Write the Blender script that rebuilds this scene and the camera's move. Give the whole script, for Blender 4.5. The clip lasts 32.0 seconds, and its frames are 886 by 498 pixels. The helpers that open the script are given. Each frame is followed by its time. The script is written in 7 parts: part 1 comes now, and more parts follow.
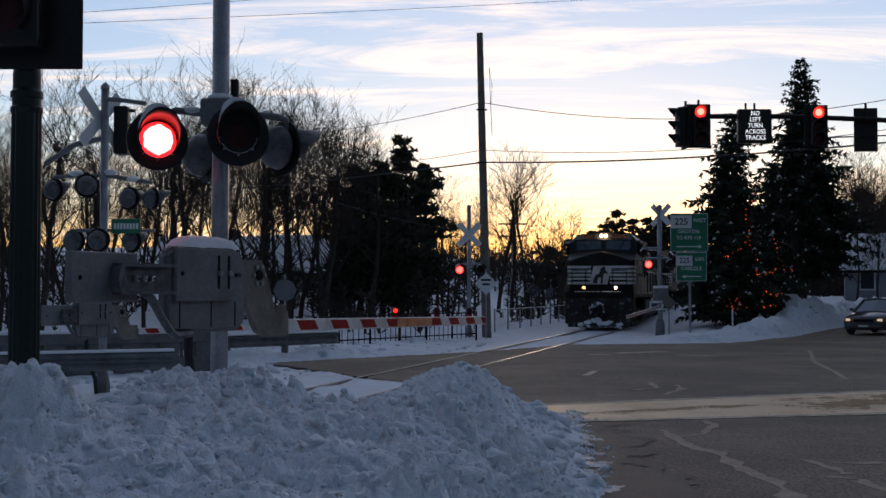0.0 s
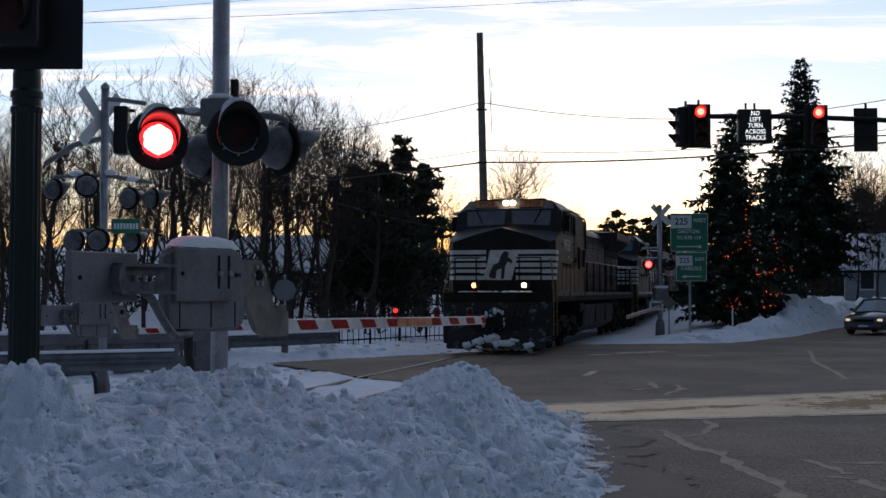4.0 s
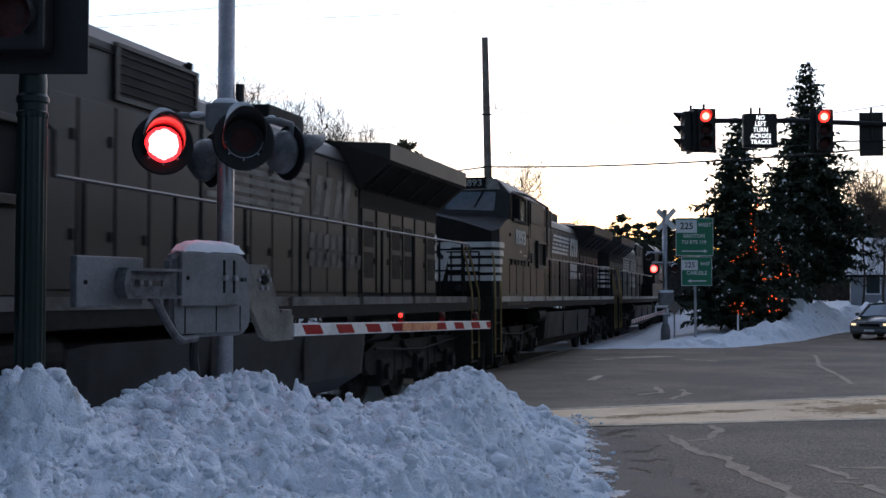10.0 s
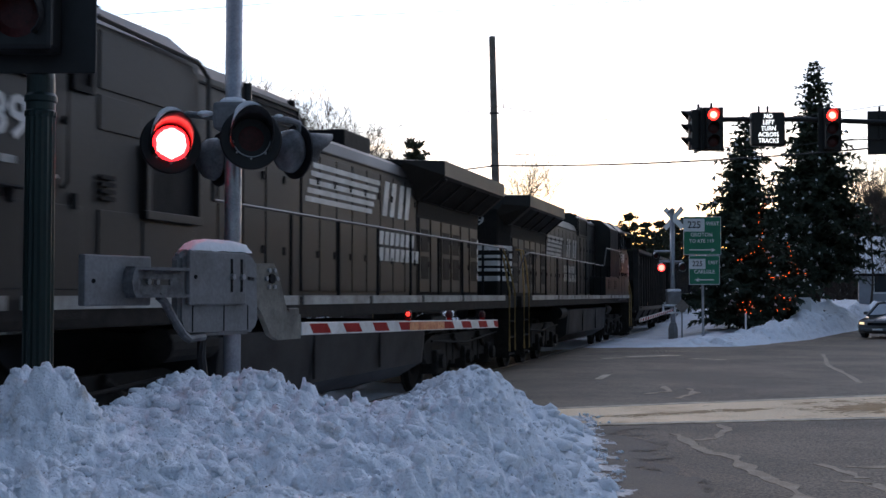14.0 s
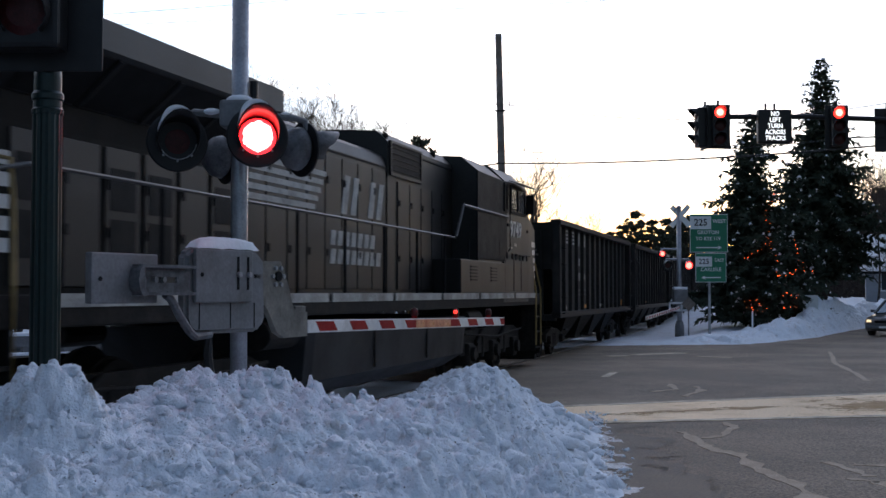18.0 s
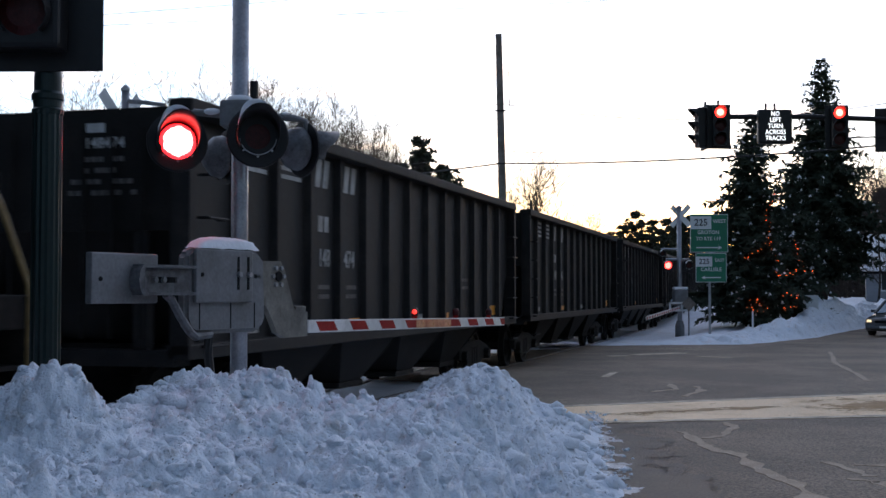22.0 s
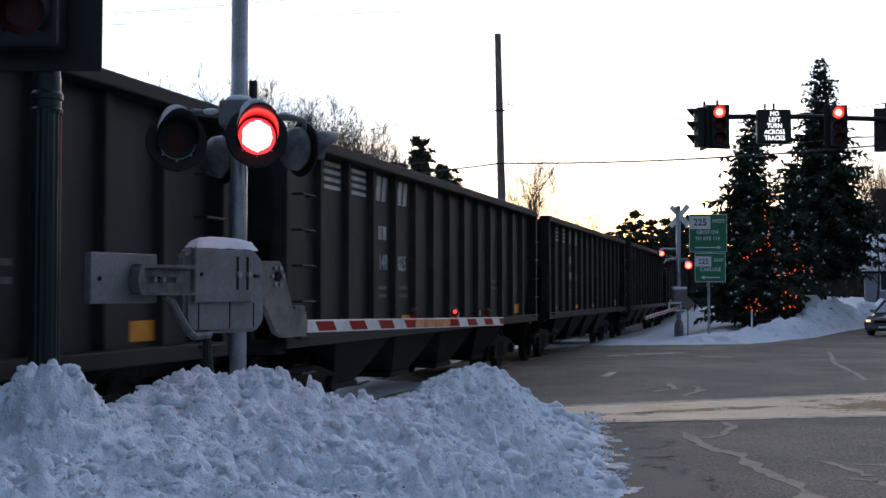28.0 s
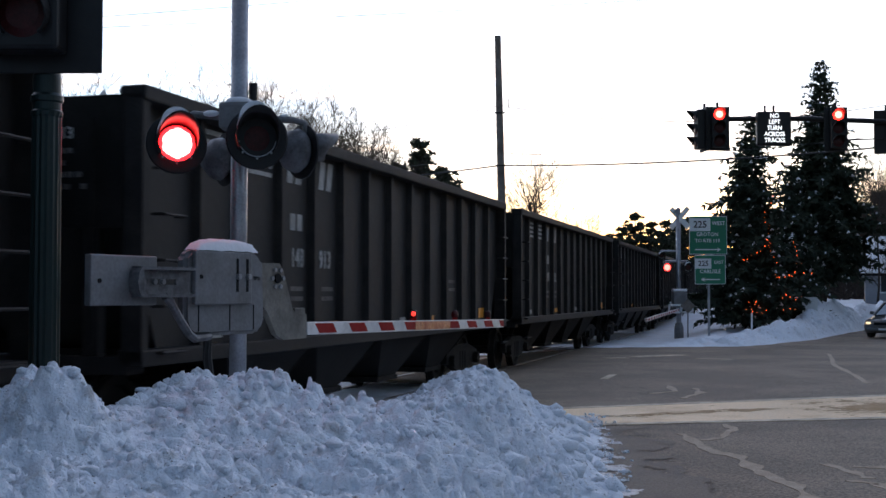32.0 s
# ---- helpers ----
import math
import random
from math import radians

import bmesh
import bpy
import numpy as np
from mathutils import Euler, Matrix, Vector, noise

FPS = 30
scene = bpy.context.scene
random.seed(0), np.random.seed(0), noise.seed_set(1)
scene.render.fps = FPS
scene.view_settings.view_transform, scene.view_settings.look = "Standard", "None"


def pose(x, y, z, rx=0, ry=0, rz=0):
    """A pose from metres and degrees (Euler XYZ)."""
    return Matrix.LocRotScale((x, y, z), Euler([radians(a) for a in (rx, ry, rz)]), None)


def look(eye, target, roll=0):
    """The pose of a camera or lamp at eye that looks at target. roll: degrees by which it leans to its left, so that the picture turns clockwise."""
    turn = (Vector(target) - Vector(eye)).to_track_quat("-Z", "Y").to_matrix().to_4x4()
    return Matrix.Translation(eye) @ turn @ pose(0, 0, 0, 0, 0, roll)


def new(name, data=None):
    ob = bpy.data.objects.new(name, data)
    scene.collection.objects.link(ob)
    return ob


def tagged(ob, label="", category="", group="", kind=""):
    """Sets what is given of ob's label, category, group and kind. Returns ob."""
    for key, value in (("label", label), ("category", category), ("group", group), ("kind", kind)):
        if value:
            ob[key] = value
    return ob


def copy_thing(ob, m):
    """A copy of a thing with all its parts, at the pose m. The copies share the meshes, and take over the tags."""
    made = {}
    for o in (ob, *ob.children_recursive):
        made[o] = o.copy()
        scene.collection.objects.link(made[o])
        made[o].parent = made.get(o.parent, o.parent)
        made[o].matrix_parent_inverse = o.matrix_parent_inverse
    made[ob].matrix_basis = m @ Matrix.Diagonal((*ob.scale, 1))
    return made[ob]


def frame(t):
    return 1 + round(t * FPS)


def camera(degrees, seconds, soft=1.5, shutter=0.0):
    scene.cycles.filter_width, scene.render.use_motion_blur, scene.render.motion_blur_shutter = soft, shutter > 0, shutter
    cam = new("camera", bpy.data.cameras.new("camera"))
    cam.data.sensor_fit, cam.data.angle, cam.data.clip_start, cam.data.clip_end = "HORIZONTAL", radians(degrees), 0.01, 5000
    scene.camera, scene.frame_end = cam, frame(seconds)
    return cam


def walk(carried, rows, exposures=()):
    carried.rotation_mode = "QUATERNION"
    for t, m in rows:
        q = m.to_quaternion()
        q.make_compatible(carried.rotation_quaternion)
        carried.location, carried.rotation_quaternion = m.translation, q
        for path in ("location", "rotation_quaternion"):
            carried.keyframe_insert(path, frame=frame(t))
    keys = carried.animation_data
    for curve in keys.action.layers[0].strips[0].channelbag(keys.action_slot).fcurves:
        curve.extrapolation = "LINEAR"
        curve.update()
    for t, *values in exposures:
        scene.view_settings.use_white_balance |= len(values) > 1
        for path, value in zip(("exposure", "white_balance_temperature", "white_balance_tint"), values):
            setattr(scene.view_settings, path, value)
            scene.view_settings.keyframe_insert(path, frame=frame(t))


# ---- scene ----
# The place: x to the right, y away from the camera, z = 0 at the rails' top and the road.
# The track runs straight, turned TH degrees to the right of the y axis.
TH = 14.77
SIN, COS = math.sin(radians(TH)), math.cos(radians(TH))
OFF = 7.02


def on_track(s, v):
    """The place s metres along the track and v metres to its near side."""
    return (-COS * OFF + SIN * s + COS * v, SIN * OFF + COS * s - SIN * v)


def track_sv(x, y):
    a, b = x + COS * OFF, y - SIN * OFF
    return a * SIN + b * COS, a * COS - b * SIN


cam = camera(40.05, 32.0, shutter=0.5)
EYE = (0, 0, 1.708)
PAN = [(0, 0, 0), (5.5, 0, 0), (6.5, 0, 2), (8, 1, 3), (9, 4, 5), (10, 9, 8), (11, 13, 8), (12, 17, 8), (13, 20, 8), (14, 22, 6), (15.3, 26, 4), (16.5, 29, 3.5), (17.5, 32, 2),
       (19, 34, 2), (20.5, 34, 3), (22, 33.5, 2), (23, 31, 0), (24, 30.5, 1), (25.5, 30, 0), (27.5, 32, 1.5), (28.5, 32, 3), (29, 31, 5), (30, 31, 3.5), (31, 31, 5), (32, 32, 5.5)]
walk(cam, [(t, pose(*EYE, 92.007 + math.degrees(b / 2151), 0, math.degrees(a / 2151))) for t, a, b in PAN],
     exposures=[(0, 0.22), (3.5, 0.46), (6, 0.85), (7.5, 1.08), (9.0, 1.27), (13, 1.4), (32, 1.4)])

# ---- sky and sun ----
SUN_AZ, SUN_EL = 6.0, 2.0
world = bpy.data.worlds.new("winter_dusk")
scene.world = world
world.use_nodes = True
wn, wl = world.node_tree.nodes, world.node_tree.links
wn.clear()


def wnode(kind, **inputs):
    n = wn.new(kind)
    for k, v in inputs.items():
        n.inputs[k.replace("_", " ")].default_value = v
    return n


def wmath(op, a, b=None):
    n = wn.new("ShaderNodeMath")
    n.operation = op
    for i, q in enumerate((a, b)):
        if q is None:
            continue
        if isinstance(q, (int, float)):
            n.inputs[i].default_value = q
        else:
            wl.new(q, n.inputs[i])
    return n.outputs[0]


sky = wn.new("ShaderNodeTexSky")
sky.sky_type, sky.sun_disc = "NISHITA", False
sky.sun_elevation, sky.sun_rotation = radians(SUN_EL), radians(SUN_AZ)
sky.air_density, sky.dust_density, sky.ozone_density = 1.0, 0.6, 3.0
coord = wn.new("ShaderNodeTexCoord")
sep = wn.new("ShaderNodeSeparateXYZ")
wl.new(coord.outputs["Generated"], sep.inputs[0])
# twilight colours by height, brightest towards the sunset
height = wn.new("ShaderNodeValToRGB")
ramp = height.color_ramp
ramp.elements[0].position, ramp.elements[0].color = 0.0, (0.95, 0.42, 0.12, 1)
ramp.elements[1].position, ramp.elements[1].color = 1.0, (0.15, 0.21, 0.34, 1)
for p, c in ((0.035, (0.95, 0.5, 0.16)), (0.065, (0.87, 0.73, 0.54)), (0.10, (0.68, 0.74, 0.76)), (0.15, (0.46, 0.57, 0.725)), (0.26, (0.35, 0.46, 0.67)), (0.5, (0.22, 0.31, 0.48))):
    e = ramp.elements.new(p)
    e.color = (*c, 1)
wl.new(sep.outputs[2], height.inputs[0])
toward = wn.new("ShaderNodeVectorMath")
toward.operation = "DOT_PRODUCT"
wl.new(coord.outputs["Generated"], toward.inputs[0])
toward.inputs[1].default_value = (math.sin(radians(SUN_AZ)), math.cos(radians(SUN_AZ)), 0.05)
fade = wn.new("ShaderNodeMapRange")
fade.inputs["From Min"].default_value, fade.inputs["From Max"].default_value = -0.45, 1.0
fade.inputs["To Min"].default_value, fade.inputs["To Max"].default_value = 0.13, 1.0
fade.interpolation_type = "SMOOTHSTEP"
wl.new(toward.outputs["Value"], fade.inputs[0])
dusk = wn.new("ShaderNodeMix")
dusk.data_type, dusk.blend_type = "RGBA", "MULTIPLY"
dusk.inputs[0].default_value = 1.0
wl.new(height.outputs[0], dusk.inputs[6])
wl.new(fade.outputs[0], dusk.inputs[7])
# thin clouds drawn out along the horizon
up = wmath("ADD", wmath("MAXIMUM", sep.outputs[2], 0.0), 0.07)
flat = wn.new("ShaderNodeCombineXYZ")
wl.new(wmath("DIVIDE", sep.outputs[0], up), flat.inputs[0])
wl.new(wmath("DIVIDE", sep.outputs[1], up), flat.inputs[1])
turn = wn.new("ShaderNodeMapping")
turn.inputs["Rotation"].default_value = (0, 0, radians(-20))
turn.inputs["Scale"].default_value = (0.5, 1.5, 1)
wl.new(flat.outputs[0], turn.inputs[0])
cloud = wnode("ShaderNodeTexNoise", Scale=1.5, Detail=12.0, Roughness=0.66, Distortion=0.9)
wl.new(turn.outputs[0], cloud.inputs["Vector"])
cover = wn.new("ShaderNodeMapRange")
cover.inputs["From Min"].default_value, cover.inputs["From Max"].default_value = 0.47, 0.66
wl.new(cloud.outputs[0], cover.inputs[0])
lit = wn.new("ShaderNodeMix")
lit.data_type, lit.blend_type = "RGBA", "MULTIPLY"
lit.inputs[0].default_value = 1.0
lit.inputs[6].default_value = (1.25, 0.95, 0.77, 1)
wl.new(fade.outputs[0], lit.inputs[7])
tint = wn.new("ShaderNodeMix")
tint.data_type = "RGBA"
wl.new(wmath("MULTIPLY", cover.outputs[0], 0.85), tint.inputs[0])
wl.new(dusk.outputs[2], tint.inputs[6])
wl.new(lit.outputs[2], tint.inputs[7])
bg = wnode("ShaderNodeBackground", Strength=0.1)
wl.new(sky.outputs[0], bg.inputs[0])
bg2 = wnode("ShaderNodeBackground", Strength=0.8)
wl.new(tint.outputs[2], bg2.inputs[0])
both = wn.new("ShaderNodeAddShader")
wl.new(bg.outputs[0], both.inputs[0])
wl.new(bg2.outputs[0], both.inputs[1])
wout = wn.new("ShaderNodeOutputWorld")
wl.new(both.outputs[0], wout.inputs[0])

sun = new("sun", bpy.data.lights.new("sun", "SUN"))
sun.data.energy, sun.data.angle, sun.data.color = 0.3, radians(10), (1.0, 0.62, 0.36)
saz, sel = radians(SUN_AZ), radians(SUN_EL)
sun_dir = Vector((math.sin(saz) * math.cos(sel), math.cos(saz) * math.cos(sel), math.sin(sel)))
sun.matrix_world = look((0, 0, 60), Vector((0, 0, 60)) - sun_dir)


# ---- materials ----
def mat(name, color, rough=0.6, metal=0.0, scale=3.0, vary=0.25, bump=0.15, fine=40.0, second=None, emit=0.0, spread=(0.4, 0.65), coat=0.0, per_piece=0.0, gloss=0.5):
    """A surface with stains at one scale and grain at another; second: the colour of its stains."""
    m = bpy.data.materials.new(name)
    m.use_nodes = True
    nt = m.node_tree
    n, l = nt.nodes, nt.links
    b = n["Principled BSDF"]
    b.inputs["Roughness"].default_value, b.inputs["Metallic"].default_value = rough, metal
    b.inputs["Coat Weight"].default_value, b.inputs["Specular IOR Level"].default_value = coat, gloss
    c = n.new("ShaderNodeTexCoord")
    big = n.new("ShaderNodeTexNoise")
    big.inputs["Scale"].default_value, big.inputs["Detail"].default_value, big.inputs["Roughness"].default_value = scale, 6.0, 0.62
    l.new(c.outputs["Object"], big.inputs["Vector"])
    small = n.new("ShaderNodeTexNoise")
    small.inputs["Scale"].default_value, small.inputs["Detail"].default_value = fine, 4.0
    l.new(c.outputs["Object"], small.inputs["Vector"])
    rng = n.new("ShaderNodeMapRange")
    rng.inputs["From Min"].default_value, rng.inputs["From Max"].default_value = spread
    l.new(big.outputs[0], rng.inputs[0])
    mix = n.new("ShaderNodeMix")
    mix.data_type = "RGBA"
    l.new(rng.outputs[0], mix.inputs[0])
    second = second or tuple(q * (1 - vary) for q in color)
    mix.inputs[6].default_value, mix.inputs[7].default_value = (*color, 1), (*second, 1)
    grain = n.new("ShaderNodeMix")
    grain.data_type, grain.blend_type = "RGBA", "MULTIPLY"
    grain.inputs[0].default_value = vary
    l.new(mix.outputs[2], grain.inputs[6])
    grit = n.new("ShaderNodeMapRange")
    grit.inputs["From Min"].default_value, grit.inputs["From Max"].default_value = 0.28, 0.72
    l.new(small.outputs[0], grit.inputs[0])
    l.new(grit.outputs[0], grain.inputs[7])
    last = grain.outputs[2]
    if per_piece:
        info = n.new("ShaderNodeObjectInfo")
        hsv = n.new("ShaderNodeHueSaturation")
        r2 = n.new("ShaderNodeMapRange")
        r2.inputs["To Min"].default_value, r2.inputs["To Max"].default_value = 1 - per_piece, 1 + per_piece
        l.new(info.outputs["Random"], r2.inputs[0])
        l.new(r2.outputs[0], hsv.inputs["Value"])
        l.new(last, hsv.inputs["Color"])
        last = hsv.outputs[0]
    l.new(last, b.inputs["Base Color"])
    rr = n.new("ShaderNodeMapRange")
    rr.inputs["To Min"].default_value, rr.inputs["To Max"].default_value = max(0.02, rough - 0.12), min(1, rough + 0.12)
    l.new(big.outputs[0], rr.inputs[0])
    l.new(rr.outputs[0], b.inputs["Roughness"])
    if bump:
        bp = n.new("ShaderNodeBump")
        bp.inputs["Strength"].default_value, bp.inputs["Distance"].default_value = bump, 0.02
        l.new(small.outputs[0], bp.inputs["Height"])
        l.new(bp.outputs[0], b.inputs["Normal"])
    if emit:
        b.inputs["Emission Color"].default_value = (*color, 1)
        b.inputs["Emission Strength"].default_value = emit
    return m


def lamp_mat(name, color, strength):
    m = bpy.data.materials.new(name)
    m.use_nodes = True
    b = m.node_tree.nodes["Principled BSDF"]
    b.inputs["Base Color"].default_value = (*[q * 0.3 for q in color], 1)
    b.inputs["Emission Color"].default_value = (*color, 1)
    b.inputs["Emission Strength"].default_value = strength
    return m


SNOW = mat("packed_snow", (0.82, 0.88, 0.95), 0.75, scale=1.3, vary=0.12, bump=0.5, fine=22, second=(0.74, 0.75, 0.78))
BANK = mat("ploughed_snow", (0.88, 0.94, 1.0), 0.75, scale=6, vary=0.14, bump=0.9, fine=70, second=(0.4, 0.36, 0.31), spread=(0.56, 0.8))
FRESH = mat("fresh_snow", (0.88, 0.9, 0.93), 0.8, scale=5, vary=0.05, bump=0.3, fine=30)
ASPHALT = mat("salted_asphalt", (0.27, 0.212, 0.155), 0.75, scale=0.3, vary=0.8, bump=0.9, fine=34, second=(0.46, 0.365, 0.27), spread=(0.4, 0.64), gloss=0.22)
SALT = mat("salt_streak", (0.54, 0.425, 0.31), 0.8, scale=5, vary=0.4, bump=0.4, fine=50, second=(0.38, 0.295, 0.21), spread=(0.4, 0.75), gloss=0.22)
CROSSWALK = mat("stamped_crosswalk", (0.92, 0.67, 0.38), 0.5, scale=0.8, vary=0.4, bump=0.8, fine=30, second=(0.6, 0.4, 0.2), spread=(0.5, 0.7), gloss=0.25)
WHITE_LINE = mat("worn_white_line", (0.72, 0.58, 0.4), 0.6, scale=4, vary=0.4, bump=0.3, fine=60, second=(0.3, 0.24, 0.17), gloss=0.3)
RAIL = mat("rail_steel", (0.5, 0.46, 0.42), 0.32, 0.9, scale=6, vary=0.4, bump=0.1)
NS_BLACK = mat("locomotive_black", (0.0145, 0.014, 0.0138), 0.6, scale=1.2, vary=0.3, bump=0.05, fine=25, second=(0.028, 0.025, 0.022), gloss=0.13)
HOOD_BLACK = mat("dusty_black_paint", (0.0072, 0.007, 0.007), 0.48, scale=0.9, vary=0.4, bump=0.06, fine=25, second=(0.016, 0.0146, 0.013), gloss=0.36, per_piece=0.25)
UNDER = mat("grimy_underframe", (0.015, 0.0137, 0.0123), 0.75, scale=3, vary=0.35, bump=0.3, fine=20, second=(0.032, 0.028, 0.024), gloss=0.12)
DARK = mat("deep_black", (0.012, 0.012, 0.013), 0.6, scale=3, vary=0.2, gloss=0.1)
PAINT_WHITE = mat("dirty_white_paint", (0.72, 0.72, 0.7), 0.5, scale=3, vary=0.2, bump=0.06, second=(0.5, 0.49, 0.46))
FADED = mat("faded_white_paint", (0.54, 0.54, 0.52), 0.6, scale=4, vary=0.3, bump=0.06, second=(0.32, 0.32, 0.3), gloss=0.1)
SILL = mat("dirty_sill_stripe", (0.5, 0.49, 0.45), 0.6, scale=2, vary=0.35, second=(0.26, 0.24, 0.21), gloss=0.2)
TANK = mat("tank_grey", (0.034, 0.034, 0.035), 0.65, scale=1.3, vary=0.3, bump=0.1, second=(0.022, 0.021, 0.02), gloss=0.16)
HOPPER = mat("hopper_side_black", (0.0125, 0.0118, 0.0112), 0.66, scale=0.8, vary=0.4, bump=0.1, fine=18, second=(0.025, 0.0222, 0.0195), gloss=0.3)
HOPPER_IN = mat("hopper_end_black", (0.012, 0.012, 0.011), 0.7, scale=1.5, vary=0.3, second=(0.022, 0.02, 0.018), gloss=0.1)
HOPPER_RIB = mat("hopper_rib_black", (0.016, 0.015, 0.0145), 0.66, scale=1.1, vary=0.35, second=(0.042, 0.037, 0.032), gloss=0.2)
PLOUGH = mat("snow_spattered_plough", (0.035, 0.033, 0.031), 0.7, scale=3.5, vary=0.3, bump=0.4, fine=20, second=(0.3, 0.31, 0.33), spread=(0.56, 0.74), gloss=0.2)
BROW = mat("pale_grey_brow", (0.3, 0.28, 0.25), 0.6, scale=3, vary=0.3, bump=0.05, second=(0.16, 0.145, 0.125), gloss=0.3)
HANDRAIL = mat("worn_handrail", (0.03, 0.029, 0.028), 0.42, 0.0, scale=6, vary=0.3, bump=0.03, second=(0.06, 0.057, 0.052), gloss=0.5)
WINDSCREEN = mat("blue_grey_windscreen", (0.03, 0.04, 0.055), 0.1, scale=3, vary=0.2, bump=0.0, second=(0.06, 0.07, 0.09), coat=1.0)
PANE = mat("pale_side_glass", (0.2, 0.2, 0.2), 0.16, scale=2.5, vary=0.3, bump=0.0, second=(0.36, 0.35, 0.33), coat=1.0)
GRIT = mat("road_grit", (0.22, 0.175, 0.13), 0.9, scale=9, vary=0.4, bump=0.0)
COAL = mat("coal", (0.012, 0.012, 0.013), 0.5, scale=4, vary=0.5, bump=1.0, fine=14)
YELLOW = mat("reflective_yellow", (0.8, 0.31, 0.02), 0.4, scale=5, vary=0.2)
BRASS = mat("yellow_grab_iron", (0.3, 0.2, 0.06), 0.5, scale=8, vary=0.3)
GLASS = mat("cab_glass", (0.04, 0.05, 0.06), 0.06, 0.0, scale=2, vary=0.1, bump=0.0, coat=1.0)
GALV = mat("galvanised_steel", (0.42, 0.43, 0.45), 0.42, 0.75, scale=5, vary=0.25, bump=0.06, fine=60, second=(0.3, 0.31, 0.33))
CASE = mat("grey_painted_case", (0.21, 0.214, 0.22), 0.5, 0.0, scale=3, vary=0.25, bump=0.06, second=(0.14, 0.138, 0.134))
CASE_TAN = mat("cast_gate_arm_support", (0.24, 0.222, 0.185), 0.55, 0.0, scale=4, vary=0.25, second=(0.12, 0.108, 0.09))
BLACK = mat("black_enamel", (0.016, 0.016, 0.017), 0.45, scale=4, vary=0.2, bump=0.04, gloss=0.3)
HOOD_IN = mat("sooty_black_hood", (0.022, 0.021, 0.021), 0.55, scale=4, vary=0.2, bump=0.04, gloss=0.3)
GREEN_POST = mat("dark_green_enamel", (0.009, 0.024, 0.022), 0.36, 0.1, scale=4, vary=0.25, bump=0.04, gloss=0.4)
SIGN_GREEN = mat("sign_green", (0.015, 0.19, 0.1), 0.42, scale=3, vary=0.12, bump=0.02)
SIGN_WHITE = mat("sign_white", (0.78, 0.8, 0.8), 0.42, scale=3, vary=0.1, bump=0.02)
SIGN_BACK = mat("sign_back_aluminium", (0.2, 0.21, 0.225), 0.5, 0.3, scale=4, vary=0.2)
SIGN_INK = mat("sign_black", (0.02, 0.02, 0.02), 0.5)
ARM_WHITE = mat("gate_arm_white", (0.76, 0.75, 0.73), 0.45, scale=4, vary=0.14, second=(0.6, 0.58, 0.55))
ARM_AMBER = mat("painted_orange_glow", (0.9, 0.42, 0.2), 0.3, scale=8, vary=0.4, second=(0.6, 0.14, 0.05))
ARM_RED = mat("gate_arm_red", (0.34, 0.012, 0.01), 0.6, scale=4, vary=0.2, gloss=0.12)
LENS_OFF = mat("unlit_red_lens", (0.06, 0.008, 0.008), 0.4, scale=30, vary=0.4, bump=0.1, fine=90, gloss=0.25)
BEAM = mat("dull_guard_rail_steel", (0.2, 0.215, 0.225), 0.5, 0.4, scale=3, vary=0.3, bump=0.06, second=(0.12, 0.125, 0.13))
HOUSING = mat("weathered_lamp_housing", (0.14, 0.143, 0.15), 0.5, scale=9, vary=0.35, bump=0.08, fine=50, second=(0.075, 0.075, 0.078), spread=(0.45, 0.6))
LIT_RED = lamp_mat("lit_red_lens", (1.0, 0.006, 0.008), 5.0)
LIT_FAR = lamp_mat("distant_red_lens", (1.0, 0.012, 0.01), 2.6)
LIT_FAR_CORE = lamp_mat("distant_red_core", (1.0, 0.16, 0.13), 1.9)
LIT_CORE = lamp_mat("lit_red_core", (1.0, 0.085, 0.08), 12.0)
LIT_SMALL = lamp_mat("lit_small_red", (1.0, 0.03, 0.02), 1.1)
SIGNAL_RED = lamp_mat("lit_signal_red", (1.0, 0.015, 0.01), 3.0)
SIGNAL_CORE = lamp_mat("lit_signal_core", (1.0, 0.22, 0.15), 2.6)
HEADLIGHT = lamp_mat("lit_headlight", (1.0, 0.72, 0.45), 4.5)
HEADLIGHT_WARM = lamp_mat("warm_headlight", (1.0, 0.42, 0.15), 3.5)
NUMBER_GLOW = lamp_mat("lit_number_board", (1.0, 0.42, 0.2), 0.03)
GHOST = mat("dirt_covered_lettering", (0.17, 0.16, 0.15), 0.65, scale=3, vary=0.35, second=(0.08, 0.074, 0.068), gloss=0.2)
DUSTY = mat("dusty_faded_lettering", (0.26, 0.245, 0.22), 0.65, scale=3, vary=0.35, second=(0.12, 0.11, 0.1), gloss=0.2)
FAIRY = lamp_mat("fairy_light_bulb", (1.0, 0.1, 0.02), 1.8)
LED_WHITE = lamp_mat("lit_message_letters", (0.9, 0.95, 1.0), 0.9)
WOOD = mat("weathered_pole_wood", (0.27, 0.24, 0.21), 0.85, scale=2.5, vary=0.4, bump=0.4, fine=30, second=(0.17, 0.145, 0.12), gloss=0.2)
BARK = mat("winter_bark", (0.075, 0.06, 0.05), 0.85, scale=3, vary=0.35, bump=0.4, fine=16, second=(0.045, 0.036, 0.03), gloss=0.15)
NEEDLE = mat("spruce_needles", (0.045, 0.064, 0.046), 0.7, scale=1.5, vary=0.4, bump=0.0, second=(0.072, 0.088, 0.06), gloss=0.15)
PINE = mat("pine_needles", (0.042, 0.055, 0.036), 0.7, scale=1.5, vary=0.4, bump=0.0, second=(0.065, 0.072, 0.042), gloss=0.15)
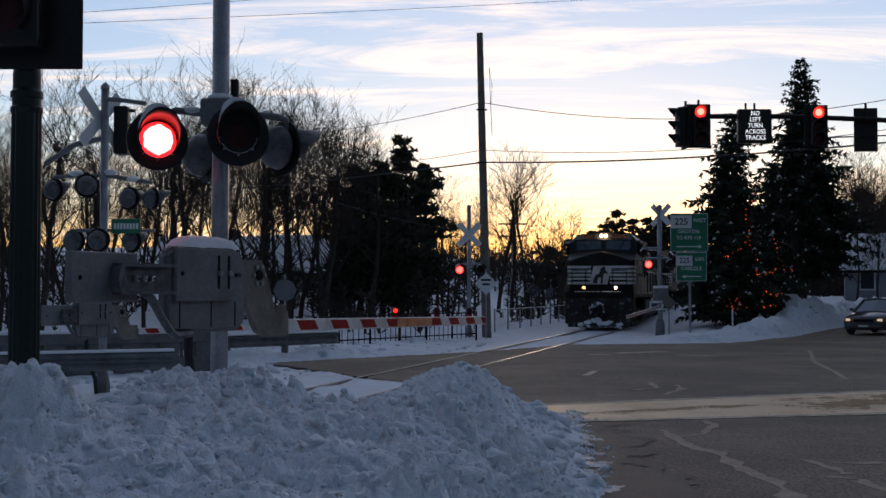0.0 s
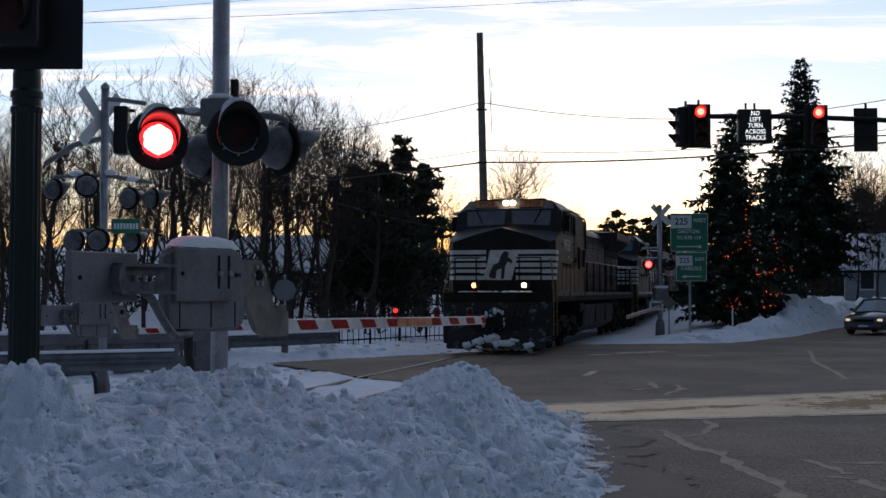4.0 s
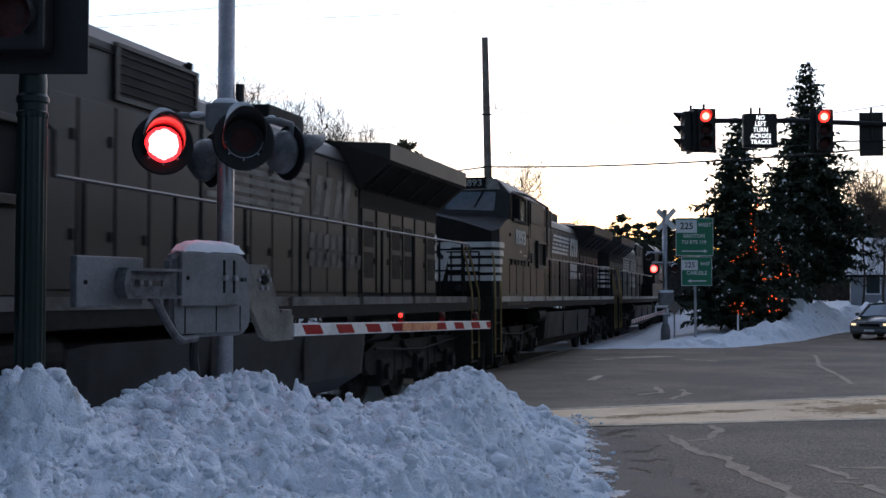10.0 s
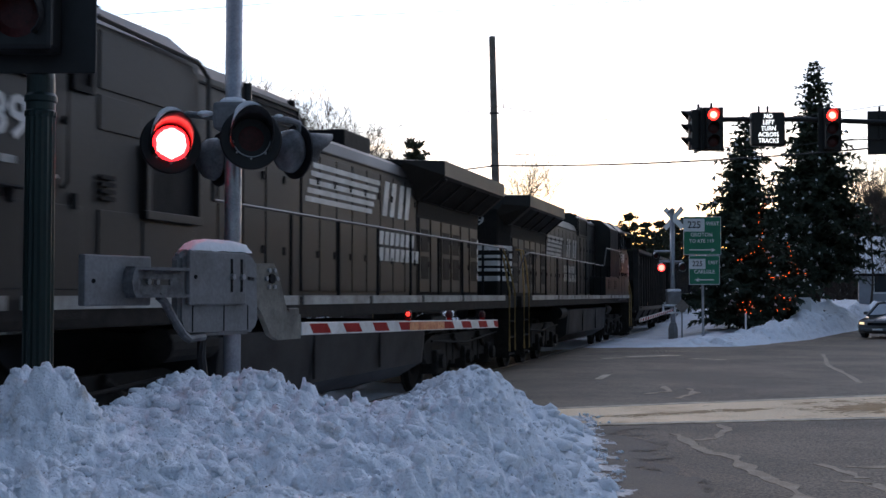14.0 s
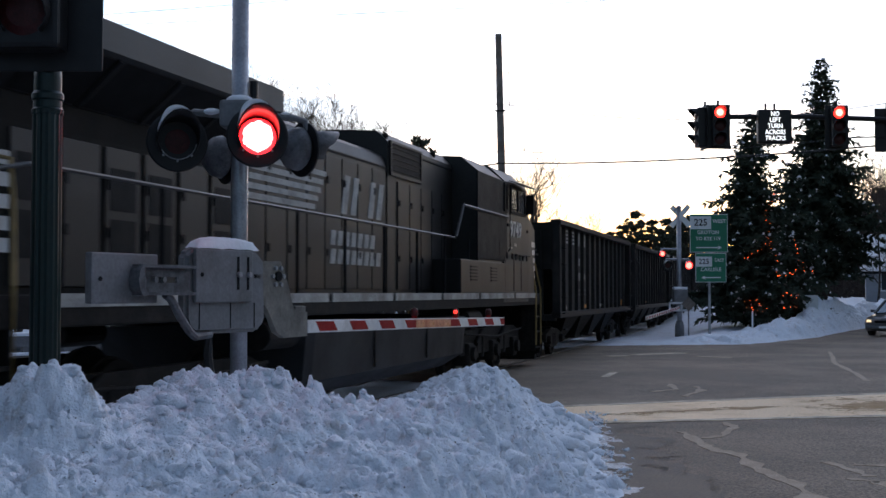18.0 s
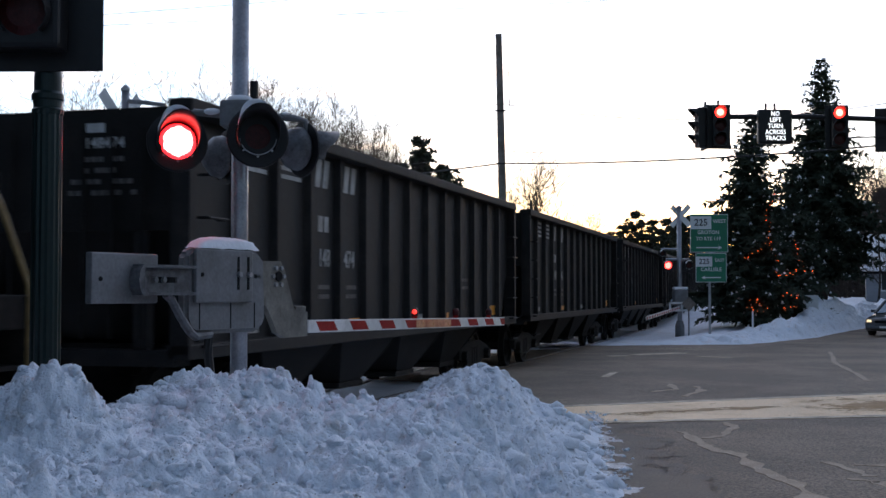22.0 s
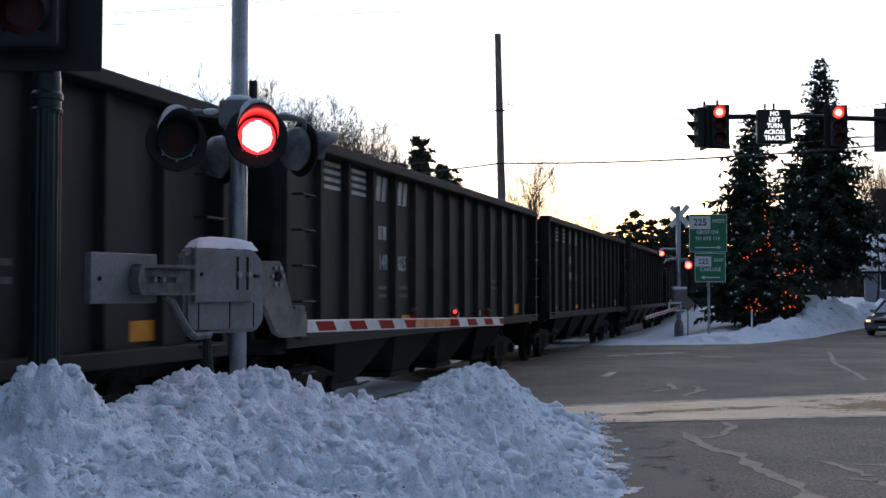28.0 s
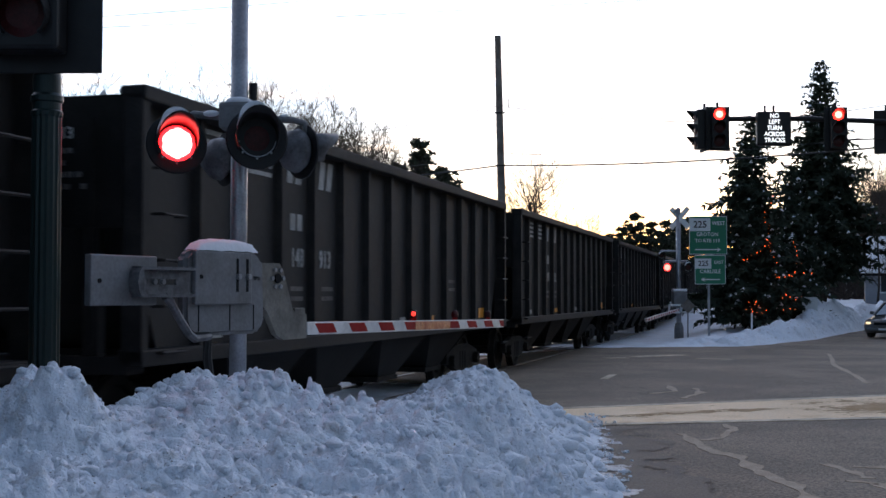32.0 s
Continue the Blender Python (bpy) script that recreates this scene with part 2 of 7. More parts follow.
CABLE = mat("black_cable", (0.015, 0.015, 0.016), 0.6, vary=0.1, bump=0)
RUBBER = mat("tyre_rubber", (0.02, 0.02, 0.02), 0.75, vary=0.2)
CARPAINT = mat("grey_car_paint", (0.1, 0.105, 0.11), 0.3, 0.5, scale=2, vary=0.12, bump=0.0, coat=0.7)
CONCRETE = mat("weathered_concrete", (0.2, 0.2, 0.2), 0.8, scale=2, vary=0.3, second=(0.12, 0.12, 0.12))
SIDING = mat("pale_house_siding", (0.3, 0.32, 0.35), 0.7, scale=2, vary=0.15)


# ---- mesh helpers ----
def part(name, bm, material, parent=None, label=""):
    """Links a bmesh as one mesh object, under a thing or a part."""
    me = bpy.data.meshes.new(name)
    bm.to_mesh(me)
    bm.free()
    me.materials.append(material)
    ob = new(name, me)
    if parent:
        ob.parent = parent
    if label:
        ob["label"] = label
    return ob


def smooth(ob):
    for p in ob.data.polygons:
        p.use_smooth = True
    return ob


def thing(name, label, category, m=None, group="", kind=""):
    ob = new(name)
    ob.empty_display_size = 0.2
    if m is not None:
        ob.matrix_basis = m
    return tagged(ob, label, category, group, kind)


def box(bm, lo, hi, bevel=0.0, m=None):
    c = [(a + b) / 2 for a, b in zip(lo, hi)]
    d = [max(abs(b - a), 1e-4) for a, b in zip(lo, hi)]
    r = bmesh.ops.create_cube(bm, size=1, matrix=Matrix.Translation(c) @ Matrix.Diagonal((*d, 1)))
    vs = r["verts"]
    if bevel:
        es = list({e for v in vs for e in v.link_edges})
        q = bmesh.ops.bevel(bm, geom=es, offset=min(bevel, min(d) * 0.45), segments=2, profile=0.6, affect="EDGES")
        vs = list({v for f in q["faces"] for v in f.verts} | {v for v in vs if v.is_valid})
    if m is not None:
        bmesh.ops.transform(bm, matrix=m, verts=vs)
    return vs


def cyl(bm, a, b, r0, r1=None, seg=12, caps=True):
    a, b = Vector(a), Vector(b)
    r1 = r0 if r1 is None else r1
    q = (b - a).to_track_quat("Z", "Y").to_matrix().to_4x4()
    r = bmesh.ops.create_cone(bm, cap_ends=caps, segments=seg, radius1=r0, radius2=max(r1, 1e-4), depth=(b - a).length, matrix=Matrix.Translation((a + b) / 2) @ q)
    return r["verts"]


def tube(bm, pts, r, seg=6):
    """A round bar along a run of places."""
    pts = [Vector(p) for p in pts]
    rings = []
    for i, p in enumerate(pts):
        d = (pts[min(i + 1, len(pts) - 1)] - pts[max(i - 1, 0)]).normalized()
        q = d.to_track_quat("Z", "Y")
        rings.append([bm.verts.new(p + q @ Vector((r * math.cos(k * math.tau / seg), r * math.sin(k * math.tau / seg), 0))) for k in range(seg)])
    for a, b in zip(rings, rings[1:]):
        for k in range(seg):
            bm.faces.new((a[k], a[(k + 1) % seg], b[(k + 1) % seg], b[k]))
    bm.faces.new(rings[0][::-1])
    bm.faces.new(rings[-1])


def extrude(bm, outline, axis, lo, hi):
    """A flat outline drawn out along an axis (0, 1, 2) from lo to hi; the outline gives the two other coordinates in order."""
    def at(p, w):
        q = list(p)
        q.insert(axis, w)
        return q
    a = [bm.verts.new(at(p, lo)) for p in outline]
    b = [bm.verts.new(at(p, hi)) for p in outline]
    n = len(outline)
    for i in range(n):
        bm.faces.new((a[i], a[(i + 1) % n], b[(i + 1) % n], b[i]))
    bm.faces.new(a[::-1])
    bm.faces.new(b)
    bmesh.ops.recalc_face_normals(bm, faces=bm.faces[:])


def lathe(bm, profile, seg=24, m=None, close=True):
    """A turned body round z: profile of (radius, z)."""
    rings = []
    vs = []
    for r, z in profile:
        ring = [bm.verts.new((max(r, 1e-4) * math.cos(k * math.tau / seg), max(r, 1e-4) * math.sin(k * math.tau / seg), z)) for k in range(seg)]
        rings.append(ring)
        vs += ring
    fs = []
    for a, b in zip(rings, rings[1:]):
        for k in range(seg):
            fs.append(bm.faces.new((a[k], a[(k + 1) % seg], b[(k + 1) % seg], b[k])))
    if close:
        bm.faces.new(rings[0][::-1])
        bm.faces.new(rings[-1])
    if m is not None:
        bmesh.ops.transform(bm, matrix=m, verts=vs)
    return vs


def B():
    return bmesh.new()


def letters(name, text, size, material, parent, m, label="", thick=0.004, squeeze=1.0, bold=0.012):
    """Writing as a mesh, in the built-in face, upright in its x-z plane and read from -y."""
    cu = bpy.data.curves.new(name, "FONT")
    cu.body, cu.size, cu.extrude, cu.align_x, cu.align_y = text, size, thick, "CENTER", "CENTER"
    cu.resolution_u, cu.offset = 2, size * bold
    ob = bpy.data.objects.new(name, cu)
    scene.collection.objects.link(ob)
    me = bpy.data.meshes.new_from_object(ob.evaluated_get(bpy.context.evaluated_depsgraph_get()))
    bpy.data.objects.remove(ob)
    me.materials.clear()
    me.materials.append(material)
    me.transform(m @ pose(0, 0, 0, 90) @ Matrix.Diagonal((squeeze, 1, 1, 1)))
    o = new(name, me)
    o.parent = parent
    if label:
        o["label"] = label
    return o


def grid_mesh(name, xs, ys, height, material, keep=None):
    """A sheet over a grid of places with heights of its own."""
    nx, ny = len(xs), len(ys)
    vs = [(x, y, height(x, y)) for y in ys for x in xs]
    fs = []
    for j in range(ny - 1):
        for i in range(nx - 1):
            if keep is None or keep((xs[i] + xs[i + 1]) / 2, (ys[j] + ys[j + 1]) / 2):
                a = j * nx + i
                fs.append((a, a + 1, a + nx + 1, a + nx))
    me = bpy.data.meshes.new(name)
    me.from_pydata(vs, [], fs)
    me.materials.append(material)
    for p in me.polygons:
        p.use_smooth = True
    return new(name, me)


# ---- ground, road and snow ----
def sstep(a, b, x):
    t = min(1, max(0, (x - a) / (b - a)))
    return t * t * (3 - 2 * t)


def far_edge(x):
    """The far side of the road, in y, from left to right."""
    pts = [(-60, -10), (-20, 16), (-9, 24), (-3.9, 29.8), (1.1, 34.9), (4.1, 39.5), (9.5, 40.7), (13, 46), (18.7, 57.9), (40, 92), (120, 220)]
    for (x0, y0), (x1, y1) in zip(pts, pts[1:]):
        if x <= x1:
            return y0 + (y1 - y0) * (x - x0) / (x1 - x0)
    return 220


def near_edge(x):
    """The near side of the road left of the corner, in y."""
    if x < -1.14:
        return 23.6 - 1.82 * (x + 1.14)
    return 23.6 - 0.68 * (x + 1.14) if x < 0.6 else -30


def is_road(x, y):
    return y < far_edge(x) and (y > near_edge(x) if x < 1.3 + 0.07 * (y - 10) else True)


def ground_z(x, y):
    z = -0.10 + 0.05 * noise.noise((x * 0.25, y * 0.25, 0)) + 0.03 * noise.noise((x * 1.3, y * 1.3, 4))
    d = y - far_edge(x)
    s, v = track_sv(x, y)
    side = sstep(2.2, 4.5, abs(v))
    z += 0.06 * (1 - sstep(1.3, 2.4, abs(v)))
    if -14 < x < 1.2 and d < -0.2:
        gap = near_edge(x) - y
        z += 0.1 * sstep(-0.3, 0.2, gap) * (1 - sstep(8, 14, gap)) * (0.7 + 0.6 * noise.noise((x * 2.2, y * 2.2, 6))) - 0.05 * (1 - sstep(1.0, 1.5, abs(v)))
    z += 4.0 * sstep(7, 45, -v) * sstep(42, 110, y) + 3.2 * sstep(14, 40, -v) * sstep(105, 150, y)
    if d > -0.2:
        lump = noise.fractal((x * 0.9, y * 0.9, 2), 1.0, 2.0, 4) * 0.16
        z += side * (sstep(-0.2, 1.2, d) * 0.28 - sstep(2.5, 6, d) * 0.1 + sstep(0, 1, d) * lump)
        if x > 9:
            z += sstep(4, 14, d) * 1.1 * sstep(9, 16, x) + sstep(1, 3.0, d) * (1 - sstep(4, 9, d)) * sstep(13, 17, x) * 0.7
    elif is_road(x, y) and y - near_edge(x) > 0.3:
        z = -0.12
    return z


def axis_run(stops):
    out = []
    for (a, b, n) in stops:
        out += [a + (b - a) * i / n for i in range(n)]
    return out + [stops[-1][1]]


gx = axis_run([(-3000, -200, 6), (-200, -40, 16), (-40, -12, 28), (-12, 24, 150), (24, 60, 36), (60, 200, 14), (200, 3000, 6)])
gy = axis_run([(-600, -60, 5), (-60, 0, 15), (0, 16, 20), (16, 62, 190), (62, 130, 34), (130, 400, 12), (400, 3500, 8)])
ground = tagged(grid_mesh("ground", gx, gy, ground_z, SNOW), "snow-covered ground round the level crossing", "ground", kind="structure")

road = tagged(grid_mesh("road", axis_run([(-60, -12, 24), (-12, 20, 128), (20, 120, 40)]), axis_run([(-60, 0, 20), (0, 60, 200), (60, 215, 50)]),
                        lambda x, y: 0.004 * noise.noise((x * 0.4, y * 0.4, 7)) - 0.008, ASPHALT, is_road), "grey salt-stained asphalt road with worn patches", "road", kind="structure")
# ---- ploughed snow bank in front ----
def bank_edge(y):
    return 1.42 + 0.075 * (y - 10)


def bank_z(x, y):
    s, v = track_sv(x, y)
    run = [(2.6, 0.0), (3.3, 0.5), (4.3, 0.84), (5, 0.86), (6.5, 0.95), (8.3, 1.06), (9.2, 0.98), (10.5, 0.72), (12, 0.5), (14, 0.35), (17, 0.2), (18.5, 0.0)]
    h = 0.0
    for (y0, h0), (y1, h1) in zip(run, run[1:]):
        if y0 <= y <= y1:
            h = h0 + (h1 - h0) * (y - y0) / (y1 - y0)
    for cx, cy, r, a in ((0.0, 13.9, 0.95, 0.45), (0.75, 14.6, 0.8, 0.25), (-2.1, 6.4, 0.26, 0.33), (-2.4, 6.6, 0.36, 0.32), (-2.3, 7.6, 0.35, -0.02), (-1.15, 8.5, 0.5, 0.1), (-0.2, 7.0, 0.9, -0.12), (0.5, 9.0, 0.8, -0.12), (-0.75, 9.0, 0.6, -0.2), (-0.85, 10.8, 0.9, -0.22), (-1.6, 8.6, 0.45, 0.06), (-1.85, 8.3, 0.3, 0.08)):
        h += a * math.exp(-((x - cx) ** 2 + (y - cy) ** 2) / (r * r))
    wob = 0.25 * noise.noise((x * 0.8, y * 0.8, 3)) + 0.1 * noise.noise((x * 3, y * 3, 3))
    fall = 1 - sstep(-1.5, 0.05, x - bank_edge(y) + wob)
    fall *= sstep(1.9, 3.1, v + wob * 0.6) * 0.97 + 0.03
    h *= fall ** 0.8 * sstep(-9.0, -7.6, x)
    rough = min(1, h * 2.2)
    p = Vector((x, y, h * 0.8))
    lump = noise.fractal(p * 1.5, 1.0, 2.0, 3) * 0.1
    pick = sstep(-0.2, 0.35, noise.noise(p * 1.1 + Vector((9, 2, 5))))
    # broken clods of three sizes, with crevices between them
    for size, tall, off in ((3.6, 0.16, 0.0), (8.5, 0.12, 3.0), (19.0, 0.07, 7.0)):
        bend = Vector((noise.noise(p * size * 1.7), noise.noise(p * size * 1.7 + Vector((5, 5, 5))), 0)) * (0.16 / size)
        dist, near_p = noise.voronoi((p + bend) * size + Vector((off, 1, 2)))
        high = noise.cell(near_p[0] * 7.3)
        lump += tall * (0.3 + 0.7 * pick) * (0.4 * (high - 0.5) * min(1.0, (dist[1] - dist[0]) * 4) + 1.2 * (0.36 - dist[0] ** 2.0))
        if size > 5:
            lump -= 0.022 * (1 - min(1.0, (dist[1] - dist[0]) * 7)) * (9.0 / size)
    lump += 0.012 * noise.noise(p * 38.0) + 0.006 * noise.noise(p * 75.0)
    return h + lump * rough - 0.03 - 0.05 * (1 - min(1, h * 8))


bank = tagged(grid_mesh("snow_bank", axis_run([(-9, -3.4, 60), (-3.4, 2.6, 360)]), axis_run([(2.6, 5, 60), (5, 10.5, 320), (10.5, 18.6, 230)]), bank_z, BANK),
              "high lumpy bank of ploughed grey-white snow beside the road", "snow bank", kind="stuff")

# loose chunks lying on the bank and spilled on the road
def clod_shape():
    bm = B()
    bmesh.ops.create_icosphere(bm, subdivisions=1, radius=1)
    vs = [v.co.copy() for v in bm.verts]
    fs = [tuple(v.index for v in f.verts) for f in bm.faces]
    bm.free()
    return vs, fs


CLOD_V, CLOD_F = clod_shape()


def clods(name, label, places, material=None):
    """Angular frozen lumps at the places (x, y, z, size), in one mesh."""
    vs, fs = [], []
    for x, y, z, r in places:
        b, k = len(vs), random.random() * 90
        sx, sy, sz = (random.uniform(0.7, 1.3) for _ in range(3))
        for v in CLOD_V:
            q = 1 + 0.7 * noise.noise(v * 1.3 + Vector((k, 0, 0)))
            vs.append((x + v.x * r * q * sx, y + v.y * r * q * sy, z + v.z * r * q * sz * 0.8))
        fs.extend((a + b, c + b, d + b) for a, c, d in CLOD_F)
    me = bpy.data.meshes.new(name)
    me.from_pydata(vs, [], fs)
    me.materials.append(material or BANK)
    for q in me.polygons:
        q.use_smooth = material is None
    return tagged(new(name, me), label, "snow" if material is None else "grit", kind="stuff")


places = []
for i in range(5200):
    y = random.uniform(4.4, 16.5) if i % 3 else random.uniform(5, 9.5)
    x = random.uniform(-2.9, bank_edge(y) - 0.05)
    z = bank_z(x, y)
    if z > 0.1:
        places.append((x, y, z + 0.003, random.choice((0.008, 0.01, 0.012, 0.015, 0.018, 0.022, 0.026, 0.032, 0.045))))
for i in range(70):
    y = random.uniform(9.5, 15.5)
    x = bank_edge(y) - random.uniform(0.1, 0.75)
    places.append((x, y, bank_z(x, y), random.uniform(0.05, 0.13)))
for i in range(60):
    y = random.uniform(5.2, 8.5)
    x = random.uniform(-2.4, 0.9)
    places.append((x, y, bank_z(x, y), random.uniform(0.05, 0.1)))
clods("snow_chunks", "loose frozen chunks lying on the snow bank", places)
places = []
for i in range(4500):
    y = random.uniform(4.8, 15.5)
    x = random.uniform(-2.6, bank_edge(y) - 0.05)
    z = bank_z(x, y)
    if z > 0.08 and noise.noise((x * 1.3, y * 1.3, 9)) > -0.2:
        places.append((x, y, z + 0.001, random.choice((0.002, 0.0025, 0.003, 0.004, 0.005))))
clods("road_grit", "specks of brown grit frozen into the snow bank", places, GRIT)
places = []
for i in range(420):
    y = random.uniform(7.5, 17.5)
    d = abs(random.gauss(0, 0.17))
    if noise.noise((y * 1.6, 2, 4)) > -0.25 + d * 0.9:
        places.append((bank_edge(y) + 0.1 * noise.noise((y * 1.3, 0, 0)) + d - 0.22, y, 0.004, random.choice((0.008, 0.012, 0.016, 0.022, 0.03))))
clods("slush", "broken wet snow along the road's edge", places)


def slush_keep(x, y):
    d = x - bank_edge(y)
    return -0.6 < d < 0.12 and noise.noise((x * 4.2, y * 2.6, 8)) + 0.5 * noise.noise((x * 11, y * 8, 3)) > -0.1 + 1.9 * max(-0.3, d + 0.15)


tagged(grid_mesh("thin_slush", axis_run([(0.9, 2.4, 76)]), axis_run([(7.6, 17.2, 300)]), lambda x, y: 0.004 + 0.02 * abs(noise.noise((x * 9, y * 9, 1))) - 0.014 * max(0, x - bank_edge(y) + 0.1),
                 mat("grey_slush", (0.6, 0.61, 0.63), 0.5, scale=8, vary=0.3, bump=0.8, second=(0.34, 0.34, 0.34)), slush_keep), "thin wet slush along the road's edge", "slush", kind="stuff")

# ---- crosswalk, lines and cracks on the road ----
def flat_strip(name, pts, width, z, material, label, category, kind="structure", ragged=0.0):
    bm = B()
    left, right = [], []
    pts = [Vector((*p, 0)) for p in pts]
    for i, p in enumerate(pts):
        d = (pts[min(i + 1, len(pts) - 1)] - pts[max(i - 1, 0)]).normalized()
        n = Vector((-d.y, d.x, 0))
        w = (width[i] if isinstance(width, (list, tuple)) else width) / 2
        w1, w2 = (w * (1 + ragged * random.uniform(-1, 1)) for _ in range(2))
        left.append(bm.verts.new(p + n * w1 + Vector((0, 0, z - 0.006))))
        right.append(bm.verts.new(p - n * w2 + Vector((0, 0, z - 0.006))))
    for i in range(len(pts) - 1):
        bm.faces.new((right[i], right[i + 1], left[i + 1], left[i]))
    r = bmesh.ops.extrude_face_region(bm, geom=bm.faces[:])
    bmesh.ops.translate(bm, vec=(0, 0, 0.006), verts=[q for q in r["geom"] if isinstance(q, bmesh.types.BMVert)])
    bmesh.ops.recalc_face_normals(bm, faces=bm.faces[:])
    return tagged(part(name, bm, material), label, category, kind=kind)


XA, XB, XC, XD = Vector((1.5, 16.06, 0)), Vector((14, 18.9, 0)), Vector((14, 23.7, 0)), Vector((1.2, 18.3, 0))
bm = B()
vs = [bm.verts.new(q) for q in (XA, XB, XC, XD)]
for q in vs:
    q.co.z = -0.007
bm.faces.new(vs)
r = bmesh.ops.extrude_face_region(bm, geom=bm.faces[:])
bmesh.ops.translate(bm, vec=(0, 0, 0.006), verts=[q for q in r["geom"] if isinstance(q, bmesh.types.BMVert)])
bmesh.ops.recalc_face_normals(bm, faces=bm.faces[:])
def band_uv(x, y):
    """Along and across the crosswalk, across from 0 at its near edge to 1."""
    u = (x - 1.4) / 12.6
    return u * 12.8, (y - (16.06 + 2.84 * u)) / (2.25 + 2.55 * u)


def dirt_keep(x, y):
    u, v = band_uv(x, y)
    streak = noise.noise((u * 0.55, v * 5.5, 3)) + 0.7 * noise.noise((u * 3.0, v * 16, 7)) + 0.5 * noise.noise((u * 12, v * 40, 1))
    return 0.06 < v < 0.94 and streak > 0.25 + 1.6 * abs(v - 0.5) - 0.55 * sstep(3.2, 5.0, u) * (1 - 0.6 * sstep(7.0, 9.5, u))


def damp_keep(x, y):
    d = x - bank_edge(y)
    return -0.3 < d and noise.noise((x * 1.2, y * 0.7, 5)) + 0.6 * noise.noise((x * 4, y * 2.5, 2)) + 0.4 * noise.noise((x * 17, y * 12, 2)) > -0.75 + 1.5 * d


tagged(grid_mesh("dirt_streaks", axis_run([(2.0, 12.5, 420)]), axis_run([(16.0, 23.4, 250)]), lambda x, y: 0.002, mat("brown_road_dirt", (0.42, 0.26, 0.12), 0.8, scale=3, vary=0.4, second=(0.55, 0.37, 0.2), gloss=0.2), dirt_keep),
       "brown dirt streaked along the crosswalk", "dirt", kind="stuff")
tagged(grid_mesh("damp_patch", axis_run([(0.6, 3.4, 130)]), axis_run([(7.4, 15.8, 260)]), lambda x, y: 0.001, mat("damp_asphalt", (0.15, 0.12, 0.092), 0.7, scale=0.8, vary=0.5, bump=0.6, fine=34, second=(0.22, 0.175, 0.13), gloss=0.25), damp_keep),
       "dark damp asphalt beside the melting snow bank", "wet patch", kind="stuff")
tagged(part("crosswalk", bm, CROSSWALK), "pale worn crosswalk band with brown dirt in its middle", "crosswalk", kind="structure")
for a, b in ((XA, XB), (XD, XC)):
    n = 26
    flat_strip("road_line", [(a.lerp(b, i / n).x, a.lerp(b, i / n).y) for i in range(n + 1)], 0.22, 0.002, WHITE_LINE, "worn white edge line of the crosswalk", "road marking", ragged=0.12)

# ---- track ----
def ts(s, v, z=0.0):
    x, y = on_track(s, v)
    return Vector((x, y, z))


TRACK_M = pose(*on_track(0, 0), 0, 0, 0, -TH)
track = thing("railway_track", "single railway track crossing the road, snow between its rails", "railway track", TRACK_M, kind="structure")
for side in (-1, 1):
    bm = B()
    x = side * 0.754
    extrude(bm, [(x - 0.037, 0.0), (x + 0.037, 0.0), (x + 0.037, -0.035), (x + 0.01, -0.05), (x + 0.01, -0.13), (x + 0.07, -0.15), (x + 0.07, -0.17), (x - 0.07, -0.17), (x - 0.07, -0.15), (x - 0.01, -0.13), (x - 0.01, -0.05), (x - 0.037, -0.035)], 1, -60, 320)
    bmesh.ops.translate(bm, vec=(0, 0, 0.012), verts=bm.verts[:])
    part("rail", bm, RAIL, track)

CRACKS = [[(1170, 760), (1200, 778), (1225, 790), (1270, 800), (1300, 822), (1330, 835), (1370, 850), (1400, 882)],
          [(1205, 770), (1240, 768), (1262, 752), (1245, 742)], [(1420, 812), (1470, 826), (1500, 838)], [(1470, 816), (1568, 818), (1640, 816)], [(1465, 840), (1510, 846), (1568, 868)],
          [(1430, 620), (1440, 640), (1470, 655), (1500, 672)], [(1120, 690), (1160, 685), (1150, 675)], [(1175, 698), (1205, 688), (1195, 680)]]
for run in CRACKS:
    pts = []
    for (x0, y0), (x1, y1) in zip(run, run[1:]):
        for i in range(10):
            x, y = x0 + (x1 - x0) * i / 10, y0 + (y1 - y0) * i / 10
            d = 1.708 * 2151 / (y - 516.4)
            k = len(pts) * 0.16
            pts.append(((x - 784) / 2151 * d + 0.05 * noise.noise((k, x0, 1)), d + 0.12 * noise.noise((k, x0, 5))))
    w = 0.18 if run is CRACKS[0] else 0.13
    flat_strip("tar_seam", pts, [w * max(0.25, 0.85 + 1.3 * noise.noise((k * 0.23, run[0][0], 3))) for k in range(len(pts))], -0.002, SALT, "pale salt-crusted sealed crack in the asphalt", "road crack", ragged=0.12)
for run, w in (([(1090, 625), (1175, 622)], 0.5), ([(1040, 628), (1075, 627)], 0.4), ([(1195, 628), (1260, 630)], 0.25), ([(1036, 664), (1052, 656)], 0.16)):
    pts = []
    for x, y in run:
        d = 1.708 * 2151 / (y - 516.4)
        pts.append(((x - 784) / 2151 * d, d))
    flat_strip("road_dash", pts, w, -0.001, WHITE_LINE, "short worn white dash on the road", "road marking")


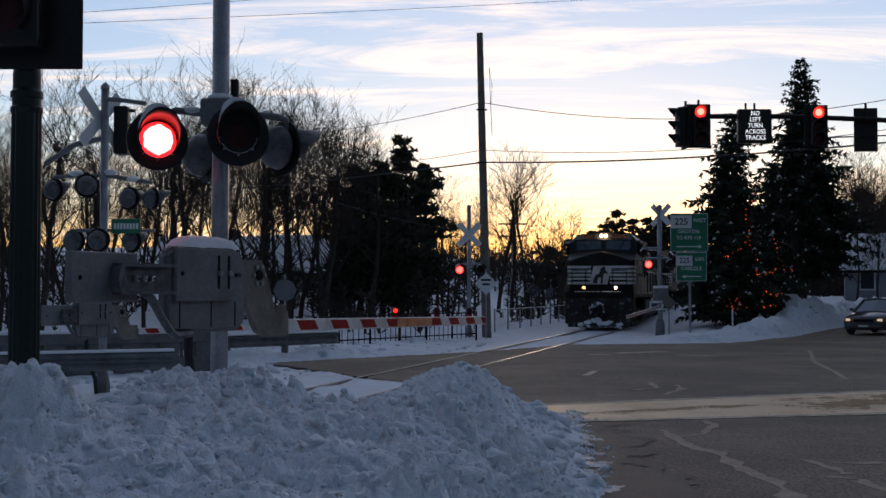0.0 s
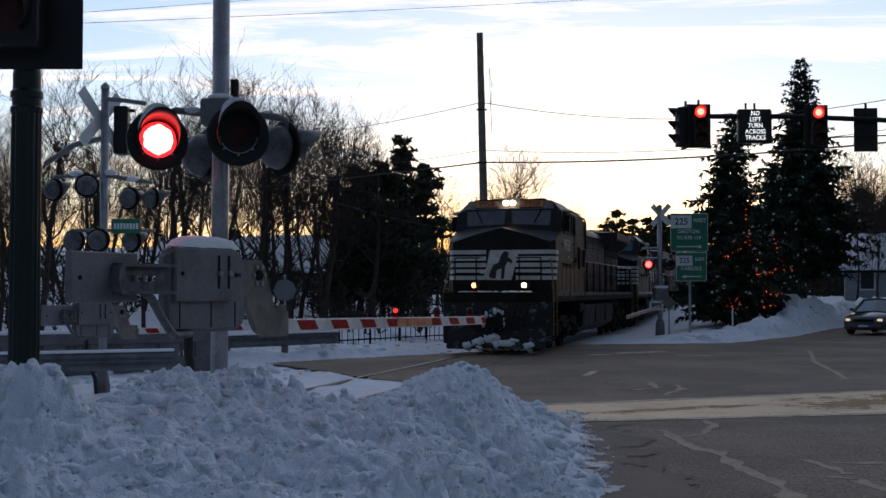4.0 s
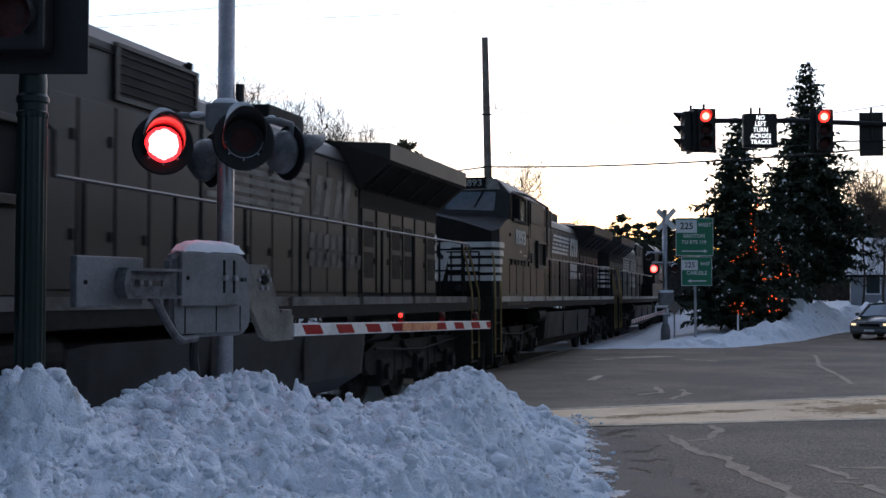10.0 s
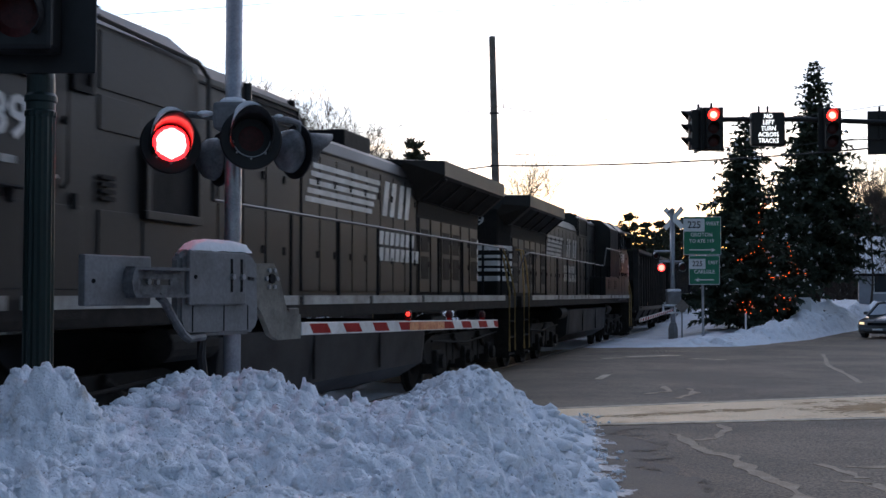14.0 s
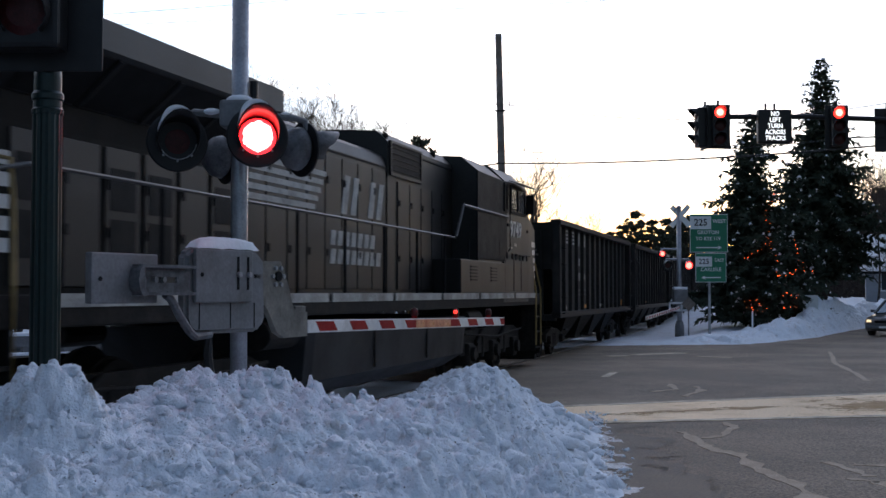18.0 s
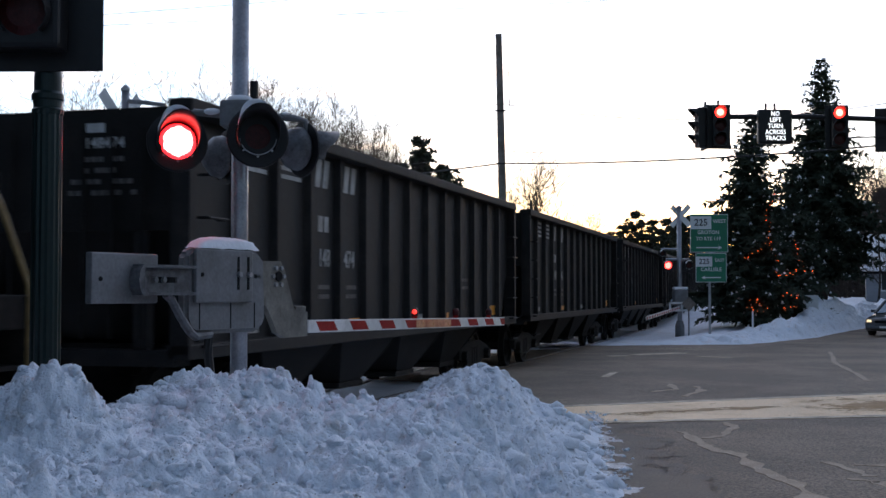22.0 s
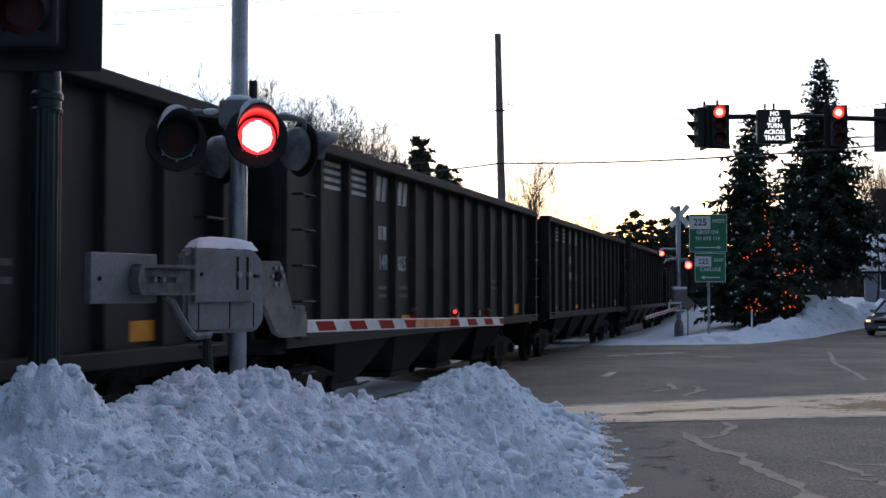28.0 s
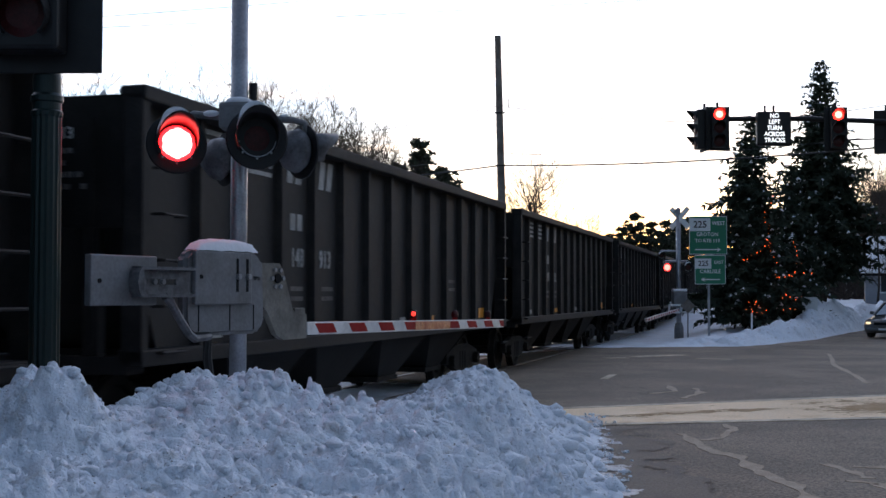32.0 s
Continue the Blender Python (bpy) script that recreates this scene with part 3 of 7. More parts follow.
# ---- ploughed rim of snow along the far side of the road, and loose lumps on the ground ----
def rim_run(x0, x1, n, base, name, label):
    vs, fs = [], []
    wide = 34
    for i in range(n + 1):
        x = x0 + (x1 - x0) * i / n
        y = far_edge(x)
        slope = Vector((3.0, far_edge(x + 1.5) - far_edge(x - 1.5), 0)).normalized()
        out = Vector((-slope.y, slope.x, 0))
        fade = sstep(0, 8, i) * sstep(0, 8, n - i)
        for k in range(wide + 1):
            u = k / wide
            p = Vector((x, y, 0)) + out * (-0.25 + 2.6 * u + 0.25 * noise.noise((x * 0.9, 4, 1)))
            high = base(x) * (0.75 + 0.5 * noise.noise((x * 0.5, 7, 2))) * sstep(0, 0.28, u) * (1 - sstep(0.5, 1.0, u)) * fade
            lump = 0.0
            for size, tall in ((2.2, 0.3), (5.5, 0.14)):
                dist = noise.voronoi(p * size)[0]
                lump += tall * (0.45 - dist[0])
            s, v = track_sv(p.x, p.y)
            clear = sstep(1.7, 2.6, abs(v))
            vs.append((p.x, p.y, (high + lump * min(1.0, high * 3)) * clear - 0.06 + max(-0.05, ground_z(p.x, p.y)) * sstep(0.1, 0.5, u) * 0.9))
    for i in range(n):
        for k in range(wide):
            a = i * (wide + 1) + k
            fs.append((a, a + wide + 1, a + wide + 2, a + 1))
    me = bpy.data.meshes.new(name)
    me.from_pydata(vs, [], fs)
    me.materials.append(BANK)
    for q in me.polygons:
        q.use_smooth = True
    tagged(new(name, me), label, "snow bank", kind="stuff")


rim_run(9.0, 34.0, 420, lambda x: 0.3 + 0.55 * sstep(10, 16, x), "snow_rim", "lumpy ridge of ploughed snow along the far kerb")
rim_run(-12.0, 9.0, 330, lambda x: 0.16, "snow_rim", "low crumbled edge of ploughed snow beside the road")
places = []
rnd = random.Random(31)
for i in range(1500):
    x = rnd.uniform(-12, 3)
    y = rnd.uniform(13, 44)
    s, v = track_sv(x, y)
    if abs(v) > 1.9 and (y > far_edge(x) + 0.3 or y < near_edge(x) - 0.3) and noise.noise((x * 0.5, y * 0.5, 3)) > -0.1:
        places.append((x, y, ground_z(x, y), rnd.choice((0.03, 0.04, 0.05, 0.07, 0.1, 0.14))))
clods("snow_lumps", "crumbled lumps of snow scattered beside the road", places)
# ---- the train ----
def train_s(t):
    """How far the first locomotive's nose stands along the track at t seconds."""
    q = min(t, 22.0) - 10
    s = 1.90 - (4.925 * q - 0.0222 * q * q / 2 + 0.0062 * q ** 3 / 6)
    return s - 5.085 * max(0.0, min(t, 26.0) - 22.0) - 4.88 * max(0.0, t - 26.0)


LOCO, CAR = 22.3, 16.25


def loft(bm, loops):
    """Skins a row of outlines (right half, from the bottom to the crown), mirrored to the left."""
    rings = []
    for y, half in loops:
        pts = [(x, y, z) for x, z in half] + [(-x, y, z) for x, z in reversed(half) if x > 1e-6]
        rings.append([bm.verts.new(p) for p in pts])
    for a, b in zip(rings, rings[1:]):
        n = len(a)
        for k in range(n):
            bm.faces.new((a[k], a[(k + 1) % n], b[(k + 1) % n], b[k]))
    bm.faces.new(rings[0][::-1])
    bm.faces.new(rings[-1])
    bmesh.ops.recalc_face_normals(bm, faces=bm.faces[:])


def ribbon(bm, pts, z0, z1, lean=0.0):
    """An upright painted band along a run of (x, y) places."""
    lo = [bm.verts.new((x, y, z0)) for x, y in pts]
    hi = [bm.verts.new((x, y + lean, z1)) for x, y in pts]
    for i in range(len(pts) - 1):
        bm.faces.new((lo[i], lo[i + 1], hi[i + 1], hi[i]))


def wheelset(parent, y, r):
    bm = B()
    for side in (-1, 1):
        lathe(bm, [(0.05, 0.0), (r * 0.4, 0.0), (r * 0.48, 0.05), (r * 0.78, 0.05), (r * 0.84, 0.0), (r, 0.0), (r, 0.1), (r + 0.03, 0.11), (r + 0.03, 0.14), (0.05, 0.14)], 20,
              Matrix.Translation((side * 0.84, 0, 0)) @ pose(0, 0, 0, 0, -90 * side))
    cyl(bm, (-0.8, 0, 0), (0.8, 0, 0), 0.09, seg=8)
    ob = part("wheelset", bm, UNDER, parent)
    ob.matrix_basis = pose(0, y, r)
    return ob


def loco_truck(top, ys, r):
    """A three-axle bogie: side frames with springs and axle boxes, wheels."""
    y0, y1 = ys[0] - 0.75, ys[-1] + 0.75
    bm = B()
    for side in (-1, 1):
        x = side * 1.12
        extrude(bm, [(y0, 0.62), (y0 + 0.25, 0.5), (y1 - 0.25, 0.5), (y1, 0.62), (y1, 0.85), (y1 - 0.5, 0.98), (y0 + 0.5, 0.98), (y0, 0.85)], 0, x - 0.07, x + 0.07)
        for y in ys:
            box(bm, (x - 0.16, y - 0.2, r - 0.22), (x + 0.16, y + 0.2, r + 0.2), 0.04)
            cyl(bm, (x + side * 0.1, y, r), (x + side * 0.24, y, r), 0.13, seg=12)
        for a, b in zip(ys, ys[1:]):
            m = (a + b) / 2
            for q in (-0.22, 0.22):
                cyl(bm, (x, m + q, 0.42), (x, m + q, 0.86), 0.1, seg=10)
            cyl(bm, (x + side * 0.12, m, 0.95), (x + side * 0.12, m + 0.5, 0.7), 0.045, seg=8)
        tube(bm, [(x + side * 0.16, y0 + 0.2, 0.9), (x + side * 0.17, (y0 + y1) / 2, 0.8), (x + side * 0.16, y1 - 0.2, 0.92)], 0.022)
    part("bogie_frame", bm, UNDER, top)
    return [wheelset(top, y, r) for y in ys]


def chunk(bm, x, y, z, r, flatten=0.75):
    vs = bmesh.ops.create_icosphere(bm, subdivisions=2, radius=r, matrix=Matrix.Translation((x, y, z)))["verts"]
    k = random.random() * 50
    for v in vs:
        d = v.co - Vector((x, y, z))
        v.co = Vector((x, y, z)) + d * (1 + 0.7 * noise.noise(d / r * 1.2 + Vector((k, 0, 0)))) * Vector((1, 1, flatten))


def locomotive(label, number, lights, bright, lettered):
    top = thing("locomotive", label, "locomotive", group="locomotives of the train")
    # nose and cab shell
    bm = B()
    loft(bm, [(0.84, [(0.0, 1.5), (1.37, 1.5), (1.37, 3.07), (0.72, 3.28), (0.0, 3.46)]),
              (1.02, [(0.0, 1.5), (1.5, 1.5), (1.5, 3.13), (0.78, 3.33), (0.0, 3.5)]),
              (1.80, [(0.0, 1.5), (1.52, 1.5), (1.52, 3.40), (1.25, 3.48), (0.0, 3.54)]),
              (1.88, [(0.0, 1.5), (1.52, 1.5), (1.52, 3.6), (1.28, 3.64), (0.0, 3.68)]),
              (1.98, [(0.0, 1.5), (1.52, 1.5), (1.52, 3.96), (1.28, 4.04), (0.0, 4.08)]),
              (2.16, [(0.0, 1.5), (1.52, 1.5), (1.52, 4.0), (1.2, 4.3), (0.0, 4.4)]),
              (4.3, [(0.0, 1.5), (1.52, 1.5), (1.52, 4.0), (1.2, 4.3), (0.0, 4.4)])])
    cab = part("cab", bm, HOOD_BLACK, top)
    # black front of the nose, over its sloping shoulders too
    bm = B()
    extrude(bm, [(-1.372, 1.52), (1.372, 1.52), (1.372, 3.072), (0.72, 3.284), (0.0, 3.464), (-0.72, 3.284), (-1.372, 3.072)], 1, 0.832, 0.842)
    nose = part("nose_front", bm, NS_BLACK, cab, "clean black nose front")
    bm = B()
    box(bm, (0.46, 0.815, 1.75), (1.02, 0.832, 1.98), 0.01)
    part("nose_door", bm, NS_BLACK, nose)
    # brow panel, in a paler grey than the cab round it
    bm = B()
    extrude(bm, [(-1.3, 4.055), (1.3, 4.055), (1.22, 4.3), (0.0, 4.39), (-1.22, 4.3)], 1, 0.0, 0.012)
    bmesh.ops.transform(bm, matrix=Matrix.Translation((0, 1.955, 0)) @ Matrix(((1, 0, 0, 0), (0, 1, 0.52, -2.1), (0, 0, 1, 0), (0, 0, 0, 1))), verts=bm.verts[:])
    part("brow", bm, BROW, cab, "pale grey panel over the windscreens")
    # windscreens, side windows
    for side in (-1, 1):
        bm = B()
        a = [Vector((side * 0.1, 1.87, 3.62)), Vector((side * 1.2, 1.87, 3.57)), Vector((side * 1.22, 1.96, 3.99)), Vector((side * 0.1, 1.96, 4.02))]
        vs = [bm.verts.new(p + Vector((0, -0.03, 0))) for p in a] + [bm.verts.new(p + Vector((0, -0.005, 0))) for p in a]
        bm.faces.new(vs[:4])
        bm.faces.new(vs[4:])
        for k in range(4):
            bm.faces.new((vs[k], vs[(k + 1) % 4], vs[4 + (k + 1) % 4], vs[4 + k]))
        bmesh.ops.recalc_face_normals(bm, faces=bm.faces[:])
        part("windscreen", bm, WINDSCREEN, cab)
        bm = B()
        tube(bm, [(side * 0.95, 1.9, 4.04), (side * 0.75, 1.84, 3.66)], 0.015)
        part("wiper", bm, DARK, cab)
        # the two wide panes are pale grey glass, the narrow one black
        for y0, y1 in ((2.32, 2.96), (3.03, 3.66), (4.08, 4.28)):
            wide = y1 - y0 > 0.3
            bm = B()
            box(bm, (side * 1.515, y0, 3.42), (side * 1.53, y1, 3.9), 0.006)
            part("side_window", bm, PANE if wide else DARK, cab)
            bm = B()
            for lo, hi in (((y0 - 0.05, 3.36), (y1 + 0.05, 3.42)), ((y0 - 0.05, 3.9), (y1 + 0.05, 3.95)), ((y0 - 0.05, 3.42), (y0, 3.9)), ((y1, 3.42), (y1 + 0.05, 3.9))):
                box(bm, (side * 1.51, lo[0], lo[1]), (side * 1.555, hi[0], hi[1]))
            part("window_frame", bm, DARK, cab)
        bm = B()
        extrude(bm, [(side * 1.5, 4.03), (side * 1.82, 3.95), (side * 1.82, 3.965), (side * 1.5, 4.055)], 1, 2.3, 3.72)
        part("sunshade", bm, FADED, cab, "pale drop-down sunshade over the cab window")
        bm = B()
        box(bm, (side * 1.54, 2.12, 3.42), (side * 1.72, 2.2, 3.86), 0.02)
        tube(bm, [(side * 1.52, 2.2, 3.4), (side * 1.62, 2.18, 3.45)], 0.012)
        part("mirror", bm, DARK, cab)
        # lower doors, their grab bar and latches
        for y0, z0, y1, z1 in ((1.95, 1.74, 2.62, 2.42), (2.68, 1.74, 3.35, 2.42), (3.45, 1.74, 4.2, 2.42)):
            bm = B()
            box(bm, (side * 1.515, y0, z0), (side * 1.532, y1, z1), 0.006)
            d = part("side_hatch", bm, HOOD_BLACK, cab)
            for y in (y0 + 0.1, y1 - 0.16):
                bm = B()
                box(bm, (side * 1.53, y, z1 - 0.03), (side * 1.552, y + 0.06, z1 + 0.1))
                part("hinge", bm, DARK, d)
        bm = B()
        tube(bm, [(side * 1.53, 1.9, 2.5), (side * 1.58, 1.92, 2.5), (side * 1.58, 3.3, 2.5), (side * 1.53, 3.32, 2.5)], 0.014)
        part("grab_bar", bm, DARK, cab)
        bm = B()
        tube(bm, [(side * 1.53, 3.92, 2.55), (side * 1.57, 3.92, 2.6), (side * 1.57, 3.92, 3.7), (side * 1.53, 3.92, 3.75)], 0.014)
        part("grab_bar", bm, DARK, cab)
        for y, z in ((1.98, 3.05), (3.95, 3.1)):
            bm = B()
            cyl(bm, (side * 1.515, y, z), (side * 1.545, y, z), 0.035, seg=10)
            part("cab_knob", bm, DARK, cab)
        for k in range(4):
            bm = B()
            box(bm, (side * 1.5, 4.5, 2.5 + 0.06 * k), (side * 1.53, 4.72, 2.535 + 0.06 * k))
            part("louvre", bm, DARK, cab)
        # number boards and headlights
        bm = B()
        box(bm, (side * 0.36, 1.985, 4.11), (side * 0.97, 2.05, 4.3), 0.03)
        nb = part("number_board", bm, NUMBER_GLOW if lights else DARK, top, "lit number board" if lights else "unlit number board")
        letters("numerals", number, 0.21, SIGN_INK if lights else FADED, nb, Matrix.Translation((side * 0.665, 1.977, 4.205)) @ pose(0, 0, 0), squeeze=1.15)
        bm = B()
        for z in (4.08, 4.3):
            box(bm, (side * 0.32, 1.97, z), (side * 1.0, 2.06, z + 0.03))
        part("board_frame", bm, DARK, nb)
    for k in (-0.1, 0.1):
        bm = B()
        cyl(bm, (k, 2.1, 4.23), (k, 1.93, 4.23), 0.078, seg=16)
        part("headlight", bm, HEADLIGHT if lights else GLASS, top, "lit headlight" if lights else "unlit headlight")
    for side in (-1, 1):
        bm = B()
        cyl(bm, (side * 0.7, 0.72, 1.87), (side * 0.7, 0.55, 1.87), 0.066, 0.07, seg=16)
        part("ditch_light", bm, (HEADLIGHT if side > 0 else HEADLIGHT_WARM) if lights else TANK, top, "lit ditch light" if lights else "unlit ditch light")
        bm = B()
        cyl(bm, (side * 0.7, 0.83, 1.87), (side * 0.7, 0.62, 1.87), 0.13, seg=16)
        cyl(bm, (side * 0.7, 0.8, 1.55), (side * 0.7, 0.72, 1.85), 0.03, seg=8)
        part("ditch_light_housing", bm, DARK, top)
    # white nose bands, wrapped round the corner, and the white shield with a dark emblem
    for k in range(5):
        z = 2.02 + 0.178 * k
        for side in (-1, 1):
            bm = B()
            y0 = 1.13 + 0.075 * k
            ribbon(bm, [(side * 0.42, 0.826), (side * 1.376, 0.826), (side * 1.506, 1.02), (side * 1.516, y0)], z, z + 0.115)
            part("nose_stripe", bm, PAINT_WHITE, cab)
    bm = B()
    extrude(bm, [(-0.5, 2.02), (0.3, 2.02), (0.52, 2.847), (-0.3, 2.847)], 1, 0.82, 0.828)
    part("nose_shield", bm, PAINT_WHITE, cab, "white shield on the nose")
    bm = B()
    extrude(bm, [(-0.24, 2.06), (-0.15, 2.05), (-0.12, 2.28), (0.02, 2.34), (0.0, 2.05), (0.09, 2.05), (0.12, 2.38), (0.2, 2.53), (0.3, 2.47), (0.33, 2.55), (0.2, 2.66), (0.24, 2.76), (0.12, 2.83), (0.0, 2.7), (-0.06, 2.5), (-0.2, 2.44), (-0.3, 2.25), (-0.34, 2.1)], 1, 0.812, 0.821)
    part("emblem", bm, SIGN_INK, cab, "dark plain emblem")
    # walkway, steps, plough, coupler
    bm = B()
    box(bm, (-1.52, 0.35, 1.42), (1.52, 21.5, 1.68), 0.02)
    deck = part("walkway", bm, UNDER, top)
    for side in (-1, 1):
        for y0, y1 in ((1.08, 3.3), (3.4, 6.4), (6.46, 9.0), (9.05, 11.6), (11.65, 14.2), (14.25, 16.8), (16.85, 20.4)):
            bm = B()
            box(bm, (side * 1.5, y0, 1.58), (side * 1.535, y1 - 0.1, 1.69))
            part("sill_stripe", bm, GHOST if lights else SILL, deck, "dirty pale sill stripe")
    bm = B()
    extrude(bm, [(-1.5, 1.42), (-1.5, 0.3), (-1.1, 0.13), (1.1, 0.13), (1.5, 0.3), (1.5, 1.42)], 1, 0.3, 0.42)
    extrude(bm, [(0.3, 0.13), (0.02, 0.16), (0.12, 0.5), (0.3, 0.75)], 0, -1.35, 1.35)
    part("snow_plough", bm, PLOUGH if lights else UNDER, top)
    if lights:
        rnd = random.Random(14)
        bm = B()
        for i in range(60):
            x = rnd.uniform(-0.95, 0.95)
            chunk(bm, x, 0.12 + rnd.uniform(0, 0.1), 0.17 + rnd.uniform(0, 0.28) * (1.2 - abs(x)), rnd.uniform(0.06, 0.17))
        for i in range(22):
            x = rnd.gauss(-0.1, 0.2)
            chunk(bm, x, 0.27 + rnd.uniform(0, 0.04), rnd.uniform(0.5, 1.3), rnd.uniform(0.02, 0.06), 1.5)
        for i in range(60):
            x = rnd.uniform(-1.1, 0.9)
            chunk(bm, x, 0.4 + rnd.uniform(0, 0.3), 1.685, rnd.uniform(0.03, 0.07), 0.5)
        smooth(tagged(part("caked_snow", bm, FRESH, top, "white snow caked on the plough and platform"), kind="stuff"))
    for y, w in ((0.1, 1), (21.75, -1)):
        bm = B()
        box(bm, (-0.13, min(y, y + w * 0.5), 0.72), (0.13, max(y, y + w * 0.5), 0.98), 0.05)
        box(bm, (-0.22, y - 0.12, 0.68), (0.2, y + 0.12, 1.02), 0.06)
        part("coupler", bm, UNDER, top)
    for x in (-0.75, -0.6, -0.45, 0.45, 0.6, 0.75):
        bm = B()
        tube(bm, [(x, 0.3, 1.2), (x, 0.1, 1.05), (x * 0.9, 0.06, 0.8), (x * 0.8, 0.18, 0.62)], 0.025)
        part("brake_hose", bm, RUBBER, top)
    for side in (-1, 1):
        for y0, w in ((0.5, 0.5), (20.75, 0.5)):
            for z in (0.42, 0.78, 1.12):
                bm = B()
                box(bm, (side * 1.18, y0, z), (side * 1.52, y0 + w, z + 0.035))
                part("step", bm, UNDER, top)
            for yy in (y0 - 0.02, y0 + w):
                bm = B()
                box(bm, (side * 1.18, yy, 0.36), (side * 1.52, yy + 0.02, 1.45))
                part("step_side", bm, UNDER, top)
        for yy, lean in ((0.46, 0.5), (1.02, 0.2), (20.72, -0.2), (21.28, -0.5)):
            bm = B()
            tube(bm, [(side * 1.53, yy, 0.5), (side * 1.53, yy, 1.75), (side * 1.45, yy + lean * 0.5, 2.35), (side * 1.36, yy + lean * 0.9, 2.72), (side * 1.24, yy + lean, 2.74)], 0.021)
            part("grab_iron", bm, BRASS, top, "yellow-brown grab iron")
    for y in (0.4, 21.42):
        for x in (-1.2, -0.6, 0.6, 1.2):
            bm = B()
            tube(bm, [(x, y, 1.58), (x, y, 2.62)], 0.02)
            part("rail_post", bm, DARK, top)
        for x0, x1 in ((-1.2, -0.5), (0.5, 1.2)):
            for z in (2.2, 2.62):
                bm = B()
                tube(bm, [(x0, y, z), (x1, y, z)], 0.02)
                part("end_rail", bm, DARK, top)
    # equipment cabin behind the cab
    bm = B()
    loft(bm, [(4.3, [(0.0, 1.55), (1.49, 1.55), (1.49, 4.0), (1.15, 4.28), (0.0, 4.34)]), (6.35, [(0.0, 1.55), (1.49, 1.55), (1.49, 4.0), (1.15, 4.28), (0.0, 4.34)])])
    aux = part("equipment_cabin", bm, HOOD_BLACK, top)
    for y0, y1, z0, z1 in ((4.5, 5.2, 1.7, 2.42), (5.25, 6.25, 1.7, 2.36), (4.5, 5.2, 3.1, 3.4), (4.5, 6.2, 3.45, 3.95)):
        bm = B()
        box(bm, (1.485, y0, z0), (1.505, y1, z1), 0.006)
        part("cabin_door", bm, HOOD_BLACK, aux)
    bm = B()
    box(bm, (1.482, 5.3, 2.46), (1.496, 6.24, 3.0))
    part("filter_screen", bm, DARK, aux, "black filter screen")
    for lo, hi in (((5.22, 2.38), (6.3, 2.46)), ((5.22, 3.0), (6.3, 3.06)), ((5.22, 2.46), (5.3, 3.0)), ((6.24, 2.46), (6.3, 3.0))):
        bm = B()
        box(bm, (1.49, lo[0], lo[1]), (1.56, hi[0], hi[1]), 0.008)
        part("filter_frame", bm, HOOD_BLACK, aux)
    bm = B()
    tube(bm, [(1.54, 4.4, 4.04), (1.56, 6.2, 3.98), (1.56, 6.42, 3.86), (1.56, 6.44, 3.05), (1.52, 6.62, 3.02), (1.5, 6.66, 2.66)], 0.026)
    part("cabin_handrail", bm, HANDRAIL, aux)
    # the other flank has an open black compartment and a louvred box under it
    bm = B()
    box(bm, (-1.5, 4.0, 2.34), (-1.525, 6.5, 3.98), 0.01)
    part("open_compartment", bm, DARK, aux, "deep black open equipment compartment")
    bm = B()
    box(bm, (-1.0, 3.98, 1.685), (-1.53, 7.75, 2.3), 0.02)
    bat = part("battery_box", bm, HOOD_BLACK, aux)
    for y in (5.0, 6.6):
        for k in range(5):
            bm = B()
            box(bm, (-1.525, y, 1.92 + 0.06 * k), (-1.545, y + 0.5, 1.95 + 0.06 * k))
            part("louvre", bm, TANK, bat)
    bm = B()
    tube(bm, [(-1.54, 4.0, 3.26), (-1.54, 7.6, 3.26), (-1.52, 8.05, 2.68)], 0.026)
    part("cabin_handrail", bm, HANDRAIL, aux)
    # long hood: blower section, engine section, radiators, end
    bm = B()
    loft(bm, [(6.36, [(0.0, 1.6), (0.98, 1.6), (0.98, 4.1), (0.8, 4.28), (0.0, 4.32)]), (10.25, [(0.0, 1.6), (0.98, 1.6), (0.98, 4.1), (0.8, 4.28), (0.0, 4.32)])])
    part("blower_hood", bm, HOOD_BLACK, top)
    bm = B()
    loft(bm, [(10.26, [(0.0, 1.6), (0.96, 1.6), (0.96, 3.7), (0.9, 3.86), (0.72, 3.96), (0.0, 4.0)]), (15.7, [(0.0, 1.6), (0.96, 1.6), (0.96, 3.7), (0.9, 3.86), (0.72, 3.96), (0.0, 4.0)])])
    hood = part("engine_hood", bm, HOOD_BLACK, top)
    bm = B()
    loft(bm, [(15.7, [(0.0, 1.6), (0.97, 1.6), (0.97, 3.1), (1.0, 3.4), (0.0, 3.9)]), (20.15, [(0.0, 1.6), (0.97, 1.6), (0.97, 3.1), (1.0, 3.4), (0.0, 3.9)]),
              (20.7, [(0.0, 1.6), (0.8, 1.6), (0.8, 3.2), (0.8, 3.7), (0.0, 3.8)]), (20.74, [(0.0, 1.62), (0.77, 1.62), (0.77, 3.2), (0.77, 3.68), (0.0, 3.78)])])
    part("radiator_hood", bm, HOPPER_IN, top)
    bm = B()
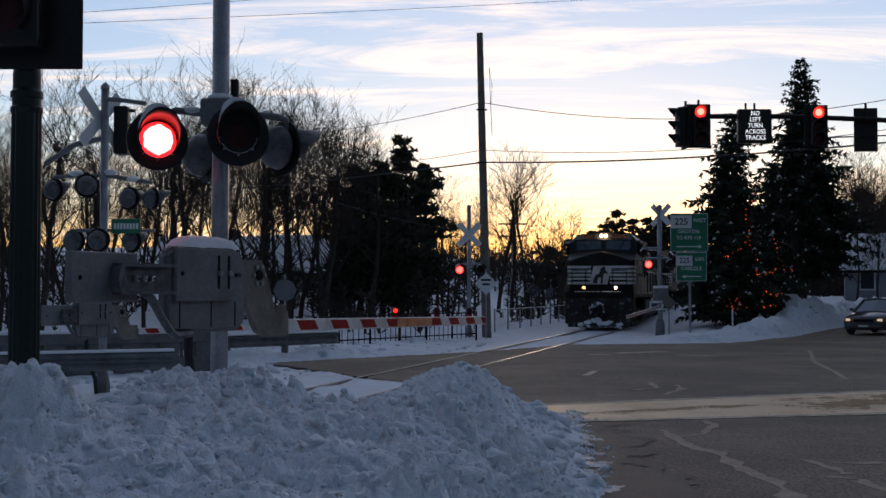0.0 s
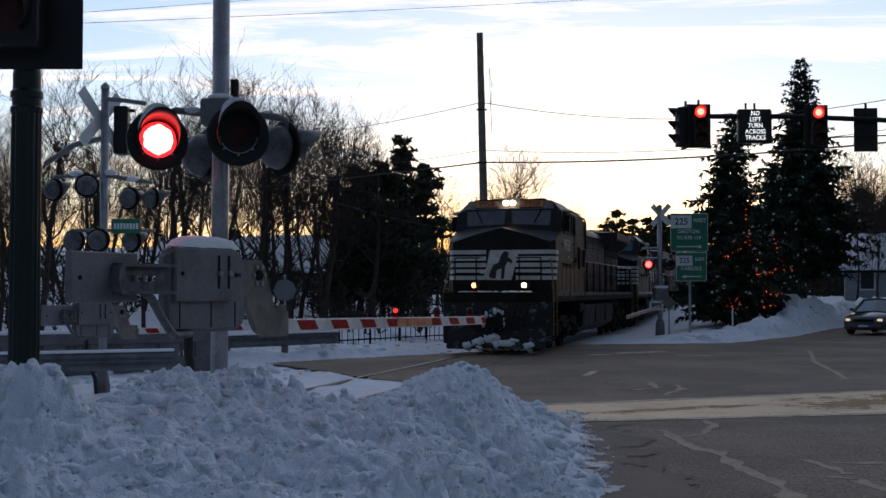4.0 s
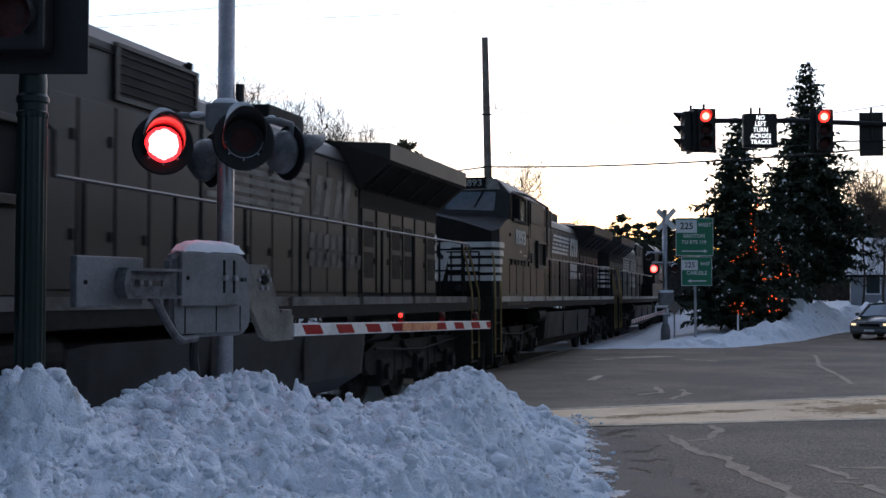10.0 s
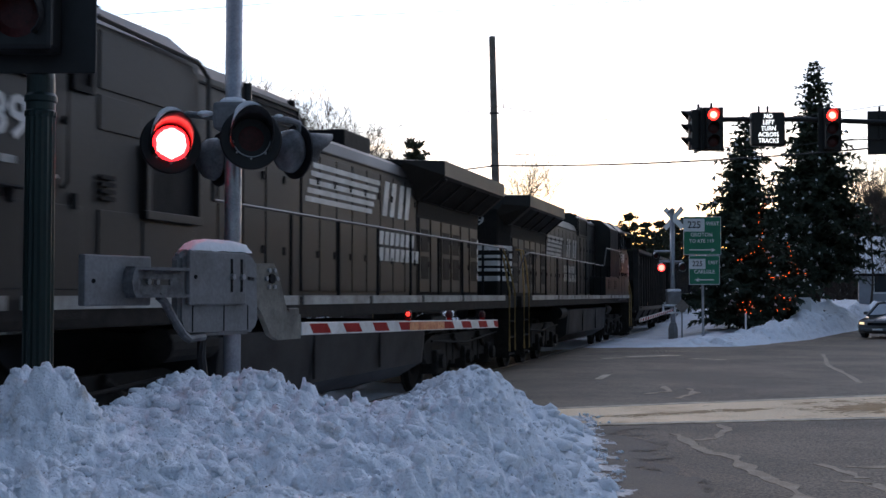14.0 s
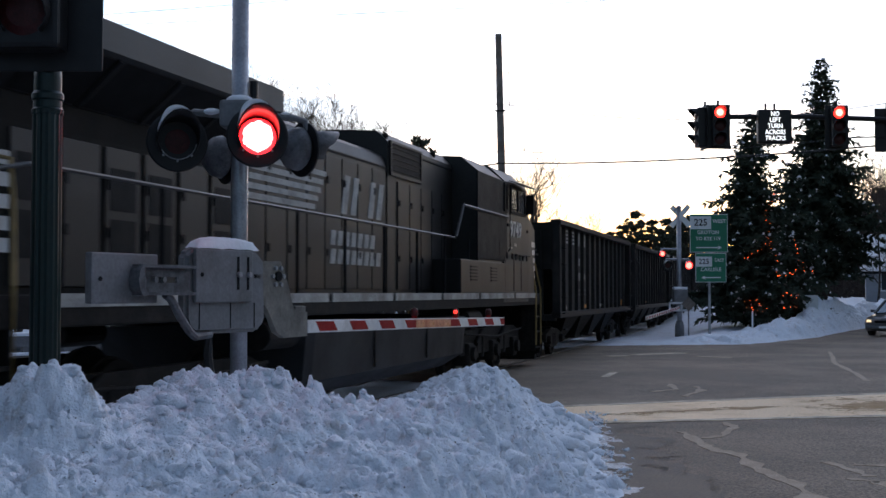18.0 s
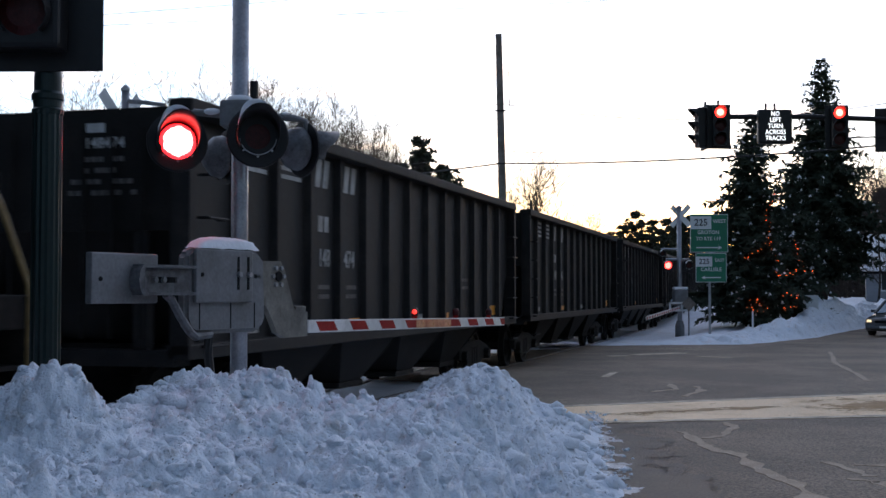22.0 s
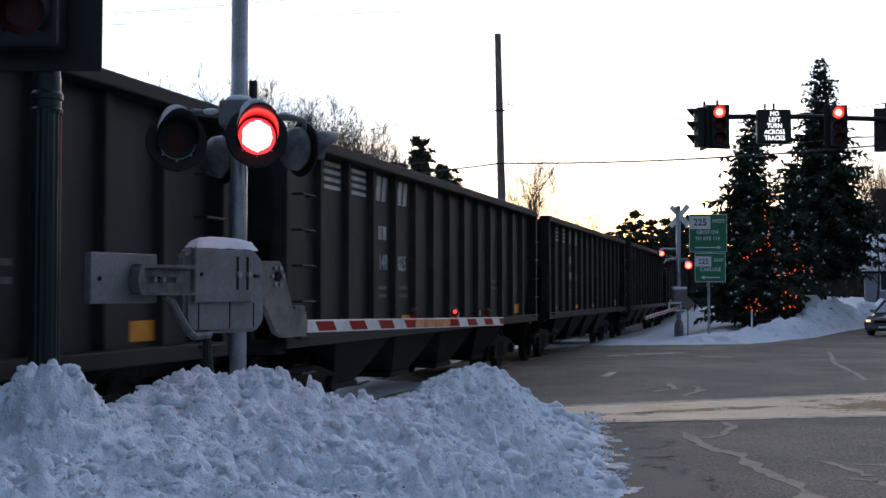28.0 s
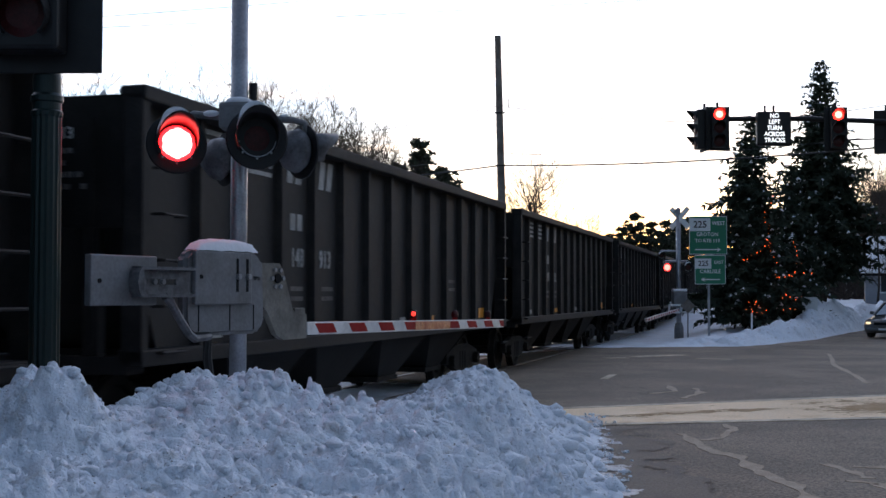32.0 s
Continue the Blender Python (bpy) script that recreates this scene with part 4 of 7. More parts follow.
    loft(bm, [(15.0, [(0.0, 3.9), (0.9, 3.9), (0.95, 3.95), (0.95, 3.98), (0.0, 4.06)]), (15.62, [(0.0, 3.34), (1.0, 3.34), (1.5, 3.76), (1.5, 4.02), (0.0, 4.1)]), (20.38, [(0.0, 3.34), (1.0, 3.34), (1.5, 3.76), (1.5, 4.02), (0.0, 4.1)]),
              (20.72, [(0.0, 3.5), (0.7, 3.5), (0.9, 3.8), (0.9, 4.0), (0.0, 4.08)])])
    wing = part("radiator_wing", bm, HOOD_BLACK, top)
    for side in (-1, 1):
        bm = B()
        box(bm, (side * 0.975, 8.5, 3.62), (side * 1.0, 10.12, 4.09))
        part("blower_grille", bm, DARK, top)
        for i in range(5):
            bm = B()
            box(bm, (side * 0.985, 8.5, 3.66 + i * 0.09), (side * 1.012, 10.12, 3.675 + i * 0.09))
            part("grille_slat", bm, NS_BLACK, top)
        bm = B()
        for lo, hi in (((8.44, 3.57), (10.18, 3.62)), ((8.44, 4.09), (10.18, 4.13)), ((8.44, 3.62), (8.5, 4.09)), ((10.12, 3.62), (10.18, 4.09))):
            box(bm, (side * 0.975, lo[0], lo[1]), (side * 1.02, hi[0], hi[1]))
        part("grille_frame", bm, HOOD_BLACK, top)
        bm = B()
        box(bm, (side * 0.95, 6.4, 4.0), (side * 1.0, 10.22, 4.03))
        part("roof_seam", bm, DARK, top)
        bm = B()
        box(bm, (side * 0.93, 10.3, 3.66), (side * 0.972, 15.1, 3.685))
        part("roof_seam", bm, DARK, hood)
        for i in range(4):
            y = 15.9 + i * 1.1
            bm = B()
            a = [(side * 1.03, 3.36), (side * 1.46, 3.72)]
            vs = [bm.verts.new((a[0][0], y, a[0][1] - 0.012)), bm.verts.new((a[1][0], y, a[1][1] - 0.012)), bm.verts.new((a[1][0], y + 0.95, a[1][1] - 0.012)), bm.verts.new((a[0][0], y + 0.95, a[0][1] - 0.012))]
            bm.faces.new(vs)
            part("radiator_screen", bm, DARK, wing)
            bm = B()
            tube(bm, [(side * 1.02, y - 0.08, 3.34), (side * 1.47, y - 0.08, 3.715)], 0.03)
            part("wing_rib", bm, HOOD_BLACK, wing)
        # engine-room doors with latches
        n = 0
        for y0, y1, z1 in [(6.5 + 0.66 * k, 7.12 + 0.66 * k, 3.5) for k in range(5)] + [(10.35 + 0.66 * k, 10.97 + 0.66 * k, 3.6) for k in range(8)] + [(15.8 + 0.72 * k, 16.42 + 0.72 * k, 3.05) for k in range(6)]:
            w = 0.985 if y0 < 10 else 0.965 if y0 < 15.7 else 0.975
            bm = B()
            box(bm, (side * (w - 0.01), y0, 1.75), (side * (w + 0.018), y1, z1), 0.006)
            d = part("hood_door", bm, HOOD_BLACK, top)
            for z in (2.2, z1 - 0.4):
                bm = B()
                box(bm, (side * (w + 0.018), y1 - 0.1, z), (side * (w + 0.034), y1 - 0.04, z + 0.1))
                part("latch", bm, DARK, d)
            n += 1
            if y0 > 15.7 and n % 3:
                for z in (2.46, 1.98):
                    bm = B()
                    box(bm, (side * (w + 0.012), y0 + 0.08, z), (side * (w + 0.024), y1 - 0.08, z + 0.4))
                    part("door_vent", bm, DARK, d)
        # painted bars, two bold slanting strokes and two rows of small blocks
        paint = DUSTY if lights else PAINT_WHITE if bright else FADED
        low = 0.0 if bright else 0.14
        for k in range(5):
            y0, y1 = 10.45 + 0.07 * k, 13.6 - 0.1 * (4 - k)
            if side < 0:
                y0, y1 = 12.95 + 0.1 * (4 - k), 15.55 - 0.05 * k
            bm = B()
            box(bm, (side * 0.984, y0, 2.95 - low + 0.118 * k), (side * 0.989, y1, 3.022 - low + 0.118 * k))
            part("painted_bar", bm, paint, hood)
        for y0 in (13.72, 14.52) if side > 0 else (11.75, 10.6):
            lean = 0.16 * side
            for q in (0.0, 0.38):
                bm = B()
                extrude(bm, [(y0 + q, 2.96 - low), (y0 + q + 0.22, 2.96 - low), (y0 + q + 0.22 + lean, 3.52 - low), (y0 + q + lean, 3.52 - low)], 0, side * 0.984, side * 0.989)
                part("painted_emblem", bm, paint, hood)
        for k, z in enumerate((2.5, 2.24)):
            for i in range(7 + k):
                y = 13.55 + i * 0.28 if side > 0 else 12.6 - i * 0.28
                lean = 0.05 * side
                bm = B()
                extrude(bm, [(y, z - low), (y + 0.19, z - low), (y + 0.19 + lean, z + 0.21 - low), (y + lean, z + 0.21 - low)], 0, side * 0.986, side * 0.991)
                part("painted_block", bm, lettered, hood)
        # walkway handrail with its posts
        bm = B()
        tube(bm, [(side * 1.5, 6.66 if side > 0 else 8.05, 2.66), (side * 1.5, 20.5, 2.68), (side * 1.46, 20.9, 2.6), (side * 1.4, 21.1, 2.3)], 0.019)
        part("handrail", bm, HANDRAIL, top)
        for i in range(9):
            y = 7.1 + i * 1.62
            bm = B()
            tube(bm, [(side * 1.5, y, 1.6), (side * 1.5, y, 2.66)], 0.022)
            part("handrail_post", bm, DARK, top)
    # roof fittings: stack, fans, horn, aerial
    bm = B()
    box(bm, (-0.42, 13.5, 3.95), (0.42, 14.8, 4.34), 0.03)
    part("exhaust_stack", bm, DARK, top)
    for y in (16.8, 18.6):
        bm = B()
        cyl(bm, (0, y, 4.08), (0, y, 4.15), 0.7, seg=20)
        part("roof_fan", bm, UNDER, top)
    bm = B()
    for k in (-0.14, 0, 0.14):
        cyl(bm, (k, 11.2, 4.12), (k, 10.8, 4.14), 0.04, 0.09, seg=10)
    cyl(bm, (0, 11.1, 3.95), (0, 11.1, 4.12), 0.04)
    part("horn", bm, UNDER, top)
    for y in (7.4, 10.15):
        for side in (-1, 1):
            bm = B()
            bmesh.ops.create_uvsphere(bm, u_segments=10, v_segments=6, radius=0.06, matrix=Matrix.Translation((side * 0.9, y, 4.2)))
            part("lifting_eye", bm, UNDER, top)
    for y in (2.9, 3.6, 5.2):
        bm = B()
        box(bm, (0.5, y, 4.33), (0.9, y + 0.3, 4.42), 0.02)
        part("roof_hatch", bm, UNDER, top)
    # rear end bands and number
    for k in range(5):
        bm = B()
        z = 2.02 + 0.178 * k
        ribbon(bm, [(-0.985, 20.0), (-0.982, 20.15), (-0.8, 20.752), (0.8, 20.752), (0.982, 20.15), (0.985, 20.0)], z, z + 0.115)
        part("end_stripe", bm, PAINT_WHITE, top)
    bm = B()
    box(bm, (-0.3, 20.748, 2.02), (0.3, 20.757, 2.85))
    part("end_shield", bm, PAINT_WHITE, top, "white panel on the rear end")
    letters("rear_number", number, 0.3, SILL, top, Matrix.Translation((-0.1, 20.76, 3.42)) @ pose(0, 0, 0, 0, 0, 180), squeeze=1.3)
    for k in (-0.12, 0.12):
        bm = B()
        cyl(bm, (k, 20.7, 3.64), (k, 20.8, 3.64), 0.08, seg=12)
        part("rear_light", bm, GLASS, top)
    # fuel tank, air reservoirs
    bm = B()
    loft(bm, [(7.0, [(0.0, 0.38), (1.0, 0.38), (1.36, 0.6), (1.42, 1.25), (0.0, 1.3)]), (7.3, [(0.0, 0.36), (1.0, 0.36), (1.4, 0.6), (1.46, 1.28), (0.0, 1.32)]), (14.5, [(0.0, 0.36), (1.0, 0.36), (1.4, 0.6), (1.46, 1.28), (0.0, 1.32)]), (14.7, [(0.0, 0.38), (1.0, 0.38), (1.36, 0.6), (1.42, 1.25), (0.0, 1.3)])])
    tank = part("fuel_tank", bm, TANK, top)
    for side in (-1, 1):
        for y in (9.6, 12.2):
            bm = B()
            box(bm, (side * 1.43, y, 0.65), (side * 1.462, y + 0.03, 1.27))
            part("tank_seam", bm, UNDER, tank)
        for y0, y1 in ((15.0, 15.9), (5.9, 6.9)):
            bm = B()
            cyl(bm, (side * 1.3, y0, 1.21), (side * 1.3, y1, 1.21), 0.17, seg=14)
            part("air_tank", bm, UNDER, top)
    loco_truck(top, (2.1, 4.05, 6.0), 0.53) + loco_truck(top, (16.1, 18.05, 20.0), 0.53)
    # road number on the cab sides
    for side in (1, -1):
        letters("road_number", number, 0.46, FADED if lights else PAINT_WHITE, cab, Matrix.Translation((side * 1.53, 2.85 if lights else 3.18, 3.02)) @ pose(0, 0, 0, 0, 0, 90 * side), squeeze=1.25, bold=0.02)
        for lo, hi in (((3.1, 2.68), (3.3, 2.74)), ((3.5, 2.62), (3.85, 2.65))):
            bm = B()
            box(bm, (side * 1.525, *lo), (side * 1.529, *hi))
            part("small_lettering", bm, FADED, cab)
    return top


RIBS = [1.97 + 1.02 * i for i in range(13)]


def hopper(label, number):
    top = thing("hopper_wagon", label, "railway wagon", group="hopper wagons of the train")
    y0, y1 = 0.62, 15.35
    # open body: two sides, two sloped end sheets
    for side in (-1, 1):
        bm = B()
        extrude(bm, [(y0, 3.5), (y0, 2.1), (y0 + 0.25, 1.95), (y0 + 0.62, 1.12), (y1 - 0.62, 1.12), (y1 - 0.25, 1.95), (y1, 2.1), (y1, 3.5)], 0, side * 1.33, side * 1.36)
        body = part("side_sheet", bm, HOPPER, top)
        for y in RIBS:
            bm = B()
            extrude(bm, [(side * 1.355, y - 0.08), (side * 1.45, y - 0.05), (side * 1.45, y + 0.05), (side * 1.355, y + 0.08)], 2, 1.15, 3.46)
            part("rib", bm, HOPPER_RIB, body)
        bm = B()
        box(bm, (side * 1.3, y0, 3.44), (side * 1.56, y1, 3.58), 0.02)
        part("top_chord", bm, HOPPER_RIB, top)
        bm = B()
        box(bm, (side * 1.3, y0, 1.05), (side * 1.55, y1, 1.2), 0.015)
        part("side_sill", bm, HOPPER_RIB, top)
        for y, w in ((y0, 1), (y1, -1)):
            bm = B()
            box(bm, (side * 1.34, y if w > 0 else y - 0.12, 1.1), (side * 1.54, y + 0.12 if w > 0 else y, 3.5))
            part("corner_post", bm, HOPPER_RIB, top)
            yy = y + w * 0.25
            for k in range(6):
                bm = B()
                z = 0.75 + 0.42 * k
                tube(bm, [(side * 1.5, yy, z), (side * 1.62, yy, z), (side * 1.62, yy + w * 0.42, z), (side * 1.5, yy + w * 0.42, z)], 0.016)
                part("ladder_rung", bm, HOPPER_RIB, top)
            bm = B()
            for q in (0.12, 0.4, 0.66):
                tube(bm, [(side * (1.2 - q * 1.2), y - w * 0.05, 1.25), (side * (1.2 - q * 1.2), y - w * 0.05, 3.3)], 0.022)
            part("end_ladder", bm, HOPPER_IN, top)
        for y, long, tall, m in ((2.3, 0.3, 0.1, SILL), (5.55, 0.48, 0.1, YELLOW), (8.7, 0.3, 0.1, SILL), (10.3, 0.3, 0.1, YELLOW), (13.7, 0.5, 0.19, YELLOW)):
            bm = B()
            box(bm, (side * 1.362, y, 1.25), (side * 1.366, y + long, 1.25 + tall))
            part("reflector", bm, m, top)
        # painted marks between the ribs
        for i in range(4):
            a = RIBS[i] + 0.2
            if i < 2:
                for k in range(4):
                    bm = B()
                    box(bm, (side * 1.362, a, 3.04 + 0.1 * k), (side * 1.366, a + 0.66, 3.09 + 0.1 * k))
                    part("painted_bar", bm, FADED, body)
            else:
                for q in (0.08, 0.34):
                    bm = B()
                    extrude(bm, [(a + q, 3.03), (a + q + 0.17, 3.03), (a + q + 0.25, 3.39), (a + q + 0.08, 3.39)], 0, side * 1.362, side * 1.366)
                    part("painted_emblem", bm, FADED, body)
        ys = (RIBS[2] + 0.62, RIBS[3] + 0.52)
        if side < 0:
            ys = ys[::-1]
        for q, yy in zip((number[:3], number[3:]), ys):
            letters("wagon_number", q, 0.32, FADED, body, Matrix.Translation((side * 1.364, yy, 2.13)) @ pose(0, 0, 0, 0, 0, 90 * side), squeeze=0.85)
        for w in (0, 0.21):
            bm = B()
            box(bm, (side * 1.362, RIBS[2] + 0.4 + w, 2.47), (side * 1.366, RIBS[2] + 0.55 + w, 2.67))
            part("small_lettering", bm, FADED, body)
        for i, z in ((2, 1.74), (2, 1.62), (3, 1.74), (3, 1.62), (9, 1.9), (9, 1.76)):
            bm = B()
            box(bm, (side * 1.362, RIBS[i] + 0.4, z), (side * 1.366, RIBS[i] + 0.8, z + 0.055))
            part("small_lettering", bm, GHOST, body)
    for y, w in ((y0, 1), (y1, -1)):
        bm = B()
        yy = sorted((y, y + w * 0.05))
        box(bm, (-1.36, yy[0], 2.3), (1.36, yy[1], 3.5))
        extrude(bm, [(y, 2.32), (y + w * 0.06, 2.32), (y + w * 2.6, 1.1), (y + w * 2.5, 1.05)], 0, -1.3, 1.3)
        part("end_sheet", bm, HOPPER_IN, top)
        bm = B()
        for x in (-1.0, 1.0):
            box(bm, (x - 0.08, y + w * 0.1 - 0.06, 1.1), (x + 0.08, y + w * 0.1 + 0.06, 2.4))
        box(bm, (-1.4, min(y, y + w * 0.3), 0.98), (1.4, max(y, y + w * 0.3), 1.14))
        part("end_frame", bm, HOPPER_RIB, top)
        letters_y = y - w * 0.008
        for k, (x0, x1) in enumerate(((0.4, 0.85), (0.4, 0.82), (0.25, 0.95), (0.22, 1.0))):
            n = 6 + k
            for i in range(n):
                if (i * 3 + k) % 5 == 4:
                    continue
                bm = B()
                a, b = x0 + (x1 - x0) * i / n, x0 + (x1 - x0) * (i + 0.75) / n
                box(bm, (a, letters_y - 0.003, 2.98 - 0.11 * k), (b, letters_y + 0.003, 3.03 - 0.11 * k))
                part("letter_bar", bm, GHOST, top)
        bm = B()
        box(bm, (-0.12, min(y - w * 0.75, y + w * 0.4), 0.74), (0.12, max(y - w * 0.75, y + w * 0.4), 0.98), 0.04)
        part("coupler", bm, UNDER, top)
    letters("end_number", number, 0.15, FADED, top, Matrix.Translation((0.62, y0 - 0.012, 3.16)))
    bm = B()
    box(bm, (0.42, y0 - 0.012, 3.27), (0.62, y0 - 0.006, 3.36))
    part("small_lettering", bm, FADED, top)
    bm = B()
    box(bm, (-0.2, 0.6, 0.8), (0.2, 15.4, 1.05))
    part("centre_sill", bm, UNDER, top)
    for c in (4.1, 6.7, 9.3, 11.9):
        bm = B()
        loft(bm, [(c - 1.25, [(0.0, 1.04), (1.3, 1.04), (1.3, 1.1), (0.0, 1.1)]), (c - 0.4, [(0.0, 0.4), (0.95, 0.4), (1.3, 1.08), (0.0, 1.1)]), (c + 0.4, [(0.0, 0.4), (0.95, 0.4), (1.3, 1.08), (0.0, 1.1)]), (c + 1.25, [(0.0, 1.04), (1.3, 1.04), (1.3, 1.1), (0.0, 1.1)])])
        bay = part("hopper_bay", bm, HOPPER_IN, top)
        bm = B()
        box(bm, (-0.98, c - 0.5, 0.34), (0.98, c + 0.5, 0.42), 0.01)
        part("gate_door", bm, UNDER, bay)
    bm = B()
    n = 14
    vs = [[bm.verts.new((-1.3 + 2.6 * i / 6, 0.75 + 14.5 * j / n, 2.9 + 0.2 * noise.noise((i * 0.7, j * 0.9, 1)) - 0.12 * abs(i - 3))) for i in range(7)] for j in range(n + 1)]
    for j in range(n):
        for i in range(6):
            bm.faces.new((vs[j][i], vs[j][i + 1], vs[j + 1][i + 1], vs[j + 1][i]))
    part("load", bm, COAL, top, "dark coal load below the rim")
    for c in (2.3, 13.65):
        bm = B()
        for side in (-1, 1):
            x = side * 1.0
            extrude(bm, [(c - 1.15, 0.42), (c - 0.75, 0.36), (c - 0.4, 0.26), (c + 0.4, 0.26), (c + 0.75, 0.36), (c + 1.15, 0.42), (c + 1.15, 0.6), (c + 0.45, 0.74), (c - 0.45, 0.74), (c - 1.15, 0.6)], 0, x - 0.06, x + 0.06)
            for q in (-0.18, 0.0, 0.18):
                cyl(bm, (x, c + q, 0.3), (x, c + q, 0.62), 0.075, seg=8)
            for y in (c - 0.89, c + 0.89):
                cyl(bm, (x, y, 0.46), (x + side * 0.16, y, 0.46), 0.11, seg=10)
        box(bm, (-1.0, c - 0.2, 0.5), (1.0, c + 0.2, 0.78))
        part("bogie_frame", bm, UNDER, top)
        for y in (c - 0.89, c + 0.89):
            wheelset(top, y, 0.46)
    return top


train = []
at = 0.0
for i, (number, label) in enumerate((("9958", "black diesel locomotive, white nose bands, lit headlights, snow on plough"), ("8893", "second black diesel locomotive with white nose bands and bright emblem"),
                                     ("9749", "dusty black diesel locomotive running long hood first"))):
    ob = locomotive(label, number, i == 0, i == 1, (GHOST, PAINT_WHITE, FADED)[i])
    train.append((ob, at + (LOCO - 1.05 if i == 2 else 0), i == 2))
    at += LOCO
at += 0.41
for i, number in enumerate(("148474", "148096", "148025", "148913", "148302")):
    ob = hopper("black ribbed open coal hopper wagon with faded white markings", number)
    train.append((ob, at, False))
    at += CAR
first = train[4][0]
for i in range(5):
    train.append((copy_thing(first, Matrix()), at, False))
    at += CAR


def motions():
    times = [0, 2, 4, 6, 8, 10, 12, 14, 16, 18, 20, 22, 24, 26, 28, 30, 32]
    for ob, behind, backward in train:
        rows = []
        for t in times:
            x, y = on_track(train_s(t) + behind, 0)
            rows.append((t, pose(x, y, 0.012, 0, 0, -TH + (180 if backward else 0))))
        walk(ob, rows)
        # wheels roll with the way that the train makes
        for wheel in ob.children:
            if wheel.name.startswith("wheelset"):
                place = wheel.matrix_basis.translation.copy()
                roll = (-1 if backward else 1) * math.degrees(1 / place.z)
                walk(wheel, [(k / 10, pose(*place, roll * (train_s(0) - train_s(k / 10)))) for k in range(321)])
    for lens, when_left in flashers:
        walk(lens, flash_rows(lens, when_left))
# ---- flashing lamps ----
# When the left and the right lamp of a pair come on, turn by turn, in seconds.
TO_RIGHT = [0.1, 1.35, 2.35, 3.35, 4.4, 5.6, 6.85, 7.85, 8.85, 10.1, 11.1, 12.35, 13.35, 14.45, 15.45, 16.75, 17.7, 18.9, 19.9, 21.05, 22.2, 23.2, 24.4, 25.4, 26.5, 27.7, 28.7, 29.8, 30.95]
TO_LEFT = [0.85, 1.85, 2.85, 3.85, 5.0, 6.25, 7.35, 8.35, 9.6, 10.6, 11.85, 12.85, 13.85, 14.9, 16.1, 17.2, 18.4, 19.4, 20.55, 21.7, 22.7, 23.9, 24.9, 25.95, 27.1, 28.2, 29.3, 30.5, 31.5]
flashers = []


LATE = 0.12


def flash_rows(lens, when_left):
    """The lamp's two-faced lens turns its lit face out, then its dark face."""
    home = lens.matrix_basis.copy()
    turn, rows = (0, [])
    if not when_left:
        turn = 180
    rows.append((0.0, home @ pose(0, 0, 0, 0, 0, turn)))
    for t in sorted(TO_RIGHT + TO_LEFT):
        # at one change the lamp that goes out glows on for a moment
        tick = math.floor((t + (LATE if t == 30.95 and when_left else 0.0)) * 30 + 0.5)
        for k in range(4):
            rows.append(((tick + k - 2) / 30, home @ pose(0, 0, 0, 0, 0, turn + 60 * k)))
        turn += 180
    rows.append((32.0, home @ pose(0, 0, 0, 0, 0, turn)))
    return rows


def two_faced_lens(parent, x, y, z, r, az, when_left, small=False, far=False):
    """A lens with a lit face and a dark one, turning on an upright pin."""
    me = bpy.data.meshes.new("lens")
    bm = B()
    rings = [(0.0, -0.05), (r * 0.8, -0.042), (r * 0.98, -0.016), (r, 0.004), (r * 0.6, 0.014), (0.0, 0.018)]
    vs = lathe(bm, rings, 48)
    ragged = random.Random(6)
    for v in vs[48:96]:
        k = math.cos(radians(30)) / math.cos(((math.atan2(v.co.y, v.co.x) + math.pi / 6 + 1e-6) % radians(60)) - radians(30))
        k = 1.09 * (0.35 + 0.65 * k) * ragged.uniform(0.93, 1.03)
        v.co.x, v.co.y = v.co.x * k, v.co.y * k
    bmesh.ops.transform(bm, matrix=pose(0, 0, 0, -90), verts=bm.verts[:])
    for f in bm.faces:
        c = f.calc_center_median()
        rr = math.hypot(c.x, c.z)
        f.material_index = (0 if rr < r * 0.6 else 1) if c.y < 0 else 2
    bm.to_mesh(me)
    bm.free()
    for m in (LIT_SMALL if small else LIT_FAR_CORE if far else LIT_CORE, LIT_SMALL if small else LIT_FAR if far else LIT_RED, LENS_OFF):
        me.materials.append(m)
    ob = new("lens", me)
    ob.parent = parent
    ob.matrix_basis = pose(x, y, z, 0, 0, az)
    ob["label"] = "flashing red lens"
    flashers.append((ob, when_left))
    return ob


